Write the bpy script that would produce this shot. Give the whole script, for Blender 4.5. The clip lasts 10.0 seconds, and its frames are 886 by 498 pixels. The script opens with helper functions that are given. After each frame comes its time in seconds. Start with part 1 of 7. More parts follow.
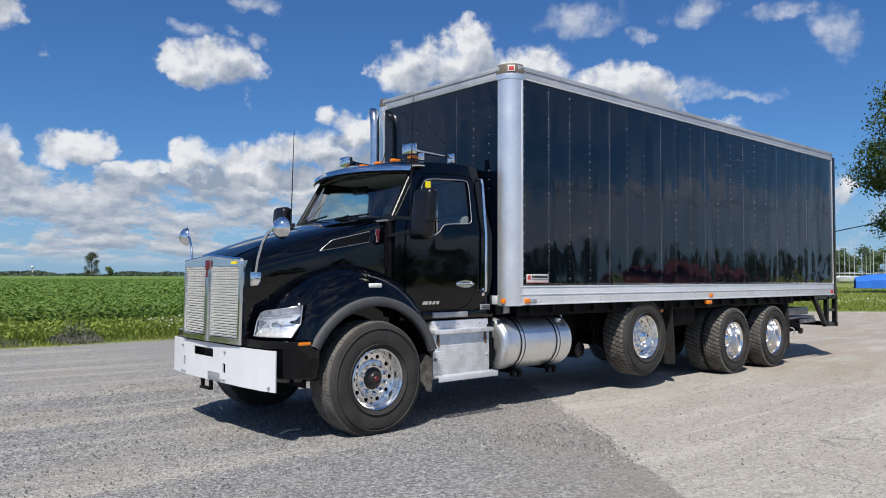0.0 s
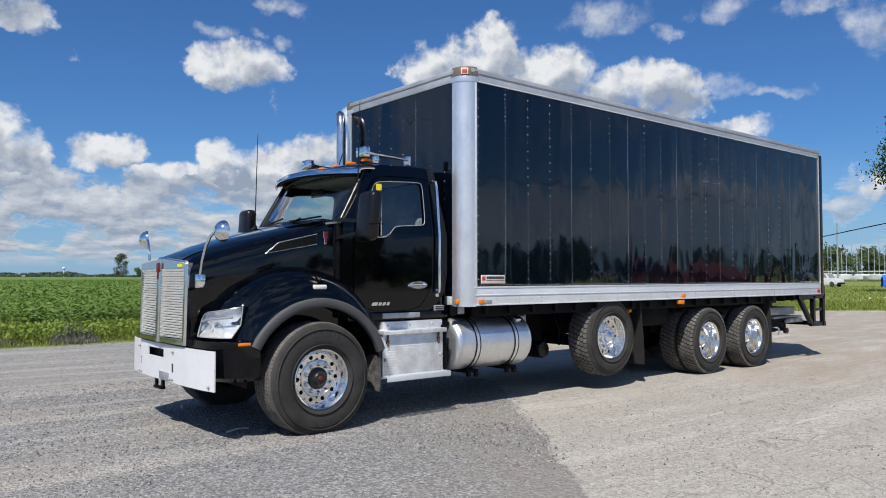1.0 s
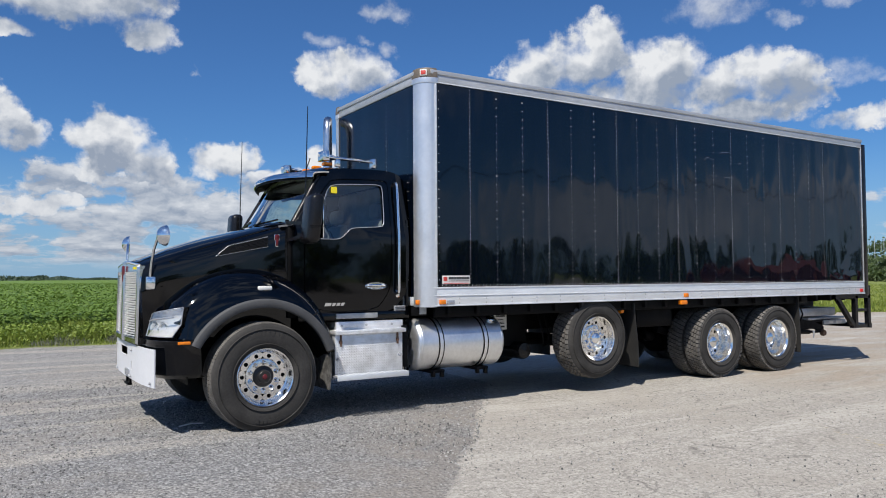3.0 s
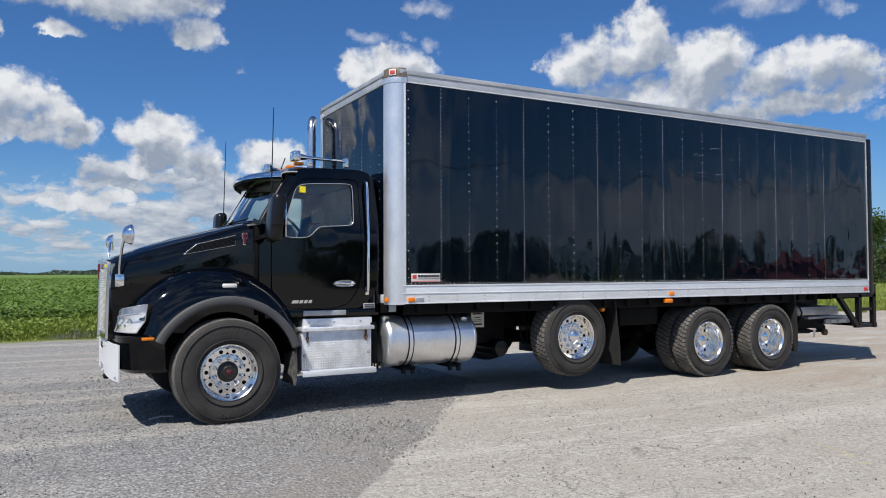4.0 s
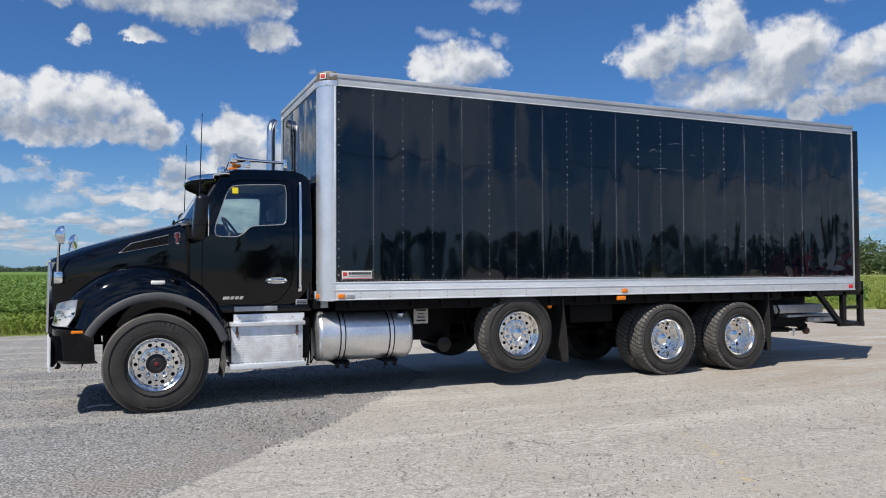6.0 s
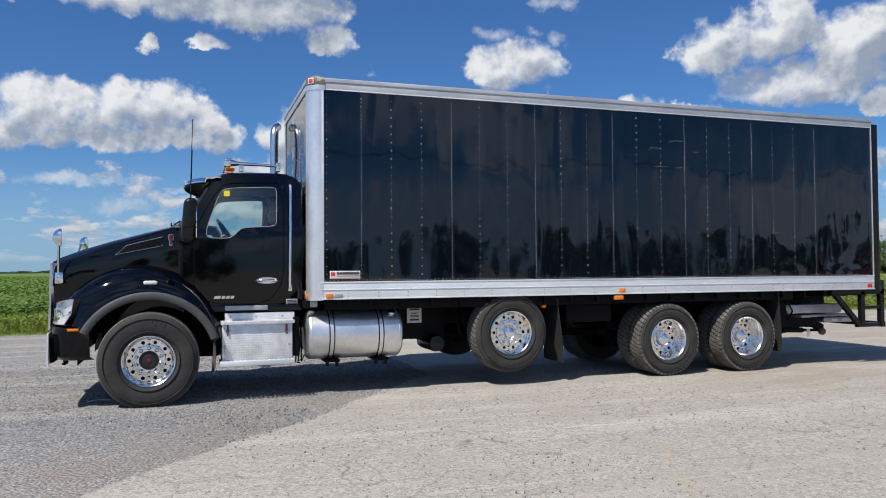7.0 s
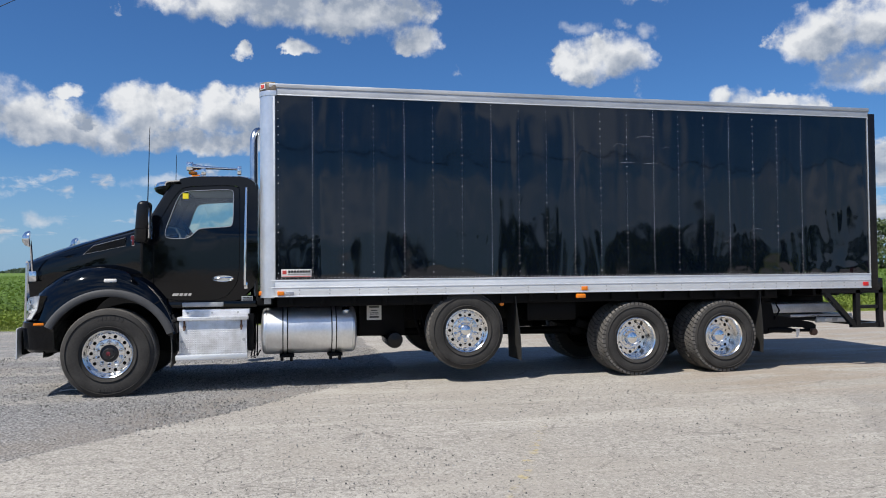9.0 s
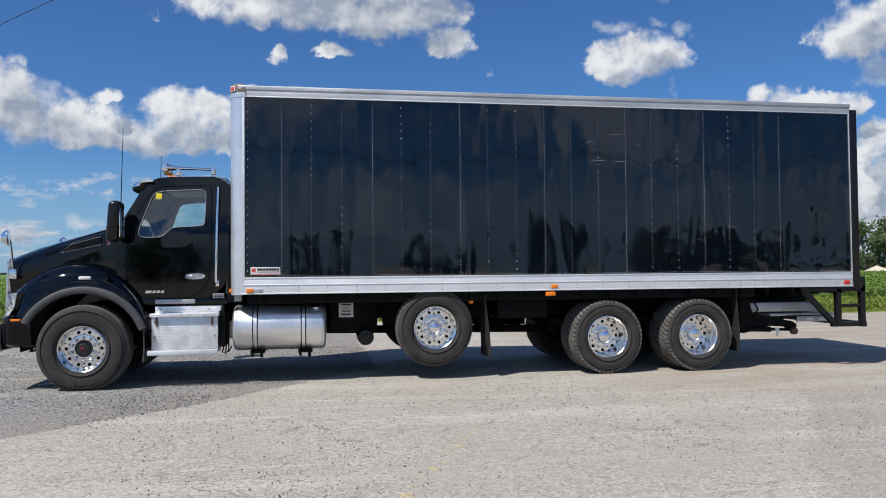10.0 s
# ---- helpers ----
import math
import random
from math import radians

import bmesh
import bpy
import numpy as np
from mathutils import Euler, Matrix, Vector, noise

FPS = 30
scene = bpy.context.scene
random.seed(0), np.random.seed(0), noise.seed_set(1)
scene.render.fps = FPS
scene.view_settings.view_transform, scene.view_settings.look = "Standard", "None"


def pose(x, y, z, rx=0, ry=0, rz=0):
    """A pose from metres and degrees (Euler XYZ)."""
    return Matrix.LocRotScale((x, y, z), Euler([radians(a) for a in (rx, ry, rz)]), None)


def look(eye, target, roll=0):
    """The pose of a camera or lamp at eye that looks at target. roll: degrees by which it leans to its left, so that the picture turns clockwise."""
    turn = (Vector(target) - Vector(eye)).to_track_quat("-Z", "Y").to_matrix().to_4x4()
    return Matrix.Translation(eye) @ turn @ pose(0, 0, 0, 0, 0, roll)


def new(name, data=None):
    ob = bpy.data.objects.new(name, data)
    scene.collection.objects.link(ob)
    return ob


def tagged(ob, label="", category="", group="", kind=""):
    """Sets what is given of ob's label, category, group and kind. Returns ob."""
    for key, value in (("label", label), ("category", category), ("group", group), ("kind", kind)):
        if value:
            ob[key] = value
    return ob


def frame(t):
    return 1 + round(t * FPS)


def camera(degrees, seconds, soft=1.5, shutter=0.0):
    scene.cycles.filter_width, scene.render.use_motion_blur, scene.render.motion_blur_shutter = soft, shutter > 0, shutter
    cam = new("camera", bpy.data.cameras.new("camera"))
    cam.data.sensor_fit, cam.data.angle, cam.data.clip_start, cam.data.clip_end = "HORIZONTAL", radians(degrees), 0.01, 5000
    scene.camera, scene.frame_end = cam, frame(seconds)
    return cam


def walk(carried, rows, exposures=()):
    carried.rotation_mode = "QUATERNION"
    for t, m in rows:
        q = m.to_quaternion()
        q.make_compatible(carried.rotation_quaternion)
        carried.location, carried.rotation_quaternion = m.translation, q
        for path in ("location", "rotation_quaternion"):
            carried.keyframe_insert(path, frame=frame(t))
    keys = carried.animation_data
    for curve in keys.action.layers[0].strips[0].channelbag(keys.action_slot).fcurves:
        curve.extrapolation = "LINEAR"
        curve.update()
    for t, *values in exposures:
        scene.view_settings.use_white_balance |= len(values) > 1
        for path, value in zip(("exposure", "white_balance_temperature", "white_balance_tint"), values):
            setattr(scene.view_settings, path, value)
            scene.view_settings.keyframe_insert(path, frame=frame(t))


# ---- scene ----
# Path of the camera: seconds, eye, target, roll.
cam = camera(61.4, 10.0, soft=1.0)
ROWS = [
    (0.0, (-6.166, -5.779, 1.517), (-4.838, -4.284, 1.591), 0.2),
    (0.5, (-5.902, -6.066, 1.507), (-4.598, -4.551, 1.583), 0.1),
    (1.0, (-5.616, -6.378, 1.535), (-4.339, -4.840, 1.608), 0.0),
    (1.5, (-5.269, -6.614, 1.540), (-4.051, -5.030, 1.612), -0.0),
    (2.0, (-4.944, -6.923, 1.537), (-3.795, -5.287, 1.610), -0.1),
    (2.5, (-4.620, -7.149, 1.521), (-3.523, -5.478, 1.598), -0.3),
    (4.0, (-3.583, -7.871, 1.555), (-2.632, -6.113, 1.619), -0.2),
    (4.5, (-3.228, -8.107, 1.569), (-2.325, -6.324, 1.629), -0.2),
    (5.0, (-2.909, -8.410, 1.593), (-2.047, -6.606, 1.652), -0.2),
    (5.5, (-2.546, -8.600, 1.571), (-1.708, -6.785, 1.627), -0.2),
    (7.0, (-1.366, -9.186, 1.552), (-0.728, -7.292, 1.608), -0.4),
    (7.5, (-0.960, -9.369, 1.530), (-0.372, -7.458, 1.586), -0.5),
    (8.0, (-0.521, -9.510, 1.518), (0.001, -7.580, 1.574), -0.5),
    (8.5, (-0.119, -9.598, 1.533), (0.363, -7.658, 1.586), -0.5),
    (9.0, (0.295, -9.802, 1.539), (0.710, -7.846, 1.592), -0.5),
    (9.5, (0.707, -9.923, 1.512), (1.074, -7.958, 1.566), -0.5),
    (10.0, (1.137, -10.069, 1.488), (1.465, -8.097, 1.545), -0.5),
]
walk(cam, [(t, look(eye, target, roll)) for t, eye, target, roll in ROWS], exposures=[(0.0, 0.25)])

# ---- daylight ----
SUN = Vector((-0.60, -0.40, 1.0)).normalized()
sun = new("sun", bpy.data.lights.new("sun", "SUN"))
sun.data.energy, sun.data.angle, sun.data.color = 4.7, radians(0.5), (1.0, 0.95, 0.87)
sun.matrix_world = look(SUN * 50, (0, 0, 0))


class Nodes:
    """A short way to write node trees."""

    def __init__(self, tree):
        self.tree = tree
        tree.nodes.clear()

    def add(self, kind, ins=()):
        n = self.tree.nodes.new(kind)
        for k, v in dict(ins).items():
            self.put(n.inputs[k], v)
        return n

    def put(self, socket, v):
        if isinstance(v, bpy.types.NodeSocket):
            self.tree.links.new(v, socket)
        elif isinstance(v, bpy.types.Node):
            self.tree.links.new(v.outputs[0], socket)
        else:
            if hasattr(socket.default_value, "__len__") and len(socket.default_value) == 4 and len(v) == 3:
                v = (*v, 1)
            socket.default_value = v

    def math(self, op, a, b=None, c=None, clamp=False):
        n = self.add("ShaderNodeMath")
        n.operation, n.use_clamp = op, clamp
        for i, v in enumerate((a, b, c)):
            if v is not None:
                self.put(n.inputs[i], v)
        return n.outputs[0]

    def vec(self, op, a, b=None):
        n = self.add("ShaderNodeVectorMath")
        n.operation = op
        self.put(n.inputs[0], a)
        if b is not None:
            self.put(n.inputs[1], b)
        return n.outputs[0]

    def noise(self, vector, scale, detail=4.0, rough=0.55, dist=0.0):
        n = self.add("ShaderNodeTexNoise", {"Scale": scale, "Detail": detail, "Roughness": rough, "Distortion": dist})
        if vector is not None:
            self.put(n.inputs["Vector"], vector)
        return n.outputs[0]

    def ramp(self, v, lo, hi, a=0.0, b=1.0, smooth=True):
        n = self.add("ShaderNodeMapRange", {"Value": v, "From Min": lo, "From Max": hi, "To Min": a, "To Max": b})
        n.clamp, n.interpolation_type = True, "SMOOTHSTEP" if smooth else "LINEAR"
        return n.outputs[0]

    def mix(self, f, a, b, mode="MIX"):
        n = self.add("ShaderNodeMix")
        n.data_type, n.blend_type = "RGBA", mode
        self.put(n.inputs[0], f), self.put(n.inputs[6], a), self.put(n.inputs[7], b)
        return n.outputs[2]


# Cumulus heads: azimuth from the field's straight-ahead, height, half width, half height, in degrees.
CUMULI_HIGH = [
    (22.5, 15.0, 2.3, 1.8), (24.6, 15.3, 3.0, 2.0), (21.3, 15.0, 1.3, 1.4), (26.5, 15.1, 1.6, 1.2), (-6.1, 19.2, 4.1, 1.7), (-0.3, 19.3, 5.9, 2.3), (5.8, 19.3, 5.7, 2.6), (10.1, 17.3, 2.2, 1.4), (3.2, 21.9, 9.9, 2.3), (-2.8, 16.2, 0.8, 0.6),
    (1.0, 16.3, 1.6, 0.7), (39.4, 15.4, 3.0, 2.3), (43.9, 16.5, 2.3, 2.6), (41.2, 15.7, 2.9, 2.4), (48.4, 14.7, 3.4, 2.5), (52.0, 13.4, 2.9, 2.1), (55.2, 13.7, 2.7, 2.4), (57.6, 13.0, 1.9, 2.2), (46.0, 12.8, 7.4, 1.8), (53.8, 11.4, 4.5, 1.2),
]
CUMULI_SIDE = [
    (57.4, 12.3, 2.2, 1.2), (61.3, 10.6, 2.4, 0.9), (48.7, 10.9, 1.3, 1.2), (32.8, 12.1, 1.1, 0.8), (36.4, 11.5, 2.4, 0.8), (37.8, 10.9, 1.2, 0.9), (39.5, 8.0, 1.1, 1.9), (39.6, 5.2, 1.3, 2.1), (69.8, 6.1, 1.0, 1.5),
]
CUMULI_LEFT = [
    (-10.3, 11.1, 2.7, 2.2), (-7.9, 11.7, 2.1, 1.9), (-4.6, 11.4, 2.6, 2.2), (-2.0, 11.6, 3.1, 2.2), (0.3, 10.8, 2.4, 1.9), (2.5, 9.9, 1.4, 1.1), (-3.9, 9.5, 7.1, 1.3), (-20.9, 12.2, 2.0, 2.5), (-19.4, 10.7, 3.0, 2.6), (-16.7, 10.2, 3.2, 2.1), (-14.9, 12.3, 1.1, 0.7), (-12.7, 9.7, 5.6, 1.5),
]
CUMULI_LOW = [
    (6.6, 10.3, 1.7, 1.7), (8.2, 9.2, 2.3, 2.2), (9.8, 8.1, 2.0, 1.8), (6.3, 7.7, 1.5, 1.4), (11.1, 7.5, 1.0, 1.2), (2.9, 5.1, 2.2, 0.9), (4.4, 5.4, 1.7, 1.0), (1.2, 4.7, 1.5, 0.5), (15.1, 8.6, 1.9, 1.5),
    (16.4, 9.1, 1.2, 1.4), (13.9, 7.9, 1.2, 1.0), (34.6, 10.8, 1.5, 1.6), (32.4, 9.7, 2.5, 1.7), (29.4, 9.2, 2.9, 1.4), (22.9, 9.0, 1.6, 1.4), (25.5, 8.5, 2.4, 1.4), (34.5, 8.2, 2.6, 2.1), (19.9, 8.0, 1.5, 0.6), (28.6, 7.2, 6.2, 1.2),
]
WISPS = [
    (22.8, 17.6, 1.6, 0.7), (27.5, 16.9, 1.0, 0.8), (25.6, 17.6, 0.7, 0.6), (-11.8, 18.2, 0.4, 0.3), (51.9, 18.9, 3.6, 1.5), (60.7, 18.8, 2.0, 1.1), (69.7, 16.2, 1.4, 2.2), (66.9, 18.2, 2.5, 0.7), (56.9, 17.6, 1.2, 0.8), (60.6, 13.4, 2.2, 1.0),
    (64.3, 12.9, 2.2, 0.5), (-0.6, 6.0, 1.5, 0.4), (-7.8, 6.3, 3.5, 0.6), (-4.7, 4.7, 2.2, 0.8), (-19.7, 5.4, 2.0, 0.3), (-16.2, 3.7, 1.2, 0.6), (-20.0, 2.4, 2.0, 0.6), (27.1, 19.8, 1.8, 0.8),
]
world = bpy.data.worlds.new("daylight")
scene.world = world
world.use_nodes = True
W = Nodes(world.node_tree)
way = W.add("ShaderNodeTexCoord").outputs["Generated"]
xyz = W.add("ShaderNodeSeparateXYZ", {0: way})
azim = W.math("MULTIPLY", W.math("ARCTAN2", xyz.outputs[0], xyz.outputs[1]), 57.2958)
elev = W.math("MULTIPLY", W.math("ARCSINE", xyz.outputs[2]), 57.2958)
spot = W.add("ShaderNodeCombineXYZ", {0: azim, 1: elev, 2: 0.0}).outputs[0]


def swirl(scale, detail, amount):
    n = W.add("ShaderNodeTexNoise", {"Vector": spot, "Scale": scale, "Detail": detail, "Roughness": 0.6})
    half = W.vec("SUBTRACT", n.outputs[1], (0.5, 0.5, 0.5))
    return W.vec("MULTIPLY", half, (amount, amount * 0.6, 0.0))


# ragged outlines: the place is shifted by two scales of noise before the heads are met
slow = W.vec("ADD", W.vec("ADD", spot, (0.0, 0.15, 0.0)), swirl(0.25, 1.0, 2.6))
bent = W.vec("ADD", slow, swirl(0.75, 9.0, 2.6))


def heads(at, rows):
    """How deep a place lies in the nearest head: 1 in its middle, 0 at its rim; the bases are flatter than the crowns."""
    least = None
    for az, el, w, h in rows:
        q = W.vec("MULTIPLY", W.vec("SUBTRACT", at, (az, el, 0.0)), (1 / w, 1 / h, 0.0))
        q = W.vec("MINIMUM", q, W.vec("MULTIPLY", q, (1.0, 1.45, 1.0)))
        n = W.add("ShaderNodeVectorMath")
        n.operation = "DOT_PRODUCT"
        W.put(n.inputs[0], q), W.put(n.inputs[1], q)
        least = n.outputs["Value"] if least is None else W.math("SMOOTH_MIN", least, n.outputs["Value"], 0.25)
    return W.math("SUBTRACT", 1.0, least)


def billow(at):
    """Cauliflower relief: rounded cells over broken noise."""
    cell = W.add("ShaderNodeTexVoronoi", {"Vector": W.vec("ADD", at, swirl(1.6, 3.0, 0.7)), "Scale": 0.62, "Detail": 3.0, "Roughness": 0.55})
    cell.feature, cell.normalize = "SMOOTH_F1", True
    return W.math("ADD", W.math("MULTIPLY", W.math("SUBTRACT", W.noise(at, 0.50, 9.0, 0.62), 0.5), 1.5), W.math("MULTIPLY", W.math("SUBTRACT", 0.32, cell.outputs["Distance"]), 0.9))


CUMULI = CUMULI_HIGH + CUMULI_SIDE + CUMULI_LEFT + CUMULI_LOW
fine = billow(spot)
thick = heads(bent, CUMULI)
body = W.math("ADD", thick, W.math("MULTIPLY", fine, W.ramp(thick, -1.1, 0.0, 0.0, 1.5)))
mask = W.ramp(body, -0.22, W.ramp(W.noise(spot, 0.35, 3.0), 0.35, 0.65, 0.45, 1.25))
thin = W.math("ADD", heads(bent, WISPS), W.math("MULTIPLY", fine, 2.0))
veil = W.math("MULTIPLY", W.ramp(thin, -0.2, 1.9), 0.68)
# low broken layer over the crop: rows that close up towards the horizon
deep = W.math("MULTIPLY", W.math("LOGARITHM", W.math("ADD", W.math("MAXIMUM", elev, 0.0), 1.0), 2.71828), 2.6)
drawn = W.vec("ADD", W.add("ShaderNodeCombineXYZ", {0: W.math("MULTIPLY", azim, 0.21), 1: deep, 2: 0.0}).outputs[0], swirl(0.5, 3.0, 0.35))
over_crop = W.math("MULTIPLY", W.ramp(azim, -14.0, 12.0), W.ramp(azim, 60.0, 42.0))
layer = W.math("ADD", W.noise(drawn, 1.0, 9.0, 0.60), W.math("MULTIPLY", W.math("SUBTRACT", over_crop, 1.0), 0.13))
layer = W.math("ADD", layer, W.ramp(elev, 9.5, 6.5, -0.25, 0.0))
bank = W.math("MULTIPLY", W.ramp(layer, 0.39, 0.50), W.math("MULTIPLY", W.ramp(elev, 0.5, 1.8), W.math("MULTIPLY", W.ramp(azim, 78.0, 62.0), 0.95)))
bank = W.math("MULTIPLY", bank, W.ramp(azim, -34.0, -24.0))
# over the land behind the camera a lumpy bank stands low, with looser clouds over it
away = W.math("ABSOLUTE", W.math("SUBTRACT", azim, 25.0))
plain = W.vec("MULTIPLY", way, (3.0, 3.0, 6.0))
loose = W.noise(plain, 1.5, 6.0, 0.6)
lumps = W.noise(W.vec("MULTIPLY", way, (14.0, 14.0, 14.0)), 1.0, 5.0, 0.55)
crest = W.math("ADD", 3.9, W.math("MULTIPLY", lumps, 5.5))
low_bank = W.math("MULTIPLY", W.ramp(W.math("SUBTRACT", crest, elev), -0.3, 0.5), W.ramp(loose, 0.35, 0.6, 0.35, 0.95))
broken = W.math("MULTIPLY", W.ramp(loose, 0.44, 0.60), W.math("MAXIMUM", W.ramp(azim, 60.0, 100.0, 0.5, 0.25), W.ramp(W.math("ABSOLUTE", azim), 140.0, 160.0, 0.25, 0.9)))
behind = W.math("MULTIPLY", W.math("MULTIPLY", W.ramp(away, 50.0, 62.0), W.ramp(elev, 0.5, 3.0)), W.math("MAXIMUM", low_bank, broken))
over = W.math("MULTIPLY", W.ramp(elev, 26.0, 36.0), W.ramp(loose, 0.58, 0.72))
mask = W.math("MAXIMUM", W.math("MAXIMUM", mask, bank), W.math("MULTIPLY", W.math("MAXIMUM", behind, over), 0.85))
mask = W.math("MAXIMUM", mask, veil)
# sunlit crowns, blue-grey bases, billows in relief: the sun stands high behind the viewer's shoulder
depth = heads(W.vec("ADD", bent, (-0.9, 1.7, 0.0)), CUMULI)
relief = W.math("SUBTRACT", fine, billow(W.vec("ADD", spot, (-0.30, 0.42, 0.0))))
broad_relief = W.math("SUBTRACT", W.noise(spot, 0.30, 3.0, 0.5), W.noise(W.vec("ADD", spot, (-0.9, 1.1, 0.0)), 0.30, 3.0, 0.5))
shut = W.ramp(W.math("ADD", depth, W.math("MULTIPLY", fine, 0.9)), -0.15, 0.75)
lit = W.math("ADD", W.math("SUBTRACT", 0.86, W.math("MULTIPLY", shut, 0.72)), W.math("ADD", W.math("MULTIPLY", relief, 0.95), W.math("MULTIPLY", broad_relief, 1.6)))
layers = W.math("SUBTRACT", W.noise(drawn, 1.0, 6.0, 0.58), W.noise(W.vec("ADD", drawn, (-0.05, 0.26, 0.0)), 1.0, 6.0, 0.58))
lit = W.mix(W.math("MULTIPLY", W.ramp(bank, 0.1, 0.6), W.ramp(body, 0.3, 0.0)), lit, W.math("ADD", 0.34, W.math("MULTIPLY", layers, 3.4)))
lit = W.math("MULTIPLY", W.ramp(lit, 0.0, 1.0, smooth=False), W.ramp(elev, 2.0, 9.0, 0.78, 1.0))
shade = W.mix(lit, (3.6, 4.25, 5.4), (9.5, 9.7, 10.0))
haze = W.ramp(elev, 10.0, 0.0, 0.0, 0.62)
sky = W.add("ShaderNodeTexSky")
sky.sky_type, sky.sun_disc = "NISHITA", False
sky.sun_elevation, sky.sun_rotation = math.asin(SUN.z), math.atan2(SUN.x, SUN.y)
sky.air_density, sky.dust_density, sky.ozone_density, sky.altitude = 1.0, 0.4, 2.6, 50.0
clear = W.mix(1.0, sky.outputs[0], (0.435, 0.765, 1.17), "MULTIPLY")
clear = W.mix(haze, clear, (3.6, 5.6, 8.2))
ahead = W.ramp(W.math("ABSOLUTE", azim), 138.0, 162.0)
backlit = W.mix(W.ramp(loose, 0.4, 0.62), W.mix(ahead, (4.2, 5.0, 6.6), (4.2, 5.5, 7.8)), W.mix(ahead, (6.6, 7.4, 8.9), (7.6, 8.7, 10.6)))
shade = W.mix(W.ramp(away, 50.0, 65.0), shade, backlit)
dome = W.mix(mask, clear, shade)
back = W.add("ShaderNodeBackground", {"Color": dome, "Strength": 0.0715})
W.add("ShaderNodeOutputWorld", {"Surface": back.outputs[0]})


# ---- materials ----
def material(name, base, rough=0.5, metal=0.0, vary=0.15, scale=6.0, bump=0.0, bump_scale=60.0, coat=0.0, rough_vary=0.0, stretch=(1, 1, 1), spec=0.5, aniso=0.0):
    """A surface with colour variation at two scales, uneven gloss and fine relief, in metres."""
    mat = bpy.data.materials.new(name)
    mat.use_nodes = True
    n = Nodes(mat.node_tree)
    at = n.vec("MULTIPLY", n.add("ShaderNodeTexCoord").outputs["Object"], stretch)
    coarse, grain = n.noise(at, scale, 4.0), n.noise(at, scale * 9, 3.0)
    f = n.math("ADD", n.math("MULTIPLY", coarse, 0.65), n.math("MULTIPLY", grain, 0.35))
    lo, hi = [max(0.0, c * (1 - vary)) for c in base], [min(1.0, c * (1 + vary)) for c in base]
    color = n.mix(n.ramp(f, 0.3, 0.7), lo, hi)
    p = n.add("ShaderNodeBsdfPrincipled", {"Base Color": color, "Metallic": metal, "Coat Weight": coat, "Coat Roughness": 0.03, "Specular IOR Level": spec, "Anisotropic": aniso})
    n.put(p.inputs["Roughness"], n.ramp(coarse, 0.3, 0.7, max(0.02, rough - rough_vary), rough + rough_vary) if rough_vary else rough)
    if bump:
        n.put(p.inputs["Normal"], n.add("ShaderNodeBump", {"Strength": 1.0, "Distance": bump, "Height": n.noise(at, bump_scale, 4.0)}))
    n.add("ShaderNodeOutputMaterial", {"Surface": p.outputs[0]})
    return mat


PAINT = material("black_paint", (0.0007, 0.0010, 0.0019), 0.04, vary=0.3, scale=2.0, bump=0.0006, bump_scale=2.5, spec=0.42)
PLASTIC = material("black_plastic", (0.006, 0.006, 0.007), 0.26, vary=0.3, scale=8.0, bump=0.0004, bump_scale=300.0, spec=0.35)
LIP = material("grey_rubber_trim", (0.065, 0.066, 0.069), 0.62, vary=0.12, scale=5.0, bump=0.0004, bump_scale=250.0, spec=0.3)
CHASSIS = material("chassis_black", (0.004, 0.004, 0.0044), 0.6, vary=0.5, scale=7.0, bump=0.001, bump_scale=60.0, rough_vary=0.12, spec=0.12)
CHROME = material("chrome", (0.82, 0.83, 0.84), 0.07, 1.0, vary=0.04, scale=8.0, rough_vary=0.03)
POLISHED = material("polished_aluminium", (0.84, 0.83, 0.81), 0.19, 1.0, vary=0.08, scale=9.0, bump=0.0003, bump_scale=40.0, rough_vary=0.05)
TANK = material("tank_aluminium", (0.76, 0.77, 0.785), 0.36, 0.88, vary=0.10, scale=3.0, rough_vary=0.06, bump=0.0006, bump_scale=5.0, stretch=(0.4, 1, 1))
ALU = material("mill_aluminium", (0.68, 0.70, 0.72), 0.44, 0.4, vary=0.10, scale=3.0, bump=0.0005, bump_scale=30.0, rough_vary=0.08, stretch=(0.3, 1, 1))
POST = material("post_aluminium", (0.74, 0.755, 0.775), 0.34, 0.75, vary=0.07, scale=2.0, bump=0.0012, bump_scale=2.5, rough_vary=0.06)
TOP_ALU = material("roof_rail_aluminium", (0.50, 0.505, 0.51), 0.42, 0.55, vary=0.14, scale=4.0, bump=0.0005, bump_scale=30.0, rough_vary=0.08, stretch=(0.3, 1, 1))
CASTING = material("weathered_casting", (0.15, 0.125, 0.10), 0.6, 0.3, vary=0.3, scale=12.0, bump=0.002, bump_scale=40.0)
WHITE = material("white_bumper_paint", (0.671, 0.679, 0.697), 0.35, vary=0.05, scale=4.0, bump=0.0003, bump_scale=80.0, rough_vary=0.05)
RUBBER = material("tyre_rubber", (0.040, 0.038, 0.036), 0.72, vary=0.30, scale=5.0, bump=0.0008, bump_scale=120.0, rough_vary=0.08, spec=0.2)
RUBBER_WORN = material("tyre_tread_dusty", (0.105, 0.098, 0.090), 0.85, vary=0.4, scale=9.0, bump=0.0012, bump_scale=90.0)
FLAP = material("mud_flap_rubber", (0.018, 0.0175, 0.017), 0.7, vary=0.35, scale=6.0, bump=0.002, bump_scale=22.0)
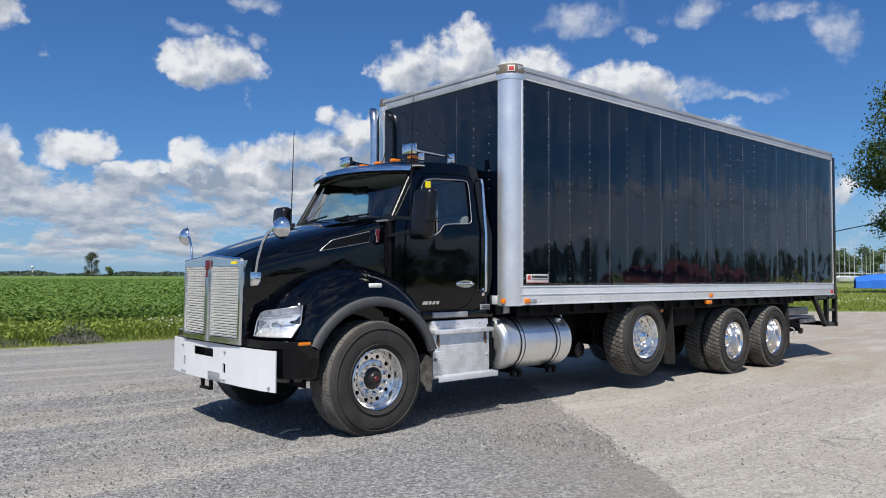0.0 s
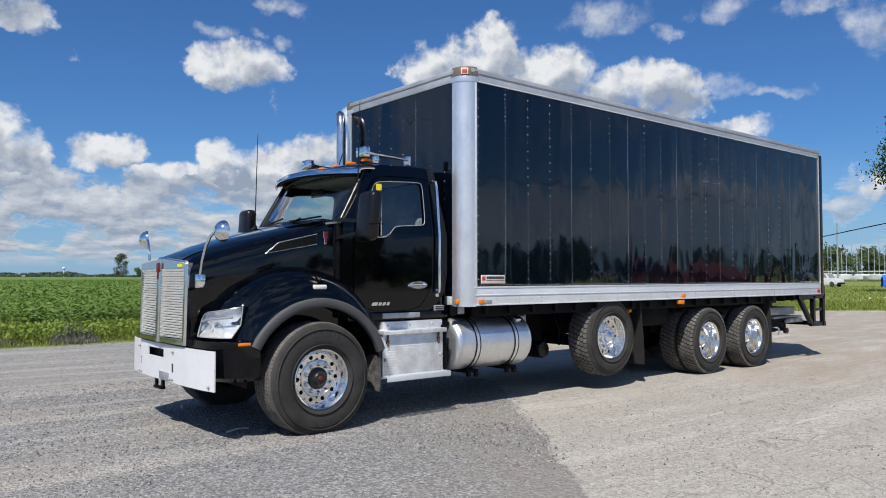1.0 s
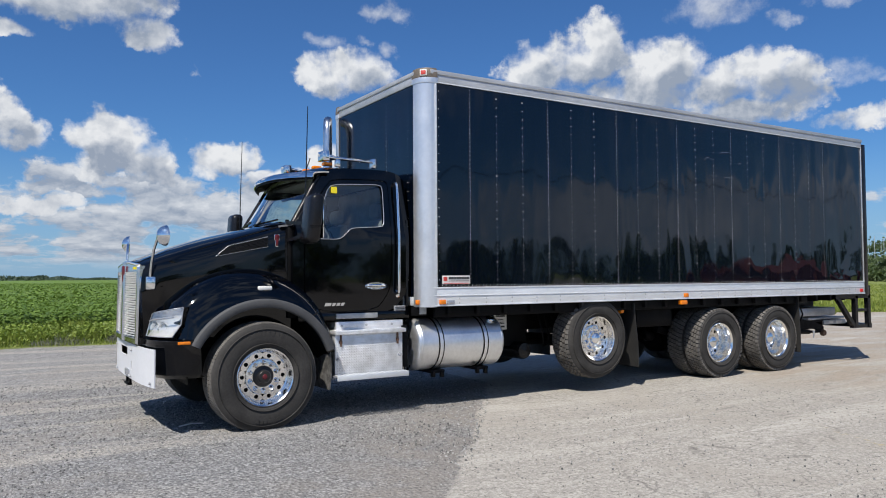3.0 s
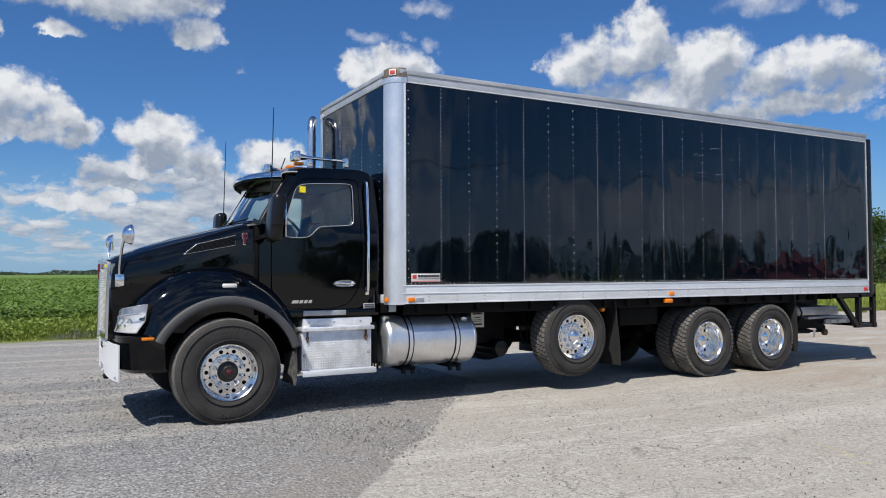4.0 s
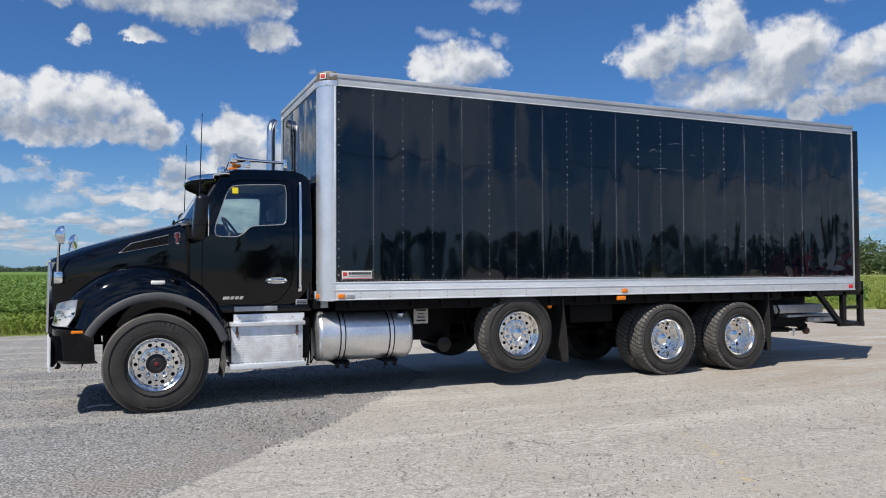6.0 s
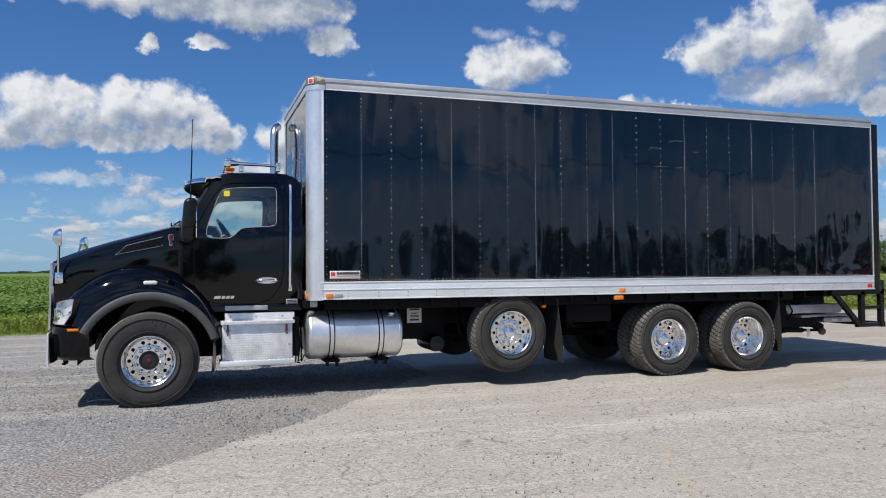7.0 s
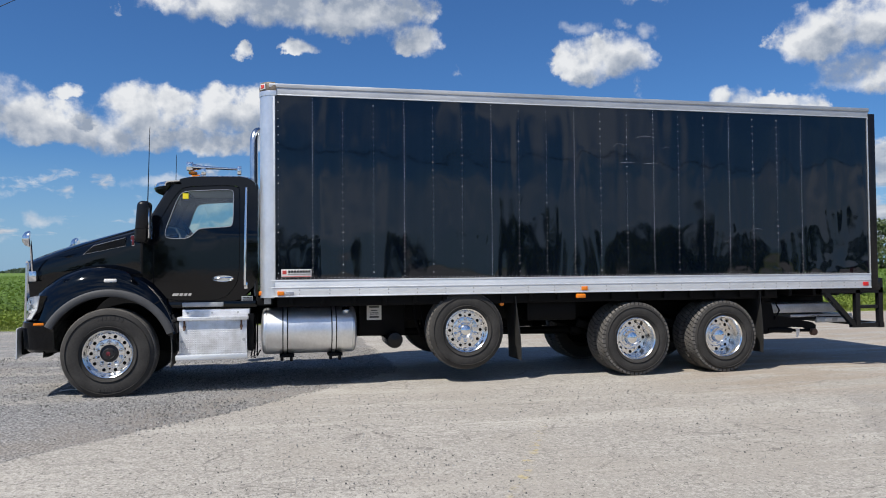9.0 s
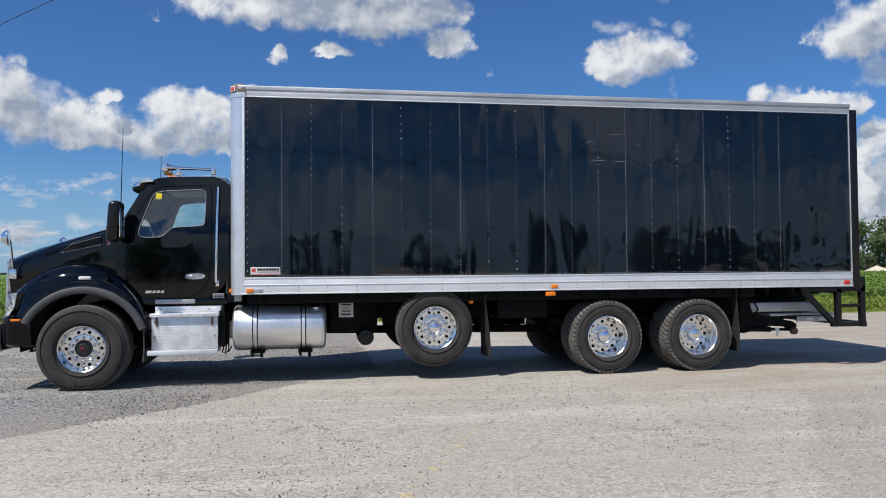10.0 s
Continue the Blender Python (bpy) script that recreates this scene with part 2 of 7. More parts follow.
FLAP_DUSTY = material("dusty_flap_rubber", (0.085, 0.082, 0.078), 0.85, vary=0.75, scale=14.0, bump=0.003, bump_scale=30.0)
ORANGE = material("amber_lens", (0.75, 0.20, 0.01), 0.18, vary=0.08, scale=20.0, bump=0.001, bump_scale=160.0)
RED = material("red_lens", (0.55, 0.02, 0.02), 0.2, vary=0.1, scale=20.0, bump=0.001, bump_scale=160.0)
BADGE = material("red_enamel", (0.11, 0.014, 0.02), 0.25, vary=0.25, scale=30.0)
YELLOW = material("yellow_sticker", (0.80, 0.66, 0.02), 0.5, vary=0.05, scale=20.0)
PALE = material("white_sticker", (0.671, 0.654, 0.628), 0.5, vary=0.05, scale=20.0)
INK = material("sticker_ink", (0.02, 0.02, 0.022), 0.5, vary=0.2, scale=20.0)
STICKER_RED = material("sticker_red", (0.50, 0.05, 0.04), 0.5, vary=0.1, scale=20.0)
GREYLENS = material("silver_reflector", (0.42, 0.43, 0.46), 0.25, 0.5, vary=0.2, scale=40.0, bump=0.001, bump_scale=200.0)
CABIN = material("cab_lining", (0.20, 0.203, 0.21), 0.8, vary=0.2, scale=6.0)
CABIN_LIGHT = material("cab_headliner", (0.42, 0.42, 0.41), 0.85, vary=0.1, scale=6.0)
RIVET = material("rivet_heads", (0.740, 0.740, 0.740), 0.4, 0.0, vary=0.1, scale=30.0)
HUBCAP = material("hub_black", (0.014, 0.013, 0.013), 0.35, vary=0.3, scale=12.0)
RUST = material("rusty_steel", (0.10, 0.055, 0.035), 0.8, vary=0.4, scale=14.0, bump=0.001, bump_scale=80.0)
SURROUND = material("grille_surround", (0.66, 0.67, 0.69), 0.12, 0.98, vary=0.06, scale=5.0, rough_vary=0.06)
SATIN = material("satin_slats", (0.817, 0.817, 0.791), 0.30, 0.12, vary=0.05, scale=10.0)
STEEL = material("stainless_exhaust", (0.66, 0.67, 0.68), 0.22, 1.0, vary=0.08, scale=6.0, rough_vary=0.05)
GREYSTEEL = material("galvanised_liftgate", (0.42, 0.43, 0.44), 0.5, 0.5, vary=0.2, scale=4.0, bump=0.0006, bump_scale=40.0)


def sheet_paint():
    """Glossy black box panels: nearly flat, with the slow waves and dents of thin sheet that bend what they mirror."""
    mat = bpy.data.materials.new("black_sheet")
    mat.use_nodes = True
    n = Nodes(mat.node_tree)
    at = n.add("ShaderNodeTexCoord").outputs["Object"]
    place = n.add("ShaderNodeSeparateXYZ", {0: at})
    wave = n.noise(n.vec("MULTIPLY", at, (2.1, 1, 0.42)), 1.0, 1.0, 0.4, 0.6)
    dents = n.noise(n.vec("MULTIPLY", at, (1.0, 1, 0.7)), 1.9, 1.0, 0.4)
    dents = n.math("POWER", dents, 3.0)
    # each bay between two stud rows pillows out by itself
    bay = n.math("POWER", n.math("ABSOLUTE", n.math("SINE", n.math("MULTIPLY", n.math("SUBTRACT", place.outputs[0], 0.64), math.pi / 0.4017))), 2.0)
    pillow = n.math("MULTIPLY", bay, n.math("SUBTRACT", n.noise(n.vec("MULTIPLY", at, (0.8, 1, 0.9)), 1.0, 2.0), 0.38))
    # small knocks low down towards the tail
    knock = n.math("MULTIPLY", n.noise(n.vec("MULTIPLY", at, (1.0, 1, 1.3)), 4.2, 1.0, 0.4), n.math("MULTIPLY", n.ramp(place.outputs[0], 5.6, 6.8), n.math("ADD", n.ramp(place.outputs[2], 2.6, 1.9), n.math("MULTIPLY", n.ramp(place.outputs[0], 7.8, 8.2), n.ramp(place.outputs[2], 1.75, 1.45, 0.0, 4.0)))))
    tail = n.ramp(place.outputs[0], 7.4, 8.9, 1.0, 1.7)
    h = n.math("MULTIPLY", tail, n.math("ADD", n.math("MULTIPLY", wave, 0.015), n.math("MULTIPLY", dents, 0.014)))
    h = n.math("ADD", h, n.math("ADD", n.math("MULTIPLY", pillow, 0.0055), n.math("MULTIPLY", knock, 0.0018)))
    bumped = n.add("ShaderNodeBump", {"Strength": 1.0, "Distance": 1.0, "Height": h})
    dust = n.noise(n.vec("MULTIPLY", at, (1, 1, 0.5)), 2.2, 6.0, 0.65)
    streak = n.noise(n.vec("MULTIPLY", at, (9.0, 1, 0.35)), 1.0, 4.0)
    f = n.ramp(n.math("MULTIPLY", dust, streak), 0.2, 0.42)
    color = n.mix(f, (0.0008, 0.0023, 0.0062), (0.0016, 0.0034, 0.0080))
    p = n.add("ShaderNodeBsdfPrincipled", {"Base Color": color, "Roughness": n.ramp(dust, 0.3, 0.75, 0.025, 0.07), "Normal": bumped, "Specular IOR Level": 0.62})
    n.add("ShaderNodeOutputMaterial", {"Surface": p.outputs[0]})
    return mat


SHEET = sheet_paint()


def glass(name, tint, rough=0.0):
    mat = bpy.data.materials.new(name)
    mat.use_nodes = True
    n = Nodes(mat.node_tree)
    clear = n.add("ShaderNodeBsdfTransparent", {"Color": tint})
    gloss = n.add("ShaderNodeBsdfGlossy", {"Color": (1, 1, 1), "Roughness": 0.01 + rough})
    fres = n.add("ShaderNodeFresnel", {"IOR": 1.5})
    mixed = n.add("ShaderNodeMixShader", {0: n.math("ADD", n.math("MULTIPLY", fres.outputs[0], 1.5), 0.045), 1: clear.outputs[0], 2: gloss.outputs[0]})
    n.add("ShaderNodeOutputMaterial", {"Surface": mixed.outputs[0]})
    return mat


GLASS = glass("tinted_cab_glass", (0.72, 0.84, 0.82))
BOWL = material("lamp_bowl", (0.88, 0.89, 0.91), 0.16, 0.6, vary=0.12, scale=20.0, bump=0.014, bump_scale=15.0)
LENS = glass("headlamp_lens", (0.92, 0.94, 0.96))


def tread_plate():
    """Bright aluminium checker plate with raised bars."""
    mat = bpy.data.materials.new("diamond_plate")
    mat.use_nodes = True
    n = Nodes(mat.node_tree)
    at = n.add("ShaderNodeTexCoord").outputs["Object"]
    s = n.add("ShaderNodeSeparateXYZ", {0: at})
    k = 110.0
    across = n.math("ADD", s.outputs[2], s.outputs[1])
    a = n.math("SINE", n.math("MULTIPLY", n.math("ADD", s.outputs[0], across), k))
    b = n.math("SINE", n.math("MULTIPLY", n.math("SUBTRACT", s.outputs[0], across), k))
    h = n.ramp(n.math("MULTIPLY", a, b), 0.25, 0.7)
    dirt = n.noise(at, 7.0, 5.0)
    p = n.add("ShaderNodeBsdfPrincipled", {"Base Color": n.mix(n.ramp(dirt, 0.35, 0.7), (0.80, 0.81, 0.83), (0.60, 0.60, 0.60)), "Metallic": 0.55, "Roughness": n.ramp(dirt, 0.3, 0.7, 0.28, 0.45),
                                          "Normal": n.add("ShaderNodeBump", {"Strength": 0.9, "Distance": 0.003, "Height": h})})
    n.add("ShaderNodeOutputMaterial", {"Surface": p.outputs[0]})
    return mat


PLATE = tread_plate()


def leaf_material(name, dark, light, rough=0.5):
    mat = bpy.data.materials.new(name)
    mat.use_nodes = True
    n = Nodes(mat.node_tree)
    rnd = n.add("ShaderNodeNewGeometry").outputs["Random Per Island"]
    at = n.add("ShaderNodeTexCoord").outputs["Object"]
    f = n.math("ADD", n.math("MULTIPLY", rnd, 0.7), n.math("MULTIPLY", n.noise(at, 0.25, 3.0), 0.3))
    color = n.mix(f, dark, light)
    p = n.add("ShaderNodeBsdfPrincipled", {"Base Color": color, "Roughness": rough, "Specular IOR Level": 0.3})
    through_leaf = n.add("ShaderNodeBsdfTranslucent", {"Color": n.mix(0.5, color, (0.10, 0.16, 0.01))})
    mixed = n.add("ShaderNodeMixShader", {0: 0.3, 1: p.outputs[0], 2: through_leaf.outputs[0]})
    n.add("ShaderNodeOutputMaterial", {"Surface": mixed.outputs[0]})
    return mat


SOY = leaf_material("soy_leaves", (0.066, 0.128, 0.024), (0.20, 0.30, 0.066))
WEED = leaf_material("weed_blades", (0.103, 0.155, 0.026), (0.327, 0.370, 0.077))
TWIGGY = leaf_material("sparse_leaves", (0.060, 0.065, 0.047), (0.129, 0.138, 0.095))
WEED_BROAD = leaf_material("weed_leaves", (0.10, 0.155, 0.024), (0.28, 0.36, 0.066))
DRY = leaf_material("dry_brush", (0.13, 0.13, 0.11), (0.30, 0.30, 0.25), 0.8)
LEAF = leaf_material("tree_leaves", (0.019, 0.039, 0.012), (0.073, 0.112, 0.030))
# lighter than LEAF: the haze over distant trees is part of the colour
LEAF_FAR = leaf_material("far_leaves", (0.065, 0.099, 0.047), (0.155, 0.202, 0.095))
# horizon haze is put into this colour: paler, bluer leaves
WOODS = leaf_material("hazed_woods_leaves", (0.055, 0.085, 0.060), (0.115, 0.150, 0.105))


def stone_material():
    """Crushed stone: every piece has its own grey, some nearly black, some pale."""
    mat = bpy.data.materials.new("loose_stones")
    mat.use_nodes = True
    n = Nodes(mat.node_tree)
    rnd = n.add("ShaderNodeNewGeometry").outputs["Random Per Island"]
    grain = n.noise(n.add("ShaderNodeTexCoord").outputs["Object"], 160.0, 3.0)
    color = n.mix(n.math("ADD", n.math("MULTIPLY", n.math("POWER", rnd, 1.4), 0.8), n.math("MULTIPLY", grain, 0.2)), (0.040, 0.040, 0.041), (0.46, 0.45, 0.43))
    p = n.add("ShaderNodeBsdfPrincipled", {"Base Color": color, "Roughness": 0.9, "Specular IOR Level": 0.25})
    n.add("ShaderNodeOutputMaterial", {"Surface": p.outputs[0]})
    return mat


FLOWER = material("white_blossom", (0.75, 0.75, 0.70), 0.7)
BARK = material("bark", (0.12, 0.10, 0.08), 0.9, vary=0.4, scale=4.0, bump=0.02, bump_scale=12.0)
STONE = stone_material()


def ground_material():
    """Gravel lot, pale worn asphalt apron beyond a ragged seam, and the green land past the lot's edge."""
    mat = bpy.data.materials.new("ground")
    mat.use_nodes = True
    n = Nodes(mat.node_tree)
    at = n.add("ShaderNodeTexCoord").outputs["Object"]
    s = n.add("ShaderNodeSeparateXYZ", {0: at})
    x, y = s.outputs[0], s.outputs[1]
    wob = n.math("SUBTRACT", n.noise(at, 1.3, 5.0, 0.6), 0.5)
    # gravel
    fine, mid, broad = n.noise(at, 95.0, 3.0, 0.7), n.noise(at, 22.0, 4.0, 0.65), n.noise(at, 0.55, 5.0, 0.6)
    speck = n.add("ShaderNodeTexVoronoi", {"Vector": at, "Scale": 40.0}).outputs["Color"]
    grit = n.add("ShaderNodeTexVoronoi", {"Vector": at, "Scale": 88.0}).outputs["Color"]
    tone = n.math("ADD", n.math("MULTIPLY", n.add("ShaderNodeSeparateXYZ", {0: speck}).outputs[0], 0.5), n.math("MULTIPLY", n.add("ShaderNodeSeparateXYZ", {0: grit}).outputs[1], 0.5))
    g = n.math("ADD", n.math("MULTIPLY", tone, 0.75), n.math("ADD", n.math("MULTIPLY", fine, 0.22), n.math("MULTIPLY", mid, 0.08)))
    gravel = n.mix(n.ramp(g, 0.26, 0.88), (0.130, 0.129, 0.130), (0.420, 0.415, 0.408))
    # small shadows between the stones, painted as dark creases round each cell
    gap_shade = n.ramp(n.add("ShaderNodeTexVoronoi", {"Vector": at, "Scale": 34.0}).outputs["Distance"], 0.42, 0.62)
    gravel = n.mix(n.math("MULTIPLY", gap_shade, n.ramp(mid, 0.4, 0.6, 0.10, 0.45)), gravel, (0.06, 0.06, 0.062))
    # pale dusty wheel tracks run past the truck's nose
    run = n.math("ADD", n.math("ADD", y, n.math("MULTIPLY", x, 0.05)), n.math("MULTIPLY", wob, 0.10))
    def lanes(along, across, lo, hi):
        return n.ramp(n.noise(n.add("ShaderNodeCombineXYZ", {0: n.math("MULTIPLY", x, along), 1: n.math("MULTIPLY", run, across), 2: 0.0}).outputs[0], 1.0, 5.0, 0.62), lo, hi)
    seam = n.math("SUBTRACT", x, n.math("ADD", 0.78, n.math("MULTIPLY", n.math("MINIMUM", y, 1.5), 0.78)))
    worn = n.ramp(seam, -1.2, -4.5)
    dusty = n.math("MULTIPLY", lanes(0.07, 1.5, 0.45, 0.57), worn)
    dusty = n.math("MAXIMUM", dusty, n.math("MULTIPLY", n.ramp(y, 3.0, 6.0), 0.22))
    dusty = n.math("MAXIMUM", dusty, n.math("MULTIPLY", n.ramp(y, -1.5, -4.0), n.ramp(n.noise(at, 0.8, 5.0, 0.6), 0.35, 0.6, 0.15, 0.55)))
    gravel = n.mix(n.math("MULTIPLY", dusty, n.ramp(g, 0.3, 0.75, 0.22, 0.75)), gravel, (0.47, 0.435, 0.38))
    gravel = n.mix(n.math("MULTIPLY", n.math("MULTIPLY", lanes(0.12, 4.2, 0.50, 0.62), worn), 0.28), gravel, (0.18, 0.18, 0.183))
    gravel = n.mix(n.ramp(broad, 0.47, 0.68, 0.0, 0.5), gravel, (0.30, 0.272, 0.237))
    gravel = n.mix(n.math("MULTIPLY", n.ramp(seam, -2.2, -0.4), n.ramp(n.noise(at, 2.2, 4.0), 0.3, 0.6, 0.15, 0.65)), gravel, (0.235, 0.212, 0.187))
    # pale asphalt, finely crazed, with long bleached scrapes and dark specks
    crack = n.add("ShaderNodeTexVoronoi", {"Vector": n.vec("ADD", at, n.add("ShaderNodeCombineXYZ", {0: n.math("MULTIPLY", wob, 0.9), 1: n.math("MULTIPLY", fine, 0.06), 2: 0.0}).outputs[0]), "Scale": 2.6})
    crack.feature = "DISTANCE_TO_EDGE"
    line = n.math("MULTIPLY", n.ramp(crack.outputs[0], 0.017, 0.004), n.ramp(n.noise(at, 0.9, 4.0), 0.42, 0.56))
    a = n.math("ADD", n.math("MULTIPLY", tone, 0.60), n.math("ADD", n.math("MULTIPLY", fine, 0.30), n.math("MULTIPLY", mid, 0.12)))
    tar = n.mix(n.ramp(a, 0.18, 0.95), (0.245, 0.228, 0.202), (0.495, 0.466, 0.420))
    bow = n.math("ADD", n.math("ADD", y, n.math("MULTIPLY", x, 0.03)), n.math("MULTIPLY", n.math("MULTIPLY", x, x), -0.006))
    def scrapes(along, across, lo, hi):
        return n.ramp(n.noise(n.add("ShaderNodeCombineXYZ", {0: n.math("MULTIPLY", x, along), 1: n.math("MULTIPLY", bow, across), 2: 0.0}).outputs[0], 1.0, 5.0, 0.62), lo, hi)
    tar = n.mix(n.math("MULTIPLY", scrapes(0.12, 1.4, 0.48, 0.64), n.ramp(a, 0.3, 0.7, 0.25, 0.65)), tar, (0.49, 0.462, 0.415))
    tar = n.mix(n.math("MULTIPLY", scrapes(0.16, 7.0, 0.57, 0.68), 0.4), tar, (0.56, 0.53, 0.485))
    tar = n.mix(n.math("MULTIPLY", scrapes(0.22, 5.0, 0.40, 0.33), 0.35), tar, (0.25, 0.232, 0.208))
    tar = n.mix(n.ramp(broad, 0.46, 0.66, 0.0, 0.55), tar, (0.33, 0.302, 0.262))
    tar = n.mix(n.math("MULTIPLY", line, 0.6), tar, (0.13, 0.12, 0.11))
    drift = n.math("MULTIPLY", n.math("MULTIPLY", n.ramp(y, -2.6, -1.4), n.ramp(x, 4.6, 6.4)), n.ramp(n.noise(n.vec("MULTIPLY", at, (0.5, 1.6, 1)), 1.1, 5.0, 0.6), 0.40, 0.55))
    tar = n.mix(n.math("MULTIPLY", drift, 0.6), tar, (0.30, 0.245, 0.19))
    hole = n.math("MAXIMUM", n.ramp(n.noise(at, 30.0, 2.0), 0.65, 0.69), n.ramp(n.noise(at, 58.0, 2.0), 0.64, 0.70))
    dot = n.add("ShaderNodeTexVoronoi", {"Vector": at, "Scale": 15.0})
    some = n.ramp(n.add("ShaderNodeSeparateXYZ", {0: dot.outputs["Color"]}).outputs[0], 0.74, 0.80)
    dots = n.math("MULTIPLY", n.ramp(dot.outputs["Distance"], 0.20, 0.13), some)
    chip = n.add("ShaderNodeTexVoronoi", {"Vector": at, "Scale": 27.0})
    chips = n.math("MULTIPLY", n.ramp(chip.outputs["Distance"], 0.22, 0.12), n.ramp(n.add("ShaderNodeSeparateXYZ", {0: chip.outputs["Color"]}).outputs[1], 0.70, 0.76))
    tar = n.mix(n.math("MULTIPLY", chips, 0.7), tar, (0.60, 0.58, 0.54))
    tar = n.mix(n.math("MULTIPLY", dots, 0.8), tar, (0.085, 0.08, 0.074))
    gravel = n.mix(n.math("MULTIPLY", chips, 0.5), gravel, (0.52, 0.515, 0.51))
    tar = n.mix(n.math("MULTIPLY", hole, 0.7), tar, (0.11, 0.105, 0.095))
    yellow = n.math("MULTIPLY", n.ramp(n.math("ABSOLUTE", n.math("SUBTRACT", n.math("ADD", x, n.math("MULTIPLY", y, -0.45)), 4.05)), 0.07, 0.03), n.ramp(n.noise(at, 9.0, 4.0), 0.50, 0.66))
    tar = n.mix(n.math("MULTIPLY", n.math("MULTIPLY", yellow, n.ramp(y, -2.8, -3.6)), 0.5), tar, (0.48, 0.37, 0.12))
    edge = n.math("ADD", n.math("ADD", seam, n.math("MULTIPLY", wob, 0.45)), n.math("MULTIPLY", n.math("SUBTRACT", mid, 0.5), 0.16))
    on_tar = n.ramp(edge, -0.03, 0.04)
    # a second gravelly patch beyond the apron's other edge
    other = n.math("ADD", n.math("SUBTRACT", n.math("SUBTRACT", x, n.math("MULTIPLY", y, 0.69)), 8.23), n.math("MULTIPLY", wob, 0.5))
    patch = n.math("MULTIPLY", n.ramp(other, -0.06, 0.08), n.ramp(n.math("ADD", y, n.math("MULTIPLY", wob, 1.5)), -1.7, -2.5))
    tar = n.mix(n.math("MULTIPLY", patch, 0.4), tar, gravel)
    lot = n.mix(on_tar, gravel, tar)
    # green land
    far = n.math("MAXIMUM", n.math("SUBTRACT", x, 19.0), 0.0)
    rim = n.math("SUBTRACT", 11.7, n.math("MULTIPLY", n.math("MULTIPLY", far, far), 0.036))
    out = n.math("ADD", n.math("SUBTRACT", y, rim), n.math("MULTIPLY", wob, 1.4))
    grass = n.mix(n.ramp(n.noise(at, 1.5, 6.0, 0.7), 0.3, 0.7), (0.105, 0.142, 0.03), (0.235, 0.268, 0.078))
    crop = n.mix(n.ramp(n.noise(at, 0.6, 8.0, 0.75), 0.3, 0.7), (0.045, 0.095, 0.02), (0.10, 0.17, 0.035))
    green = n.mix(n.math("MULTIPLY", n.ramp(y, 14.0, 17.0), n.ramp(n.math("SUBTRACT", y, n.math("SUBTRACT", n.math("MULTIPLY", x, 1.1), 17.0)), -1.0, 1.0)), grass, crop)
    color = n.mix(n.ramp(out, -0.2, 0.3), lot, green)
    pebble = n.math("SUBTRACT", 0.6, n.add("ShaderNodeTexVoronoi", {"Vector": at, "Scale": 34.0}).outputs["Distance"])
    stony = n.math("MULTIPLY", pebble, n.ramp(on_tar, 0.0, 1.0, 0.020, 0.006))
    h = n.math("ADD", n.math("ADD", n.math("MULTIPLY", g, 0.004), stony), n.math("MULTIPLY", broad, 0.02))
    p = n.add("ShaderNodeBsdfPrincipled", {"Base Color": color, "Roughness": 0.92, "Specular IOR Level": 0.25,
                                          "Normal": n.add("ShaderNodeBump", {"Strength": 0.8, "Distance": 1.0, "Height": h})})
    n.add("ShaderNodeOutputMaterial", {"Surface": p.outputs[0]})
    return mat


GROUND = ground_material()


def crop_material():
    mat = bpy.data.materials.new("crop_canopy")
    mat.use_nodes = True
    n = Nodes(mat.node_tree)
    at = n.add("ShaderNodeTexCoord").outputs["Object"]
    v = n.noise(n.vec("MULTIPLY", at, (0.6, 1, 1)), 4.0, 6.0, 0.75)
    f = n.math("ADD", n.math("MULTIPLY", v, 0.8), n.math("MULTIPLY", n.noise(at, 0.03, 4.0), 0.2))
    color = n.mix(n.ramp(f, 0.35, 0.62), (0.062, 0.118, 0.022), (0.165, 0.25, 0.052))
    p = n.add("ShaderNodeBsdfPrincipled", {"Base Color": color, "Roughness": 0.75, "Specular IOR Level": 0.2,
                                          "Normal": n.add("ShaderNodeBump", {"Strength": 1.0, "Distance": 0.25, "Height": v})})
    n.add("ShaderNodeOutputMaterial", {"Surface": p.outputs[0]})
    return mat


CROP = crop_material()


# ---- building helpers ----
def part(name, bm, mat, parent=None, label="", smooth=40, m=None, kind=""):
    """Links a bmesh as one mesh object, under a thing or a part."""
    mesh = bpy.data.meshes.new(name)
    bmesh.ops.recalc_face_normals(bm, faces=bm.faces)
    bm.to_mesh(mesh)
    bm.free()
    mesh.materials.append(mat)
    if smooth:
        mesh.polygons.foreach_set("use_smooth", [True] * len(mesh.polygons))
        mesh.set_sharp_from_angle(angle=radians(smooth))
    ob = new(name, mesh)
    ob.parent = parent
    if m is not None:
        ob.matrix_basis = m
    return tagged(ob, label, kind=kind)


def again(ob, m, parent=None):
    """Another object on the same mesh."""
    o = new(ob.name.split(".")[0], ob.data)
    o.parent = parent if parent else ob.parent
    o.matrix_basis = m
    if "label" in ob:
        o["label"] = ob["label"]
    return o


def thing(name, label, category, group="", m=None):
    ob = new(name)
    ob.empty_display_size = 0.2
    if m is not None:
        ob.matrix_basis = m
    return tagged(ob, label, category, group)


def block(bm, lo, hi, bevel=0.0, seg=2):
    """A box from corner to corner, with rounded edges."""
    lo, hi = Vector(lo), Vector(hi)
    r = bmesh.ops.create_cube(bm, size=1.0, matrix=Matrix.LocRotScale((lo + hi) / 2, None, hi - lo))
    if bevel:
        edges = list({e for v in r["verts"] for e in v.link_edges})
        bmesh.ops.bevel(bm, geom=edges, offset=bevel, segments=seg, affect="EDGES", profile=0.5)
    return bm


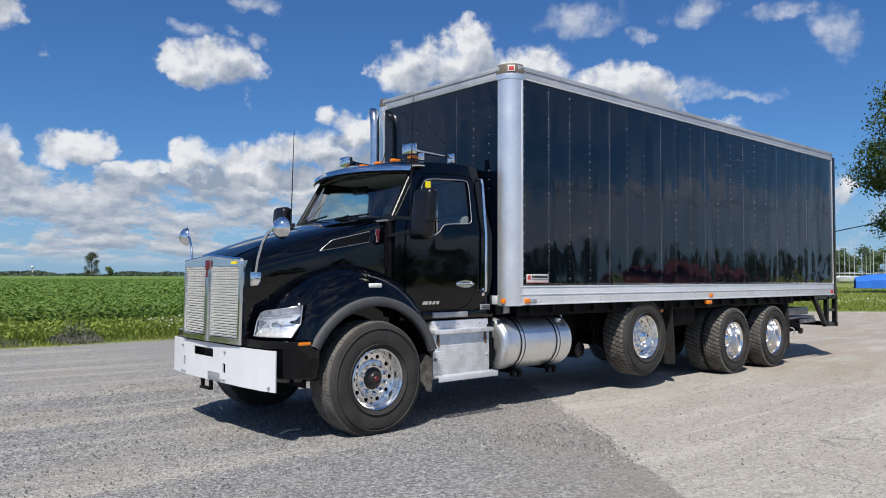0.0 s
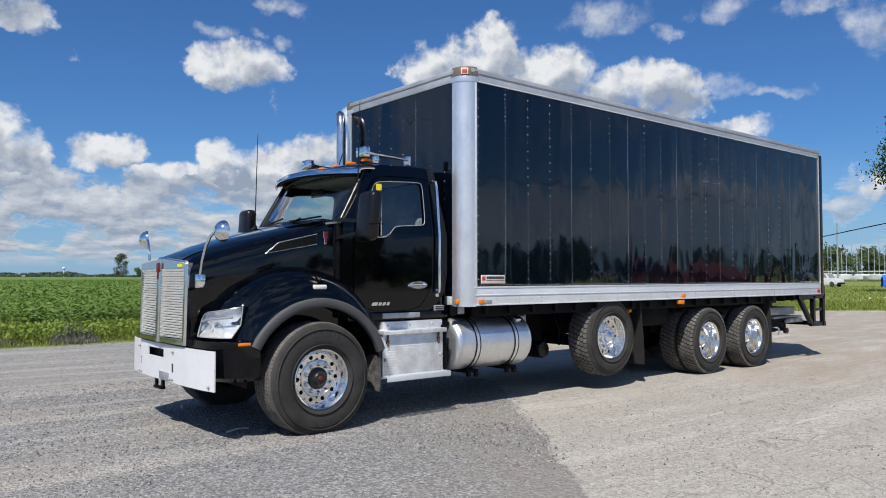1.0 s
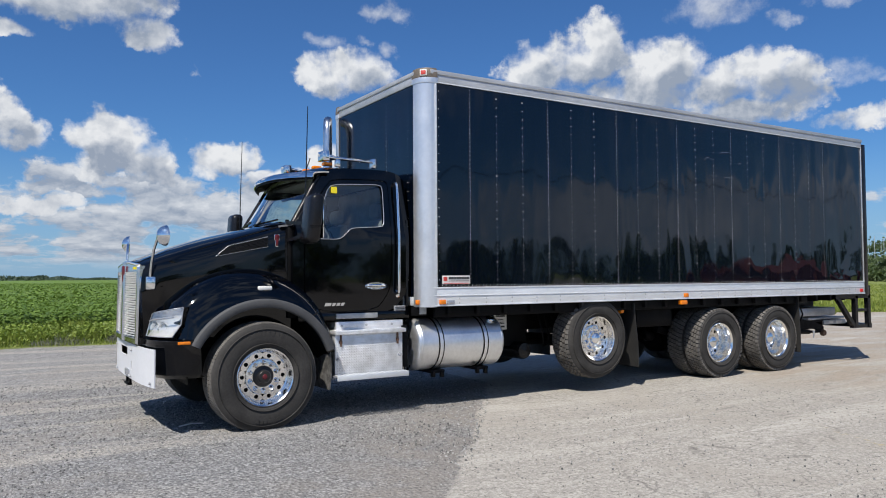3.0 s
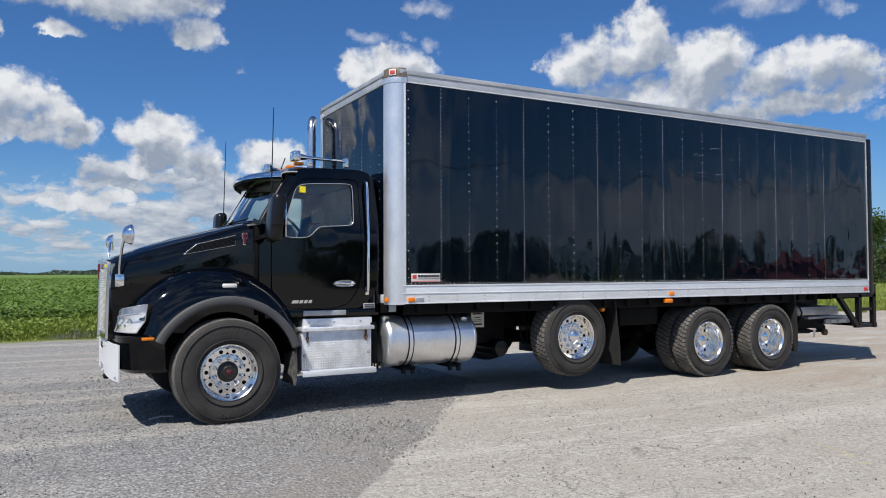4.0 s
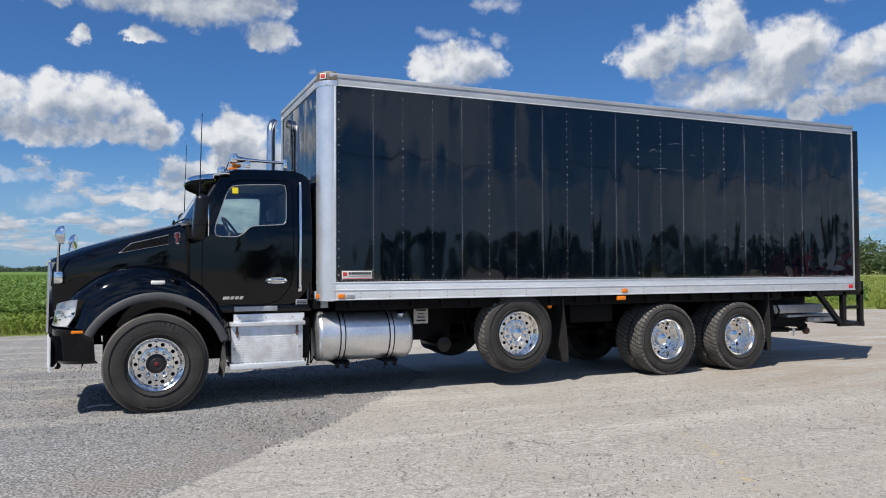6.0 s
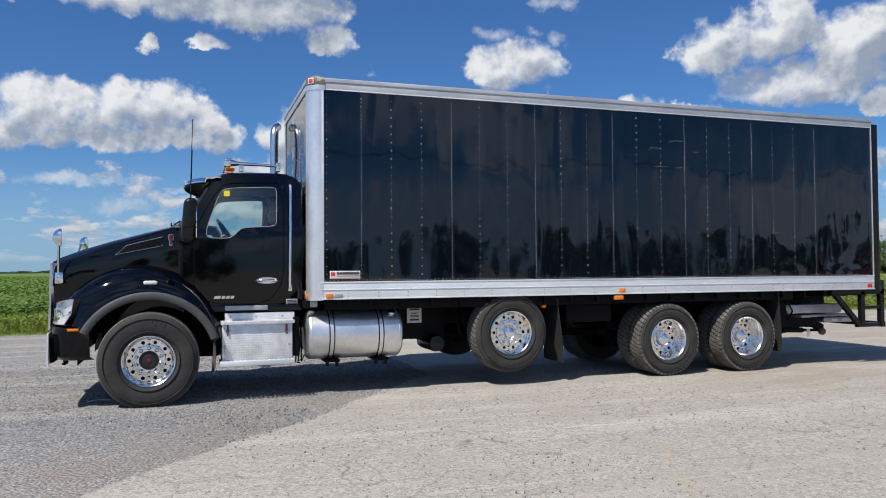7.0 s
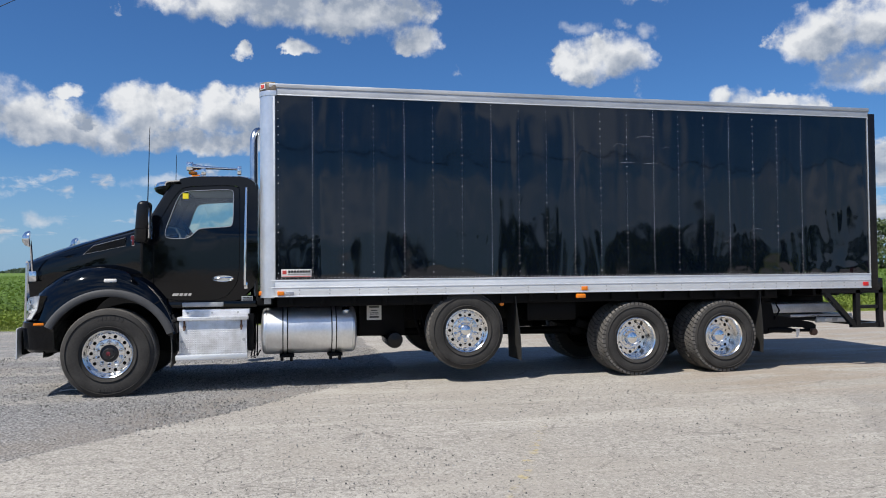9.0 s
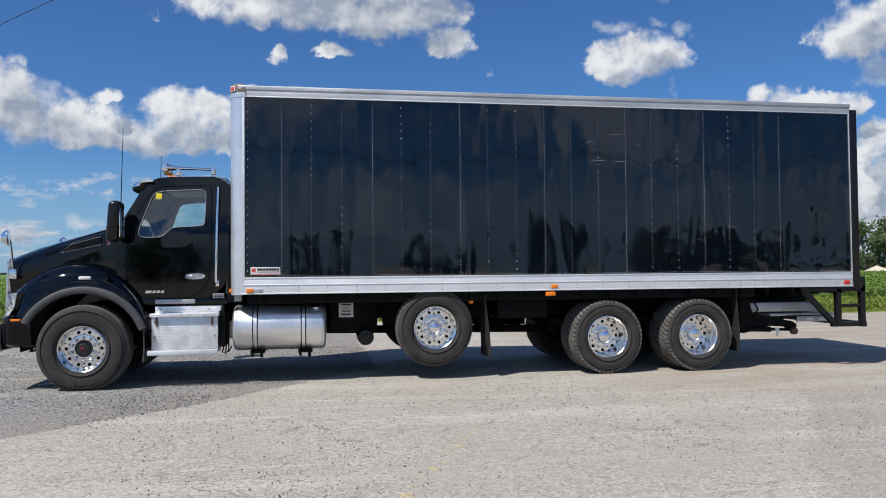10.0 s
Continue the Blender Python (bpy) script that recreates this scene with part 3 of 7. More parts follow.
def blocks(*items):
    bm = bmesh.new()
    for lo, hi, b in items:
        block(bm, lo, hi, b)
    return bm


def beam(bm, a, b, w, h, up=(0, 0, 1)):
    """A bar of rectangular section from a to b."""
    a, b = Vector(a), Vector(b)
    d = (b - a)
    z = d.normalized()
    x = Vector(up).cross(z)
    x = x.normalized() if x.length > 1e-4 else Vector((1, 0, 0))
    y = z.cross(x)
    m = Matrix((x, y, z)).transposed().to_4x4()
    m.translation = (a + b) / 2
    bmesh.ops.create_cube(bm, size=1.0, matrix=m @ Matrix.Diagonal((w, h, d.length, 1)))
    return bm


def tube(bm, pts, radius, seg=10, closed=False):
    """A round pipe along a line; radius is a number or one for each point."""
    pts = [Vector(p) for p in pts]
    n = len(pts)
    radii = radius if isinstance(radius, (list, tuple)) else [radius] * n
    rings, ref = [], None
    for i, p in enumerate(pts):
        a, b = pts[i - 1] if (i or closed) else p, pts[(i + 1) % n] if (i < n - 1 or closed) else p
        d = (b - a).normalized()
        if ref is None:
            ref = d.orthogonal().normalized()
        ref = (ref - d * ref.dot(d)).normalized()
        side = d.cross(ref)
        rings.append([bm.verts.new(p + radii[i] * (math.cos(t) * ref + math.sin(t) * side)) for t in (2 * math.pi * k / seg for k in range(seg))])
    for i in range(n if closed else n - 1):
        r, s = rings[i], rings[(i + 1) % n]
        for k in range(seg):
            bm.faces.new((r[k], r[(k + 1) % seg], s[(k + 1) % seg], s[k]))
    if not closed:
        bm.faces.new(rings[0][::-1])
        bm.faces.new(rings[-1])
    return bm


def lathe(bm, profile, seg=48, m=None, arc=None):
    """Turns (radius, y) points round the y axis."""
    a0, a1 = arc if arc else (0, 360)
    closed = arc is None
    count = seg if closed else seg + 1
    rings = []
    for k in range(count):
        t = radians(a0 + (a1 - a0) * k / seg)
        ring = [bm.verts.new((r * math.cos(t), y, r * math.sin(t))) for r, y in profile]
        rings.append(ring)
    for k in range(seg):
        r, s = rings[k], rings[(k + 1) % count]
        for i in range(len(profile) - 1):
            bm.faces.new((r[i], r[i + 1], s[i + 1], s[i]))
    if m is not None:
        bmesh.ops.transform(bm, matrix=m, verts=[v for ring in rings for v in ring])
    return bm


def grid(bm, rows, close=False):
    """Faces over rows of points."""
    vs = [[bm.verts.new(p) for p in row] for row in rows]
    for a, b in zip(vs, vs[1:]):
        for i in range(len(a) - 1 if not close else len(a)):
            j = (i + 1) % len(a)
            bm.faces.new((a[i], a[j], b[j], b[i]))
    return vs


def thicken(bm, d):
    bmesh.ops.recalc_face_normals(bm, faces=bm.faces)
    bmesh.ops.solidify(bm, geom=list(bm.faces), thickness=d)
    return bm


def mirrored(bm, c):
    """The same mesh on the other side of the truck's middle plane."""
    other = bm.copy()
    for v in other.verts:
        v.co.y = 2 * c - v.co.y
    bmesh.ops.reverse_faces(other, faces=other.faces)
    return other


def both(name, bm, mat, parent, label="", smooth=40):
    """A part and its mirror image."""
    other = mirrored(bm, MID)
    return part(name, bm, mat, parent, label, smooth), part(name, other, mat, parent, label, smooth)


def lerp(table, t):
    for (a, u), (b, v) in zip(table, table[1:]):
        if t <= b:
            f = max(0.0, (t - a) / (b - a))
            return u + (v - u) * f
    return table[-1][1]


def smoothline(pts, n):
    """A rounded closed outline through corner points (two cuts of every corner)."""
    for _ in range(n):
        out = []
        for a, b in zip(pts, pts[1:] + pts[:1]):
            out += [tuple(x * 0.82 + y * 0.18 for x, y in zip(a, b)), tuple(x * 0.18 + y * 0.82 for x, y in zip(a, b))]
        pts = out
    return pts


def by_angle(poly, center, n):
    """Where n rays from the centre leave the outline."""
    out = []
    for k in range(n):
        t = 2 * math.pi * k / n
        d = (math.cos(t), math.sin(t))
        best = 0.0
        for a, b in zip(poly, poly[1:] + poly[:1]):
            ax, az, bx, bz = a[0] - center[0], a[1] - center[1], b[0] - center[0], b[1] - center[1]
            ex, ez = bx - ax, bz - az
            den = d[0] * ez - d[1] * ex
            if abs(den) < 1e-9:
                continue
            s = (ax * ez - az * ex) / den
            u = (ax * d[1] - az * d[0]) / den
            if s > 0 and -1e-6 <= u <= 1 + 1e-6:
                best = max(best, s)
        out.append((center[0] + d[0] * best, center[1] + d[1] * best))
    return out


# ---- the ground, the lot and the field ----
def build_ground():
    bm = bmesh.new()
    def cuts(lo, hi, step, far):
        vals, v, s = [], hi, step
        near = [lo + i * step for i in range(int((hi - lo) / step) + 1)]
        while v < far:
            s *= 1.45
            v += s
            vals.append(v)
        low, v, s = [], lo, step
        while v > -far:
            s *= 1.45
            v -= s
            low.append(v)
        return low[::-1] + near + vals
    xs, ys = cuts(-14, 26, 0.5, 4200), cuts(-12, 14, 0.5, 4200)
    def height(x, y):
        rise = 0.05 * max(0.0, min(1.0, (-0.4 - y) / 2.2))
        bumps = 0.018 * noise.noise((x * 0.45, y * 0.45, 0.3)) if y < -0.5 or y > 3.5 else 0.0
        return (rise + bumps) if -14 < x < 26 and y > -12 else 0.05 if y <= -12 else 0.0
    grid(bm, [[(x, y, height(x, y)) for x in xs] for y in ys])
    ob = part("ground", bm, GROUND, None, "grey gravel lot beside a pale worn asphalt apron", smooth=80)
    tagged(ob, category="ground", kind="structure")


build_ground()

MID = 1.285
truck = thing("box_truck", "black box truck with chrome grille and white bumper on gravel", "truck")


# ---- cargo box ----
BX0, BX1, BW, BZ0, BZ1, BTOP = 0.0, 9.10, 2.57, 1.195, 1.415, 3.93
POST_R = 0.16


def build_box():
    core = blocks(((0.06, 0.03, 1.25), (9.08, BW - 0.03, 3.88), 0.0))
    box = part("cargo_box", core, CHASSIS, truck, "tall cargo box of black riveted sheets in a bare aluminium frame", smooth=0)
    # side sheets, each lapped over the next by a hair
    seams = [0.155, 0.64] + [0.64 + 1.205 * i for i in range(1, 7)] + [9.04]
    for side in (0, 1):
        for i, (a, b) in enumerate(zip(seams, seams[1:])):
            y = 0.004
            bm = bmesh.new()
            nx = 8
            pts = []
            for k in range(21):
                z = BZ1 - 0.02 + (3.80 - BZ1 + 0.02) * k / 20
                pts.append([(a + (b - a) * j / nx, y + 0.0015 * math.sin(math.pi * j / nx) * math.sin(math.pi * k / 20), z) for j in range(nx + 1)])
            grid(bm, pts)
            ob = part("side_panel", bm if side == 0 else mirrored(bm, MID), SHEET, box, "glossy black sheet with faint waves" if i == 0 else "")
    for i in range(3):
        a, b = 0.17 + i * 0.745, 0.17 + (i + 1) * 0.745
        bm = bmesh.new()
        grid(bm, [[(0.004 - 0.003 * math.sin(math.pi * j / 4), a + (b - a) * j / 4, z) for j in range(5)] for z in (1.22, 1.9, 2.6, 3.2, 3.80)])
        part("front_panel", bm, SHEET, box)
    part("roof_panel", blocks(((0.05, 0.05, 3.90), (9.05, BW - 0.05, 3.945), 0.01)), ALU, box)
    part("rear_door", blocks(((9.06, 0.12, 1.40), (9.11, BW - 0.12, 3.75), 0.01)), SHEET, box)
    # rails
    for side in (0, 1):
        def put(name, bm, mat, label=""):
            part(name, bm if side == 0 else mirrored(bm, MID), mat, box, label)
        put("bottom_rail", blocks(((0.13, -0.012, BZ0), (9.05, 0.03, BZ1), 0.006)), ALU, "brushed aluminium base rail with round rivets")
        for z0, z1, d in ((BZ0 - 0.002, BZ0 + 0.014, 0.022), (BZ0 + 0.115, BZ0 + 0.125, 0.020), (BZ1 - 0.018, BZ1 - 0.001, 0.018)):
            put("rail_ridge", blocks(((0.13, -d, z0), (9.05, 0.0, z1), 0.003)), ALU)
        put("top_rail", blocks(((0.10, -0.010, 3.795), (9.06, 0.03, 3.895), 0.004)), TOP_ALU, "bare aluminium roof rail")
        put("roof_edge", blocks(((0.10, -0.020, 3.893), (9.07, 0.05, 3.945), 0.005)), TOP_ALU)
        put("rail_ridge", blocks(((0.10, -0.014, 3.795), (9.06, 0.0, 3.81), 0.003)), ALU)
        # rounded front corner post, its lower cap and the cast top corner
        def arc(r, n=14):
            return [(POST_R - r * math.cos(t), POST_R - r * math.sin(t)) for t in (math.pi / 2 * k / n for k in range(n + 1))]
        bm = bmesh.new()
        outer = [(-0.012, 0.205)] + [(x, y) for x, y in arc(POST_R + 0.016)] + [(0.165, -0.016)]
        for z0, z1 in ((BZ0 - 0.01, 3.80),):
            grid(bm, [[(x, y, z) for x, y in outer] for z in (z0, 1.6, 2.2, 2.8, 3.4, z1)])
        put("corner_post", thicken(bm, 0.012), POST, "rounded bare aluminium corner post")
        ring = [(-0.02, 0.22)] + arc(POST_R + 0.022) + [(0.19, -0.022)]
        back = [(0.19, 0.22)]
        def cap(levels):
            bm = bmesh.new()
            vs = grid(bm, [[(x + (0.1 - x) * -g * 2, y + (0.1 - y) * -g * 2, z) for x, y in ring + back] for z, g in levels], close=True)
            bm.faces.new(vs[-1])
            bm.faces.new(vs[0][::-1])
            return bm
        put("post_collar", cap(((3.790, 0.0), (3.800, 0.006), (3.845, 0.006), (3.853, 0.0))), POST)
        put("corner_casting", cap(((3.853, -0.008), (3.862, 0.0), (3.905, 0.0), (3.945, -0.02), (3.966, -0.06))), CASTING, "weathered cast corner with a small red and white decal")
        if side == 0:
            decal = part("corner_decal", blocks(((-0.042, -0.010, -0.036), (0.042, 0.008, 0.036), 0.003)), PALE, box, m=pose(0.030, 0.030, 3.905, 0, 0, -45))
            part("decal_mark", blocks(((-0.030, -0.014, -0.024), (0.030, -0.008, 0.024), 0.002)), STICKER_RED, decal)
        put("rear_post", blocks(((9.05, -0.02, 1.20), (9.17, 0.10, 3.86), 0.012)), PLASTIC, "black rear frame post")
        put("edge_strip", blocks(((9.034, -0.014, BZ1), (9.048, 0.02, 3.80), 0.003)), POST)
        put("front_strip", blocks(((0.152, -0.020, BZ1), (0.178, 0.01, 3.79), 0.003)), ALU)
    part("front_top_rail", blocks(((-0.012, 0.17, 3.80), (0.04, BW - 0.17, 3.90), 0.004), ((-0.025, 0.17, 3.89), (0.06, BW - 0.17, 3.945), 0.012)), TOP_ALU, box)
    part("front_sill", blocks(((-0.012, 0.17, 1.20), (0.04, BW - 0.17, 1.30), 0.006)), ALU, box)
    # round rivet heads
    def studs(places, r, axis):
        bm = bmesh.new()
        for x, y, z in places:
            top = []
            base = []
            for k in range(6):
                t = math.pi * k / 3
                c, s = r * math.cos(t), r * math.sin(t)
                for row, f, lift in ((base, 1.0, 0.0), (top, 0.55, r * 0.55)):
                    row.append(bm.verts.new((x + f * c, y - lift, z + f * s) if axis == "y" else (x - lift, y + f * c, z + f * s)))
            for k in range(6):
                bm.faces.new((base[k], base[(k + 1) % 6], top[(k + 1) % 6], top[k]))
            bm.faces.new(top)
        return bm
    dense, sparse, rail = [], [], []
    for i in range(7):
        x = 0.64 + 1.205 * i
        dense += [(x + 0.012, 0.002, 1.46 + 0.0525 * k) for k in range(45)]
        for j in (1, 2):
            if i < 6:
                sparse += [(x + 0.402 * j, 0.001, 1.50 + 0.105 * k) for k in range(22)]
    sparse += [(0.215, 0.002, 1.50 + 0.105 * k) for k in range(22)]
    dense += [(0.165, -0.018, 1.46 + 0.0525 * k) for k in range(45)]
    dense += [(9.041, -0.014, 1.46 + 0.105 * k) for k in range(23)]
    dense += [(0.20 + 0.0525 * k, 0.002, BZ1 + 0.018) for k in range(168)]
    tagged(part("panel_rivets", studs(dense, 0.0052, "y"), RIVET, box, "rows of small bright rivet heads", smooth=0), kind="stuff")
    tagged(part("panel_rivets", studs(sparse, 0.0060, "y"), RIVET, box, smooth=0), kind="stuff")
    for k in range(18):
        x = 0.48 + 0.385 * k
        rail += [(x, -0.012, BZ0 + 0.035), (x, -0.012, BZ0 + 0.085)]
    for k in range(9):
        x = 7.217 + 0.193 * k
        rail += [(x, -0.012, BZ0 + 0.035), (x, -0.012, BZ0 + 0.085)]
    tagged(part("rail_rivets", studs(rail, 0.010, "y"), GREYSTEEL, box, smooth=0), kind="stuff")
    front = []
    for i, y in enumerate((0.36, 0.62, 0.92, 1.18, 1.44, 1.70, 1.96, 2.22)):
        step = 0.0525 if i == 2 else 0.105
        front += [(0.002, y, 1.5 + step * k) for k in range(int(2.3 / step))]
    tagged(part("front_rivets", studs(front, 0.0050, "x"), RIVET, box, smooth=0), kind="stuff")
    tagged(part("post_rivets", studs([(-0.014, 0.19, 1.3 + 0.105 * k) for k in range(24)], 0.0055, "x"), RIVET, box, smooth=0), kind="stuff")
    # lamps and reflectors on the rail
    part("side_marker", blocks(((0.20, -0.035, 1.215), (0.285, -0.010, 1.268), 0.008)), ORANGE, box, "amber marker lamp")
    part("side_reflector", blocks(((0.305, -0.026, 1.215), (0.405, -0.010, 1.262), 0.006)), GREYLENS, box)
    part("post_marker", blocks(((-0.034, 0.085, 1.215), (0.0, 0.14, 1.268), 0.008)), ORANGE, box)
    part("mid_marker", blocks(((4.34, -0.030, 1.222), (4.43, -0.010, 1.278), 0.008)), ORANGE, box)
    part("turn_lamp", blocks(((4.262, -0.030, 1.115), (4.40, 0.03, 1.175), 0.012)), ORANGE, box, "amber turn lamp under the rail")
    part("lamp_bracket", blocks(((4.29, -0.002, 1.17), (4.37, 0.03, 1.20), 0.003)), CHASSIS, box)
    part("rear_reflector", blocks(((8.90, -0.026, 1.225), (8.99, -0.010, 1.285), 0.006)), RED, box)
    # the maker's decal: red mark, dark bars on white
    decal = part("box_decal", blocks(((0.252, -0.006, 1.448), (0.632, 0.001, 1.548), 0.0015)), PALE, box, "white decal with a red mark and dark lettering bars")
    part("decal_mark", blocks(((0.264, -0.009, 1.486), (0.316, -0.005, 1.534), 0.0)), STICKER_RED, decal)
    for k in range(8):
        x = 0.336 + 0.0362 * k
        bar = blocks(((x, -0.009, 1.504), (x + 0.030, -0.005, 1.534), 0.0))
        part("decal_bar", bar, INK, decal, smooth=0)
    part("decal_line", blocks(((0.336, -0.009, 1.483), (0.622, -0.005, 1.489), 0.0)), INK, decal)
    part("decal_line", blocks(((0.262, -0.009, 1.452), (0.622, -0.005, 1.458), 0.0)), STICKER_RED, decal)
    # long scratches and scuffs near the tail are thin pale marks
    for x, z, w, sag in ((4.95, 3.02, 0.24, 0.006), (5.30, 3.02, 0.26, -0.004), (5.20, 3.38, 0.30, 0.03), (4.86, 3.25, 0.16, 0.05), (5.62, 3.24, 0.10, 0.02), (7.0, 2.05, 0.22, 0.04), (6.55, 1.92, 0.15, -0.03)):
        pts = [(x + w * k / 6, 0.001, z + sag * math.sin(math.pi * k / 6) + 0.01 * k / 6) for k in range(7)]
        part("scratch", tube(bmesh.new(), pts, [0.0004, 0.0012, 0.0017, 0.0018, 0.0014, 0.0010, 0.0004], 5), GREYLENS, box)


build_box()


# ---- chassis ----
def build_chassis():
    rails = blocks(((-2.75, 0.86, 0.80), (8.9, 0.94, 1.07), 0.01), ((-2.75, 1.63, 0.80), (8.9, 1.71, 1.07), 0.01),
                   ((-0.2, 0.82, 1.05), (9.0, 0.98, 1.20), 0.01), ((-0.2, 1.59, 1.05), (9.0, 1.75, 1.20), 0.01))
    ch = part("chassis_frame", rails, CHASSIS, truck, "black steel chassis rails under the box")
    for x in (-2.5, -0.1, 1.5, 2.2, 3.3, 4.4, 5.9, 7.2, 8.4):
        part("cross_member", blocks(((x, 0.9, 0.84), (x + 0.1, 1.67, 1.02), 0.01)), CHASSIS, ch)
    for k in range(22):
        x = 0.35 + 0.406 * k
        part("floor_beam", blocks(((x, 0.04, 1.09), (x + 0.05, BW - 0.04, 1.25), 0.004)), CHASSIS, ch)
    part("side_runner", blocks(((0.2, 0.09, 1.06), (7.5, 0.13, 1.195), 0.006), ((0.2, BW - 0.13, 1.06), (7.5, BW - 0.09, 1.195), 0.006)), CHASSIS, ch)
    part("equipment_box", blocks(((3.62, 0.22, 0.80), (4.35, 0.84, 1.10), 0.02)), CHASSIS, ch, "black equipment box between the axles")
    # two plain blocks added on the far side to keep the underbody gaps dark
    part("far_front_blocker", blocks(((1.25, 1.86, 0.56), (2.05, 2.46, 1.10), 0.015)), CHASSIS, ch)
    part("far_mid_blocker", blocks(((3.60, 1.75, 0.60), (4.45, 2.35, 1.10), 0.015)), CHASSIS, ch)
    part("battery_box", blocks(((1.30, 0.62, 0.62), (1.95, 0.86, 1.12), 0.015)), CHASSIS, ch)
    bm = tube(bmesh.new(), [(1.0, MID, 0.62), (5.1, MID, 0.56)], 0.06, 14)
    part("drive_shaft", bm, CHASSIS, ch)
    for x, z in ((-1.835, 0.46), (2.71, 0.62), (5.20, 0.52), (6.58, 0.52)):
        bm = tube(bmesh.new(), [(x, 0.45, z), (x, 2.12, z)], 0.085, 14)
        if x > 5:
            lathe(bm, [(0.0, -0.24), (0.16, -0.22), (0.23, -0.08), (0.24, 0.08), (0.16, 0.22), (0.0, 0.24)], 20, pose(x, MID, z))
        part("axle_beam", bm, CHASSIS, ch)
    for y in (0.72, 1.85):
        for x in (5.20, 6.58):
            bm = tube(bmesh.new(), [(x + 0.32, y, 0.46), (x + 0.32, y, 0.60), (x + 0.32, y, 0.74), (x + 0.32, y, 0.86)], [0.11, 0.13, 0.13, 0.10], 16)
            part("air_spring", bm, CHASSIS, ch)
            part("trailing_arm", beam(bmesh.new(), (x - 0.65, y, 0.72), (x + 0.45, y, 0.43), 0.08, 0.10), CHASSIS, ch)
    bm = lathe(bmesh.new(), [(0.0, 0.0), (0.10, 0.012), (0.115, 0.05), (0.115, 0.60), (0.10, 0.64), (0.0, 0.65)], 20)
    part("air_tank", bm, PLASTIC, ch, m=pose(1.78, 0.42, 0.56))
    part("tank_bracket", beam(bmesh.new(), (1.78, 0.74, 0.62), (1.78, 0.74, 0.95), 0.08, 0.02), CHASSIS, ch)
    for x in (2.05, 2.15):
        part("brake_line", tube(bmesh.new(), [(x, 0.5, 1.05), (x + 0.02, 0.42, 0.8), (x + 0.1, 0.5, 0.6), (x + 0.3, 0.6, 0.62)], 0.012, 6), CHASSIS, ch)
    part("brake_chamber", lathe(bmesh.new(), [(0.0, 0.0), (0.07, 0.0), (0.09, 0.03), (0.09, 0.12), (0.06, 0.16), (0.0, 0.16)], 16), CHASSIS, ch, m=pose(4.30, 1.6, 0.62, 0, 0, 90))
    part("brake_chamber", lathe(bmesh.new(), [(0.0, 0.0), (0.07, 0.0), (0.09, 0.03), (0.09, 0.12), (0.06, 0.16), (0.0, 0.16)], 16), CHASSIS, ch, m=pose(4.72, 0.95, 0.60, 0, 0, 80))
    part("engine_sump", blocks(((-2.4, 0.98, 0.45), (-1.0, 1.6, 0.95), 0.05)), CHASSIS, ch)
    part("radiator", blocks(((-2.86, 0.70, 0.80), (-2.76, 1.87, 1.60), 0.02)), CHASSIS, ch)
    part("engine_bay", blocks(((-2.7, 0.74, 0.92), (-1.5, 1.83, 1.60), 0.05)), CHASSIS, ch)
    # placard, tie plates and the small amber lamp by the pusher wheel
    placard = part("placard", blocks(((1.41, 0.60, 0.835), (1.615, 0.615, 1.05), 0.004)), PALE, ch, "cream notice plate with dark print bars")
    for i, (z, w, hgt) in enumerate(((1.005, 0.14, 0.02), (0.96, 0.09, 0.012), (0.93, 0.12, 0.008), (0.912, 0.12, 0.008), (0.865, 0.13, 0.022))):
        part("print_bar", blocks(((1.512 - w / 2, 0.594, z), (1.512 + w / 2, 0.602, z + hgt), 0.0)), INK, placard)
    part("corner_bracket", blocks(((-0.06, 0.16, 1.085), (0.14, 0.20, 1.19), 0.006)), CHASSIS, ch)
    part("bracket_plate", blocks(((0.03, 0.14, 1.10), (0.12, 0.165, 1.185), 0.004)), GREYSTEEL, ch)
    part("side_lamp", lathe(bmesh.new(), [(0.0, -0.03), (0.03, -0.025), (0.036, 0.0), (0.036, 0.03)], 16), ORANGE, ch, m=pose(3.22, 0.12, 1.05))
    part("lamp_stay", blocks(((3.20, 0.12, 1.04), (3.24, 0.30, 1.20), 0.004)), CHASSIS, ch)


build_chassis()


def flap(x, y0, y1, z0, z1, tilt, mat=FLAP):
    bm = bmesh.new()
    rows = []
    for k in range(9):
        f = k / 8
        rows.append([(x + tilt * (1 - f) + 0.012 * math.sin(5 * f + j), y0 + (y1 - y0) * j / 6, z0 + (z1 - z0) * f) for j in range(7)])
    grid(bm, rows)
    return part("mud_flap", thicken(bm, 0.012), mat, truck, "hanging dusty black rubber mud flap")


flap(3.42, 0.05, 0.62, 0.27, 1.15, 0.06)
flap(3.40, BW - 0.66, BW - 0.12, 0.28, 1.15, 0.04)
flap(7.20, 0.05, 0.66, 0.26, 1.18, 0.02)
flap(7.22, BW - 0.70, BW - 0.08, 0.26, 1.18, 0.02)
flap(-1.10, 0.09, 0.56, 0.33, 0.88, -0.02, FLAP_DUSTY)


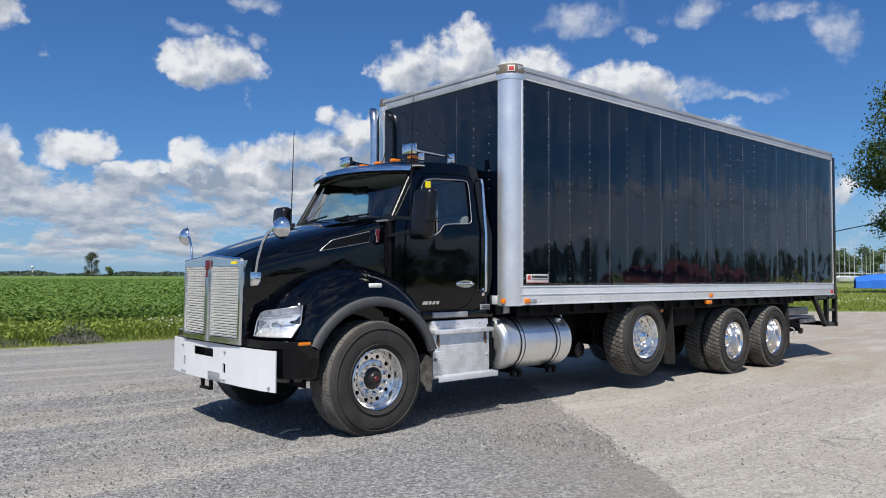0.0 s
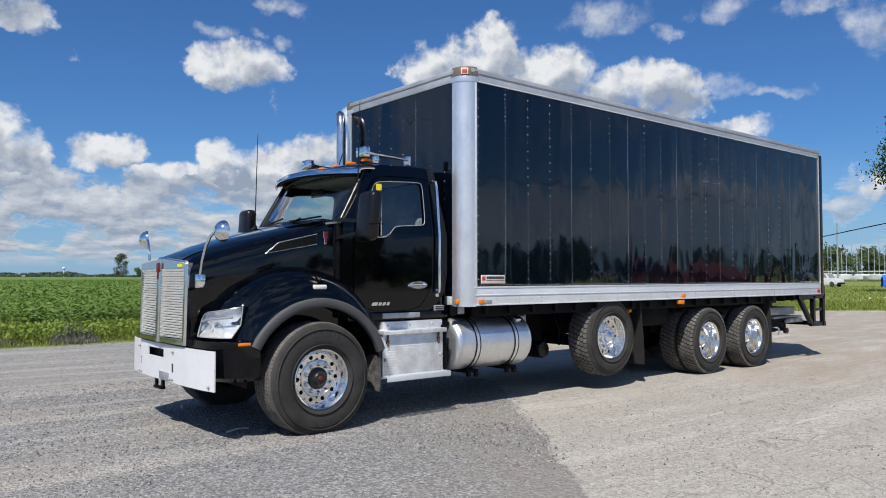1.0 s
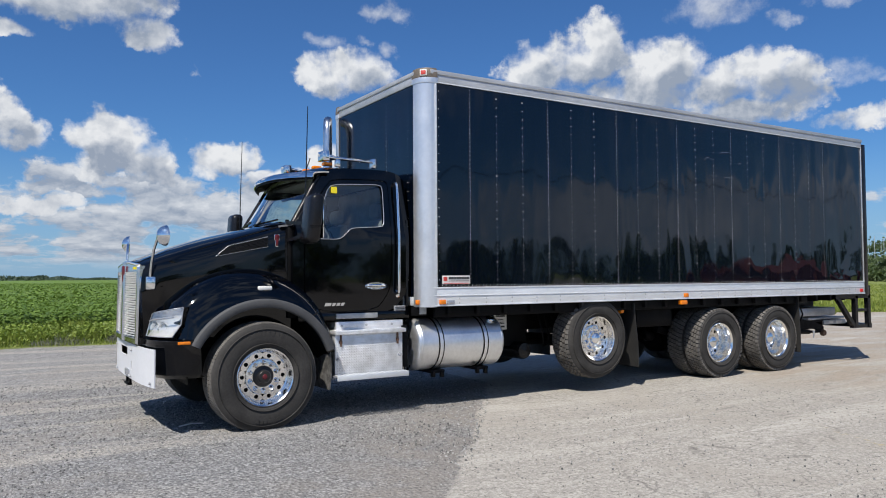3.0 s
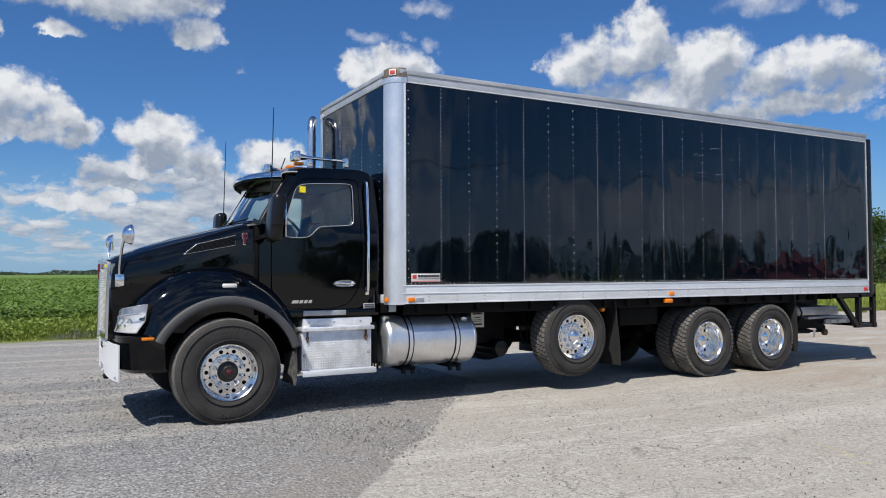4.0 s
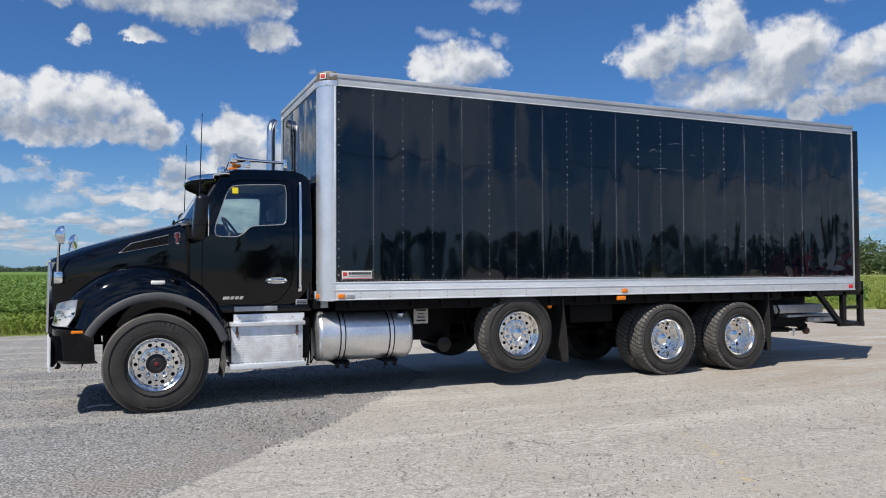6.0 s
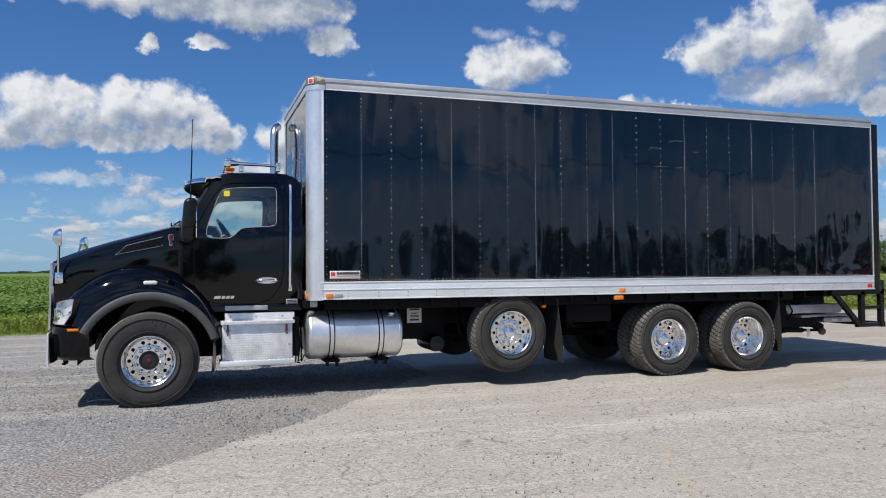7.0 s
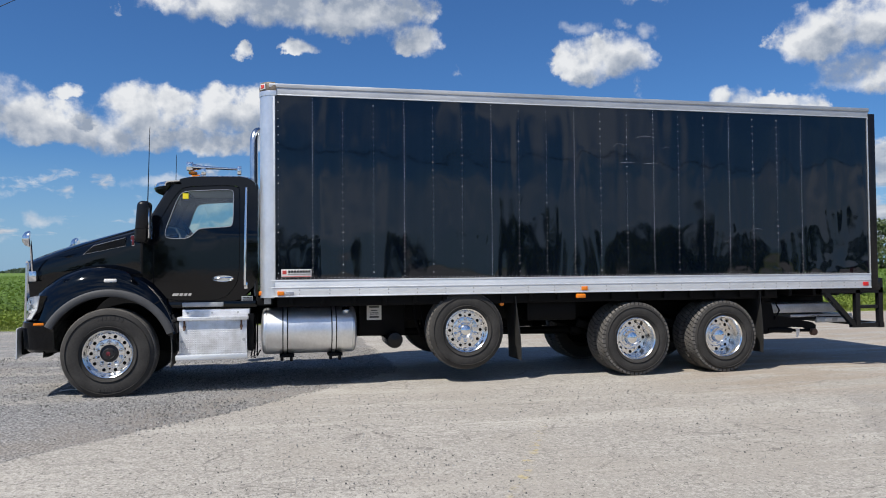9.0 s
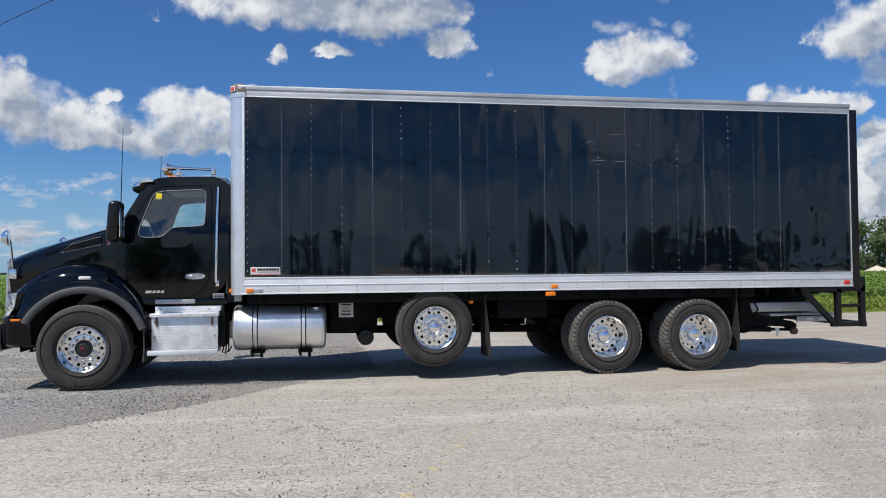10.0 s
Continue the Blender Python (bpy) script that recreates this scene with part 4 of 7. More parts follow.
# ---- wheels ----
def build_tyre(bm, r, w, rim):
    """Carcass with rounded shoulders; y = 0 is the outer sidewall, inwards is +y."""
    prof = [(rim, 0.035), (rim + 0.015, 0.015), (rim + 0.05, 0.004), (rim + (r - rim) * 0.42, -0.006), (rim + (r - rim) * 0.68, 0.0), (r - 0.045, 0.012), (r - 0.022, 0.026), (r - 0.012, 0.045),
            (r - 0.012, w * 0.35), (r - 0.010, w * 0.5), (r - 0.012, w * 0.65)]
    prof += [(a, w - b) for a, b in prof[:8][::-1]]
    return lathe(bm, prof, 64)


def tread(bm, r, w, rows, count, gap=0.22, skew=0.25, rim=0.028):
    """Tread blocks proud of the carcass."""
    for j in range(rows):
        y0, y1 = rim + (w - 2 * rim) * j / rows + 0.005, rim + (w - 2 * rim) * (j + 1) / rows - 0.005
        for k in range(count):
            a0 = 2 * math.pi * (k + skew * j + 0.5 * (j % 2)) / count
            a1 = a0 + 2 * math.pi * (1 - gap) / count
            drop = 0.012 if j in (0, rows - 1) else 0.0
            vs = []
            for a in (a0, a1):
                for y in (y0, y1):
                    edge = drop if (j == 0 and y == y0) or (j == rows - 1 and y == y1) else 0.0
                    for rr in (r - 0.02 - 2 * edge, r - edge):
                        vs.append(bm.verts.new((rr * math.cos(a), y, rr * math.sin(a))))
            for q in ((1, 3, 7, 5), (0, 1, 5, 4), (2, 6, 7, 3), (0, 2, 3, 1), (4, 5, 7, 6)):
                bm.faces.new([vs[i] for i in q])
    return bm


def holed_disc(bm, r0, r1, rh, hr, n, y, depth):
    """A wheel disc with n round hand holes: a ring of sectors, each with a hole through it."""
    for k in range(n):
        mid = 2 * math.pi * k / n
        half = math.pi / n
        c = Vector((rh * math.cos(mid), 0, rh * math.sin(mid)))
        outline = []
        m = 4
        for i in range(m + 1):
            t = mid - half + 2 * half * i / m
            outline.append((r1 * math.cos(t), r1 * math.sin(t)))
        outline2 = []
        for i in range(m + 1):
            t = mid + half - 2 * half * i / m
            outline2.append((r0 * math.cos(t), r0 * math.sin(t)))
        poly = outline + outline2
        # 16 rays from the hole's middle
        edge = by_angle(poly, (c.x, c.z), 16)
        hole = [(c.x + hr * math.cos(2 * math.pi * i / 16), c.z + hr * math.sin(2 * math.pi * i / 16)) for i in range(16)]
        grid(bm, [[(x, y, z) for x, z in edge], [(x, y, z) for x, z in hole], [(x, y + depth, z) for x, z in hole]], close=True)
    return bm


RIMR = 0.298


def build_wheel(style, r, w, m, label):
    """style: steer (flat hub with dark cap), pusher (chrome dome) or drive (deep dish)."""
    if style == "drive":
        prof = [(RIMR, 0.035), (RIMR + 0.002, 0.020), (RIMR - 0.006, 0.016), (RIMR - 0.016, 0.024), (RIMR - 0.030, 0.05), (RIMR - 0.033, 0.15), (RIMR - 0.044, 0.205), (0.240, 0.23)]
        face, rh, hr, r0, holes = 0.23, 0.205, 0.0235, 0.165, 8
    else:
        prof = [(RIMR, 0.035), (RIMR + 0.002, 0.018), (RIMR - 0.006, 0.012), (RIMR - 0.018, 0.022), (RIMR - 0.028, 0.075), (RIMR - 0.036, 0.110), (0.247, 0.122)]
        face, rh, hr, r0, holes = 0.122, 0.214, 0.0215, 0.185, 10
    bm = lathe(bmesh.new(), prof, 64)
    holed_disc(bm, r0, prof[-1][0], rh, hr, holes, face, 0.05)
    if style == "drive":
        lathe(bm, [(r0, face), (0.160, face - 0.004), (0.140, face - 0.006), (0.115, face - 0.004)], 48)
    else:
        lathe(bm, [(r0, face), (0.178, face - 0.014), (0.166, face - 0.018), (0.11, face - 0.016)], 48)
    # the barrel behind the disc and a dark brake drum that closes it
    lathe(bm, [(0.26, face + 0.012), (0.265, w - 0.05), (RIMR, w - 0.02)], 48)
    wheel = part("wheel", bm, POLISHED, truck, label, smooth=35, m=m)
    part("brake_drum", lathe(bmesh.new(), [(0.0, face + 0.052), (0.235, face + 0.052), (0.24, face + 0.06), (0.24, w - 0.02), (0.0, w - 0.01)], 40), CHASSIS, wheel)
    tyre = bmesh.new()
    build_tyre(tyre, r, w, RIMR - 0.004)
    ty = part("tyre", tyre, RUBBER, wheel, "black truck tyre with dusty tread")
    tb = bmesh.new()
    if style == "steer":
        tread(tb, r, w, 6, 96, 0.10, 0.5)
    else:
        tread(tb, r, w, 6, 50, 0.28, rim=0.006 if style == "drive" else 0.030)
    part("tread", tb, RUBBER_WORN, wheel, smooth=0)
    # raised sidewall ribs and lettering bars
    bm = bmesh.new()
    for rr in (RIMR + 0.035, r - 0.075):
        lathe(bm, [(rr, 0.004), (rr + 0.003, -0.010), (rr + 0.006, -0.010), (rr + 0.009, 0.004)], 64)
    part("sidewall_rib", bm, RUBBER, wheel)
    if style == "steer":
        bm = bmesh.new()
        rr = (RIMR + r) / 2 + 0.015
        for a0, count, hgt in ((112, 8, 0.048), (258, 7, 0.034)):
            for k in range(count):
                if count == 7 and k == 4:
                    continue
                a = radians(a0 - (6.2 if count == 8 else 5.2) * k if a0 < 180 else a0 + 5.2 * k)
                mm = Matrix.Translation((rr * math.cos(a), -0.0035, rr * math.sin(a))) @ Matrix.Rotation(-a, 4, "Y") @ Matrix.Diagonal((hgt, 0.008, 0.030, 1))
                bmesh.ops.create_cube(bm, size=1.0, matrix=mm)
        tagged(part("sidewall_lettering", bm, RUBBER, wheel, smooth=0), kind="stuff")
    # nuts
    nut = None
    pr, ny = (0.143, face - 0.04) if style != "drive" else (0.117, face - 0.026)
    for k in range(10):
        a = 2 * math.pi * (k + 0.5) / 10
        mm = pose(pr * math.cos(a), ny, pr * math.sin(a)) @ Matrix.Scale(0.55 if style == "drive" else 1.0, 4)
        if nut is None:
            nut = part("lug_nut", lathe(bmesh.new(), [(0.0, -0.030), (0.010, -0.028), (0.017, -0.018), (0.021, 0.0), (0.021, 0.012), (0.026, 0.016), (0.026, 0.03)], 12), CHROME, wheel, m=mm)
        else:
            again(nut, mm, wheel)
    if style == "steer":
        part("hub", lathe(bmesh.new(), [(0.0, 0.045), (0.058, 0.046), (0.066, 0.054), (0.070, 0.085), (0.088, 0.092), (0.104, 0.100), (0.112, face)], 32), HUBCAP, wheel, "dark oily hub with a reddish cap")
        part("hub_cap", lathe(bmesh.new(), [(0.0, 0.036), (0.022, 0.038), (0.028, 0.047)], 20), BADGE, wheel)
    elif style == "pusher":
        part("hub", lathe(bmesh.new(), [(0.0, 0.020), (0.04, 0.025), (0.072, 0.042), (0.086, 0.066), (0.090, 0.085), (0.108, 0.098), (0.114, face)], 32), CHROME, wheel, "chrome hub dome")
    else:
        part("hub", lathe(bmesh.new(), [(0.0, 0.108), (0.05, 0.112), (0.084, 0.124), (0.098, 0.140), (0.102, 0.165), (0.104, 0.200), (0.126, 0.206), (0.130, face)], 32), CHROME, wheel, "chrome hub dome in a deep dish")
    return wheel


def build_inner(r, w, m):
    bm = bmesh.new()
    build_tyre(bm, r, w, RIMR)
    lathe(bm, [(RIMR, 0.03), (0.25, 0.06), (0.25, w)], 32)
    inner = part("inner_tyre", bm, RUBBER, truck, "inner tyre of a dual pair", m=m)
    part("tread", tread(bmesh.new(), r, w, 6, 50, 0.28, rim=0.006), RUBBER_WORN, inner, smooth=0)


def flip(x, y, z, turn=0, lean=0):
    return pose(x, BW - y, z, 0, 0, 180 - turn)


build_wheel("steer", 0.558, 0.40, pose(-1.832, 0.015, 0.528), "polished steer wheel with round hand holes and a broad tyre")
build_wheel("steer", 0.558, 0.40, flip(-1.832, 0.015, 0.528), "polished steer wheel with round hand holes and a broad tyre")
build_wheel("pusher", 0.53, 0.38, pose(2.70, 0.010, 0.702, 0, 0, 0), "polished pusher wheel lifted clear of the ground")
build_wheel("pusher", 0.53, 0.38, flip(2.70, 0.010, 0.702), "polished pusher wheel lifted clear of the ground")
for wx in (5.185, 6.572):
    build_wheel("drive", 0.522, 0.28, pose(wx, 0.020, 0.522), "deep-dish polished drive wheel of a dual pair")
    build_wheel("drive", 0.522, 0.28, flip(wx, 0.020, 0.522), "deep-dish polished drive wheel of a dual pair")
    build_inner(0.522, 0.28, pose(wx, 0.345, 0.522))
    build_inner(0.522, 0.28, flip(wx, 0.345, 0.522))


# ---- cab ----
def side_y(z):
    return 0.25 + max(0.0, z - 2.0) * 0.16


def wall_ring(outer, inner, center, y_off, thick, n=96, rings=7):
    """A body side between two outlines in x and z, bent in by side_y, with thickness."""
    a, b = by_angle(outer, center, n), by_angle(inner, center, n)
    bm = bmesh.new()
    rows = []
    for k in range(rings):
        f = k / (rings - 1)
        rows.append([(p[0] + (q[0] - p[0]) * f, p[1] + (q[1] - p[1]) * f) for p, q in zip(a, b)])
    front = [[(x, side_y(z) + y_off, z) for x, z in r] for r in rows]
    back = [[(x, side_y(z) + y_off + thick, z) for x, z in r] for r in rows]
    grid(bm, front + back[::-1] + front[:1], close=True)
    bmesh.ops.remove_doubles(bm, verts=bm.verts, dist=0.0005)
    return bm


CAB_OUT = smoothline([(-1.47, 1.12), (-1.47, 2.08), (-1.38, 2.20), (-1.11, 2.66), (-1.00, 2.765), (-0.25, 2.785), (-0.09, 2.72), (-0.05, 2.60), (-0.05, 1.12)], 2)
DOOR_HOLE = smoothline([(-1.345, 1.155), (-1.345, 1.98), (-1.29, 2.16), (-1.10, 2.51), (-0.98, 2.645), (-0.30, 2.665), (-0.275, 2.60), (-0.275, 1.155)], 2)
DOOR_OUT = smoothline([(-1.335, 1.165), (-1.335, 1.98), (-1.28, 2.155), (-1.093, 2.50), (-0.975, 2.633), (-0.31, 2.652), (-0.285, 2.59), (-0.285, 1.165)], 2)
WINDOW = smoothline([(-1.19, 1.955), (-0.935, 1.955), (-0.865, 2.00), (-0.80, 2.075), (-0.73, 2.09), (-0.40, 2.11), (-0.365, 2.14), (-0.355, 2.58), (-0.40, 2.605), (-0.98, 2.575), (-1.05, 2.50), (-1.205, 2.05)], 2)
CENTER = (-0.74, 2.28)


def build_cab():
    bm = wall_ring(CAB_OUT, DOOR_HOLE, CENTER, 0.0, 0.06)
    cab = part("cab", bm, PAINT, truck, "glossy black day cab with chrome visor and tinted glass", smooth=30)
    part("cab_side", mirrored(wall_ring(CAB_OUT, DOOR_HOLE, CENTER, 0.0, 0.06), MID), PAINT, cab, smooth=30)
    # doors
    for side in (0, 1):
        bm = wall_ring(DOOR_OUT, WINDOW, CENTER, -0.007, 0.05)
        glassy = bmesh.new()
        outline = by_angle(WINDOW, CENTER, 64)
        verts = [glassy.verts.new((x, side_y(z) + 0.018, z)) for x, z in outline]
        c = glassy.verts.new((CENTER[0], side_y(CENTER[1]) + 0.018, CENTER[1]))
        for i in range(64):
            glassy.faces.new((verts[i], verts[(i + 1) % 64], c))
        trim = tube(bmesh.new(), [(x, side_y(z) - 0.008, z) for x, z in by_angle(WINDOW, CENTER, 72)], 0.0048, 6, True)
        gap = bmesh.new()
        grid(gap, [[(x, side_y(z) + 0.03, z) for x, z in by_angle(DOOR_HOLE, CENTER, 64)], [(x, side_y(z) + 0.03, z) for x, z in by_angle([(CENTER[0] + (x - CENTER[0]) * 0.93, CENTER[1] + (z - CENTER[1]) * 0.95) for x, z in DOOR_OUT], CENTER, 64)]], close=True)
        if side:
            bm, glassy, trim, gap = (mirrored(b, MID) for b in (bm, glassy, trim, gap))
        door = part("door", bm, PAINT, cab, "closed black cab door", smooth=30)
        part("door_seal", gap, PLASTIC, cab)
        pane = part("side_glass", glassy, GLASS, door, "tinted side window")
        pane.visible_shadow = False
        part("window_trim", trim, GREYLENS, door, "bright window surround")
        h = bmesh.new()
        lathe(h, [(0.0, 0.004), (0.055, 0.004), (0.062, -0.004), (0.066, -0.004), (0.07, 0.006)], 28, Matrix.Translation((-0.485, 0.237, 1.437)) @ Matrix.Diagonal((1.95, 1, 0.62, 1)))
        tube(h, [(-0.60, 0.232, 1.437), (-0.575, 0.205, 1.441), (-0.48, 0.198, 1.443), (-0.40, 0.205, 1.441), (-0.365, 0.232, 1.437)], 0.014, 8)
        part("door_handle", h if not side else mirrored(h, MID), CHROME, door, "chrome pull handle")
    # lettering bars of the model badge, slanted chrome
    bm = bmesh.new()
    for i, (x, w, hh) in enumerate(((-1.115, 0.080, 0.034), (-1.028, 0.044, 0.034), (-0.976, 0.044, 0.034), (-0.924, 0.044, 0.034))):
        z = 1.238
        pts = [(x, z - hh / 2), (x + w - 0.006, z - hh / 2), (x + w + 0.010, z + hh / 2), (x + 0.016, z + hh / 2)]
        vs = grid(bm, [[(a, 0.243, b) for a, b in pts], [(a, 0.236, b) for a, b in pts]], close=True)
        bm.faces.new(vs[1])
    part("model_badge", bm, CHROME, cab, "chrome model badge drawn as plain bars", smooth=0)
    # roof, rounded at its edges
    rows = []
    for i in range(13):
        x = -1.13 + (1.08) * i / 12
        ze = lerp([(-1.13, 2.63), (-1.07, 2.71), (-1.0, 2.752), (-0.7, 2.768), (-0.25, 2.772), (-0.13, 2.735), (-0.07, 2.67), (-0.05, 2.60)], x)
        row = []
        for j in range(21):
            u = -1 + 2 * j / 20
            half = MID - side_y(ze) - 0.002
            crown = 0.085 * (1 - abs(u) ** 2.6)
            row.append((x, MID + u * half, ze + crown))
        rows.append(row)
    bm = bmesh.new()
    grid(bm, rows)
    part("roof", bm, PAINT, cab, smooth=60)
    part("headliner", blocks(((-1.05, 0.42, 2.66), (-0.12, BW - 0.42, 2.70), 0.01)), CABIN_LIGHT, cab)
    part("back_wall", blocks(((-0.075, 0.27, 1.12), (-0.05, BW - 0.27, 2.20), 0.0), ((-0.075, 0.36, 2.2), (-0.05, BW - 0.36, 2.68), 0.0)), PAINT, cab)
    part("back_lining", blocks(((-0.10, 0.31, 1.2), (-0.08, BW - 0.31, 2.1), 0.0), ((-0.10, 0.40, 2.1), (-0.08, BW - 0.40, 2.65), 0.0)), CABIN, cab)
    part("cab_floor", blocks(((-1.45, 0.29, 1.10), (-0.06, BW - 0.29, 1.16), 0.01)), CHASSIS, cab)
    part("firewall", blocks(((-1.50, 0.30, 1.10), (-1.44, BW - 0.30, 2.08), 0.01)), CHASSIS, cab)
    # dashboard, steering wheel, seats
    bm = bmesh.new()
    grid(bm, [[(x, y, z) for x, z in ((-1.56, 2.10), (-1.3, 2.13), (-1.08, 2.10), (-1.02, 2.0), (-1.05, 1.65), (-1.4, 1.6))] for y in (0.32, 0.9, 1.285, 1.7, BW - 0.32)])
    part("dashboard", thicken(bm, 0.02), CABIN, cab, "dark grey dashboard")
    c, ax = Vector((-0.93, 0.72, 2.02)), Vector((-0.82, 0, -0.57)).normalized()
    u, v = Vector((0, 1, 0)), ax.cross(Vector((0, 1, 0)))
    bm = tube(bmesh.new(), [c + 0.225 * (math.cos(t) * u + math.sin(t) * v) for t in (2 * math.pi * k / 28 for k in range(28))], 0.016, 8, True)
    for t in (0.3, 2.84, 4.71):
        tube(bm, [c + ax * 0.04, c + 0.22 * (math.cos(t) * u + math.sin(t) * v)], 0.016, 6)
    tube(bm, [c, c + ax * 0.32], 0.045, 10)
    part("steering_wheel", bm, PLASTIC, cab)
    for y in (0.42, 1.62):
        bm = blocks(((-0.72, y, 1.5), (-0.22, y + 0.52, 1.66), 0.05), ((-0.32, y + 0.02, 1.62), (-0.17, y + 0.50, 2.22), 0.06), ((-0.31, y + 0.12, 2.24), (-0.19, y + 0.40, 2.43), 0.05))
        part("seat", bm, CABIN, cab, "dark cloth seat with headrest")
    # windscreen, wrapped round in plan
    def screen(u, f):
        bulge = 1 - u * u
        x0, z0, h0 = -1.42 - 0.16 * bulge, 2.115 + 0.02 * bulge, MID - 0.335
        x1, z1, h1 = -1.115 - 0.10 * bulge, 2.655 + 0.05 * bulge, MID - 0.375
        return (x0 + (x1 - x0) * f, MID + u * (h0 + (h1 - h0) * f), z0 + (z1 - z0) * f)
    bm = bmesh.new()
    grid(bm, [[screen(-0.96 + 1.92 * j / 20, f) for j in range(21)] for f in (0.0, 0.25, 0.5, 0.75, 1.0)])
    pane = part("windscreen", bm, GLASS, cab, "tinted wrap-round windscreen", smooth=80)
    pane.visible_shadow = False
    for u in (-1, 1):
        part("windscreen_pillar", tube(bmesh.new(), [screen(0.975 * u, -0.05), screen(0.975 * u, 0.5), screen(0.975 * u, 1.02)], [0.040, 0.036, 0.034], 10), PLASTIC, cab)
    bm = tube(bmesh.new(), [screen(-1 + 0.1 * j, 0.985) for j in range(21)], 0.035, 8)
    tube(bm, [screen(-1 + 0.1 * j, -0.01) for j in range(21)], 0.022, 8)
    part("screen_rubber", bm, PLASTIC, cab)
    for y0, y1 in ((1.95, 1.35), (1.15, 0.62)):
        a, b = screen((y0 - MID) / 0.95, 0.01), screen((y1 - MID) / 0.95, 0.07)
        p = [(a[0] - 0.03, a[1], a[2] + 0.01), (b[0] - 0.03, b[1], b[2] + 0.015)]
        bm = tube(bmesh.new(), p, 0.010, 6)
        tube(bm, [(p[0][0] - 0.02, p[0][1], p[0][2] - 0.03), (p[0][0] - 0.01, (y0 + y1) / 2, p[0][2] + 0.02)], 0.009, 6)
        part("wiper", bm, PLASTIC, cab)
    part("rear_mirror", blocks(((-1.19, 1.16, 2.46), (-1.15, 1.42, 2.55), 0.015)), PLASTIC, cab)
    # chrome sun visor
    rows = []
    for f, dx, dz in ((0.0, 0.0, 0.0), (0.25, -0.10, -0.002), (0.55, -0.22, -0.010), (0.8, -0.30, -0.022), (0.94, -0.335, -0.044), (1.0, -0.342, -0.090)):
        row = []
        for j in range(25):
            u = -1 + j / 12
            b = 1 - abs(u) ** 2.2
            row.append((-1.03 - 0.10 * b + dx * (0.55 + 0.45 * b), MID + u * (0.985 - 0.02 * f), 2.712 + 0.045 * b + dz * (0.8 + 0.2 * b)))
        rows.append(row)
    bm = bmesh.new()
    grid(bm, rows)
    visor = part("sun_visor", thicken(bm, 0.014), CHROME, cab, "polished chrome sun visor", smooth=60)
    bm = bmesh.new()
    grid(bm, [[(x + 0.012, MID + (y - MID) * 0.985, z - 0.024) for x, y, z in row] for row in rows])
    part("visor_lining", thicken(bm, 0.004), CHASSIS, visor, "matt black underside", smooth=60)
    # markers and horn on the roof
    for y in (0.66, 0.98, 1.285, 1.60, 1.92):
        part("roof_marker", blocks(((-0.96, y - 0.04, 2.830), (-0.85, y + 0.04, 2.868), 0.014)), ORANGE, cab, "amber roof marker lamp")
    for y in (0.67, 1.92):
        bm = tube(bmesh.new(), [(-0.92, y, 2.935), (-0.80, y, 2.93), (-0.60, y, 2.925), (-0.30, y, 2.915)], [0.050, 0.026, 0.018, 0.016], 14)
        block(bm, (-0.985, y - 0.085, 2.88), (-0.90, y + 0.085, 2.995), 0.012)
        block(bm, (-0.33, y - 0.05, 2.84), (-0.28, y + 0.05, 2.955), 0.006)
        block(bm, (-0.80, y - 0.02, 2.83), (-0.74, y + 0.02, 2.93), 0.004)
        part("air_horn", bm, CHROME, cab, "chrome air horn")
    part("roof_aerial", tube(bmesh.new(), [(-0.98, 1.12, 2.84), (-0.93, 1.12, 2.98)], 0.006, 6), PLASTIC, cab)
    # grab rail, sill plate, small sticker plates
    bm = tube(bmesh.new(), [(-0.195, 0.34, 2.63), (-0.195, 0.285, 2.62), (-0.195, 0.27, 2.57), (-0.205, 0.205, 2.0), (-0.212, 0.195, 1.42), (-0.215, 0.20, 1.36), (-0.215, 0.25, 1.345)], 0.018, 12)
    block(bm, (-0.225, 0.245, 1.30), (-0.18, 0.262, 1.39), 0.006)
    both("grab_rail", bm, CHROME, cab, "chrome entry grab rail")
    part("sill_plate", blocks(((-0.985, 0.205, 1.078), (-0.48, 0.26, 1.135), 0.006)), GREYSTEEL, cab, "dull metal sill plate")
    part("sill", blocks(((-1.42, 0.22, 1.06), (-0.06, 0.32, 1.15), 0.02)), PAINT, cab)
    part("sill", blocks(((-1.42, BW - 0.32, 1.06), (-0.06, BW - 0.22, 1.15), 0.02)), PAINT, cab)
    tagplate = part("notice_plate", blocks(((-0.255, 0.226, 1.130), (-0.115, 0.248, 1.205), 0.003)), GREYSTEEL, cab)
    for k in range(3):
        part("print_bar", blocks(((-0.245, 0.222, 1.142 + 0.021 * k), (-0.125, 0.228, 1.152 + 0.021 * k), 0.0)), INK, tagplate)
    part("window_sticker", blocks(((-0.995, 0.325, 2.475), (-0.925, 0.334, 2.545), 0.0)), YELLOW, cab, "small yellow sticker inside the door glass")
    # exhaust stack behind the cab, with a curved tip
    pts = [(-0.18, 2.36, 0.9), (-0.18, 2.36, 2.0), (-0.18, 2.36, 3.52), (-0.176, 2.372, 3.62), (-0.162, 2.40, 3.70), (-0.14, 2.445, 3.75), (-0.115, 2.50, 3.775)]
    part("exhaust_pipe", tube(bmesh.new(), pts, 0.064, 20), STEEL, truck, "bright steel exhaust stack with a curved tip")
    part("exhaust_guard", tube(bmesh.new(), [(-0.18, 2.36, 1.25), (-0.18, 2.36, 2.35)], 0.115, 20), STEEL, truck)
    # mirrors
    for side in (0, 1):
        bm = bmesh.new()
        block(bm, (-1.475, -0.275, 1.885), (-1.325, 0.005, 2.395), 0.06, 4)
        for v in bm.verts:
            f = (v.co.z - 1.885) / 0.51
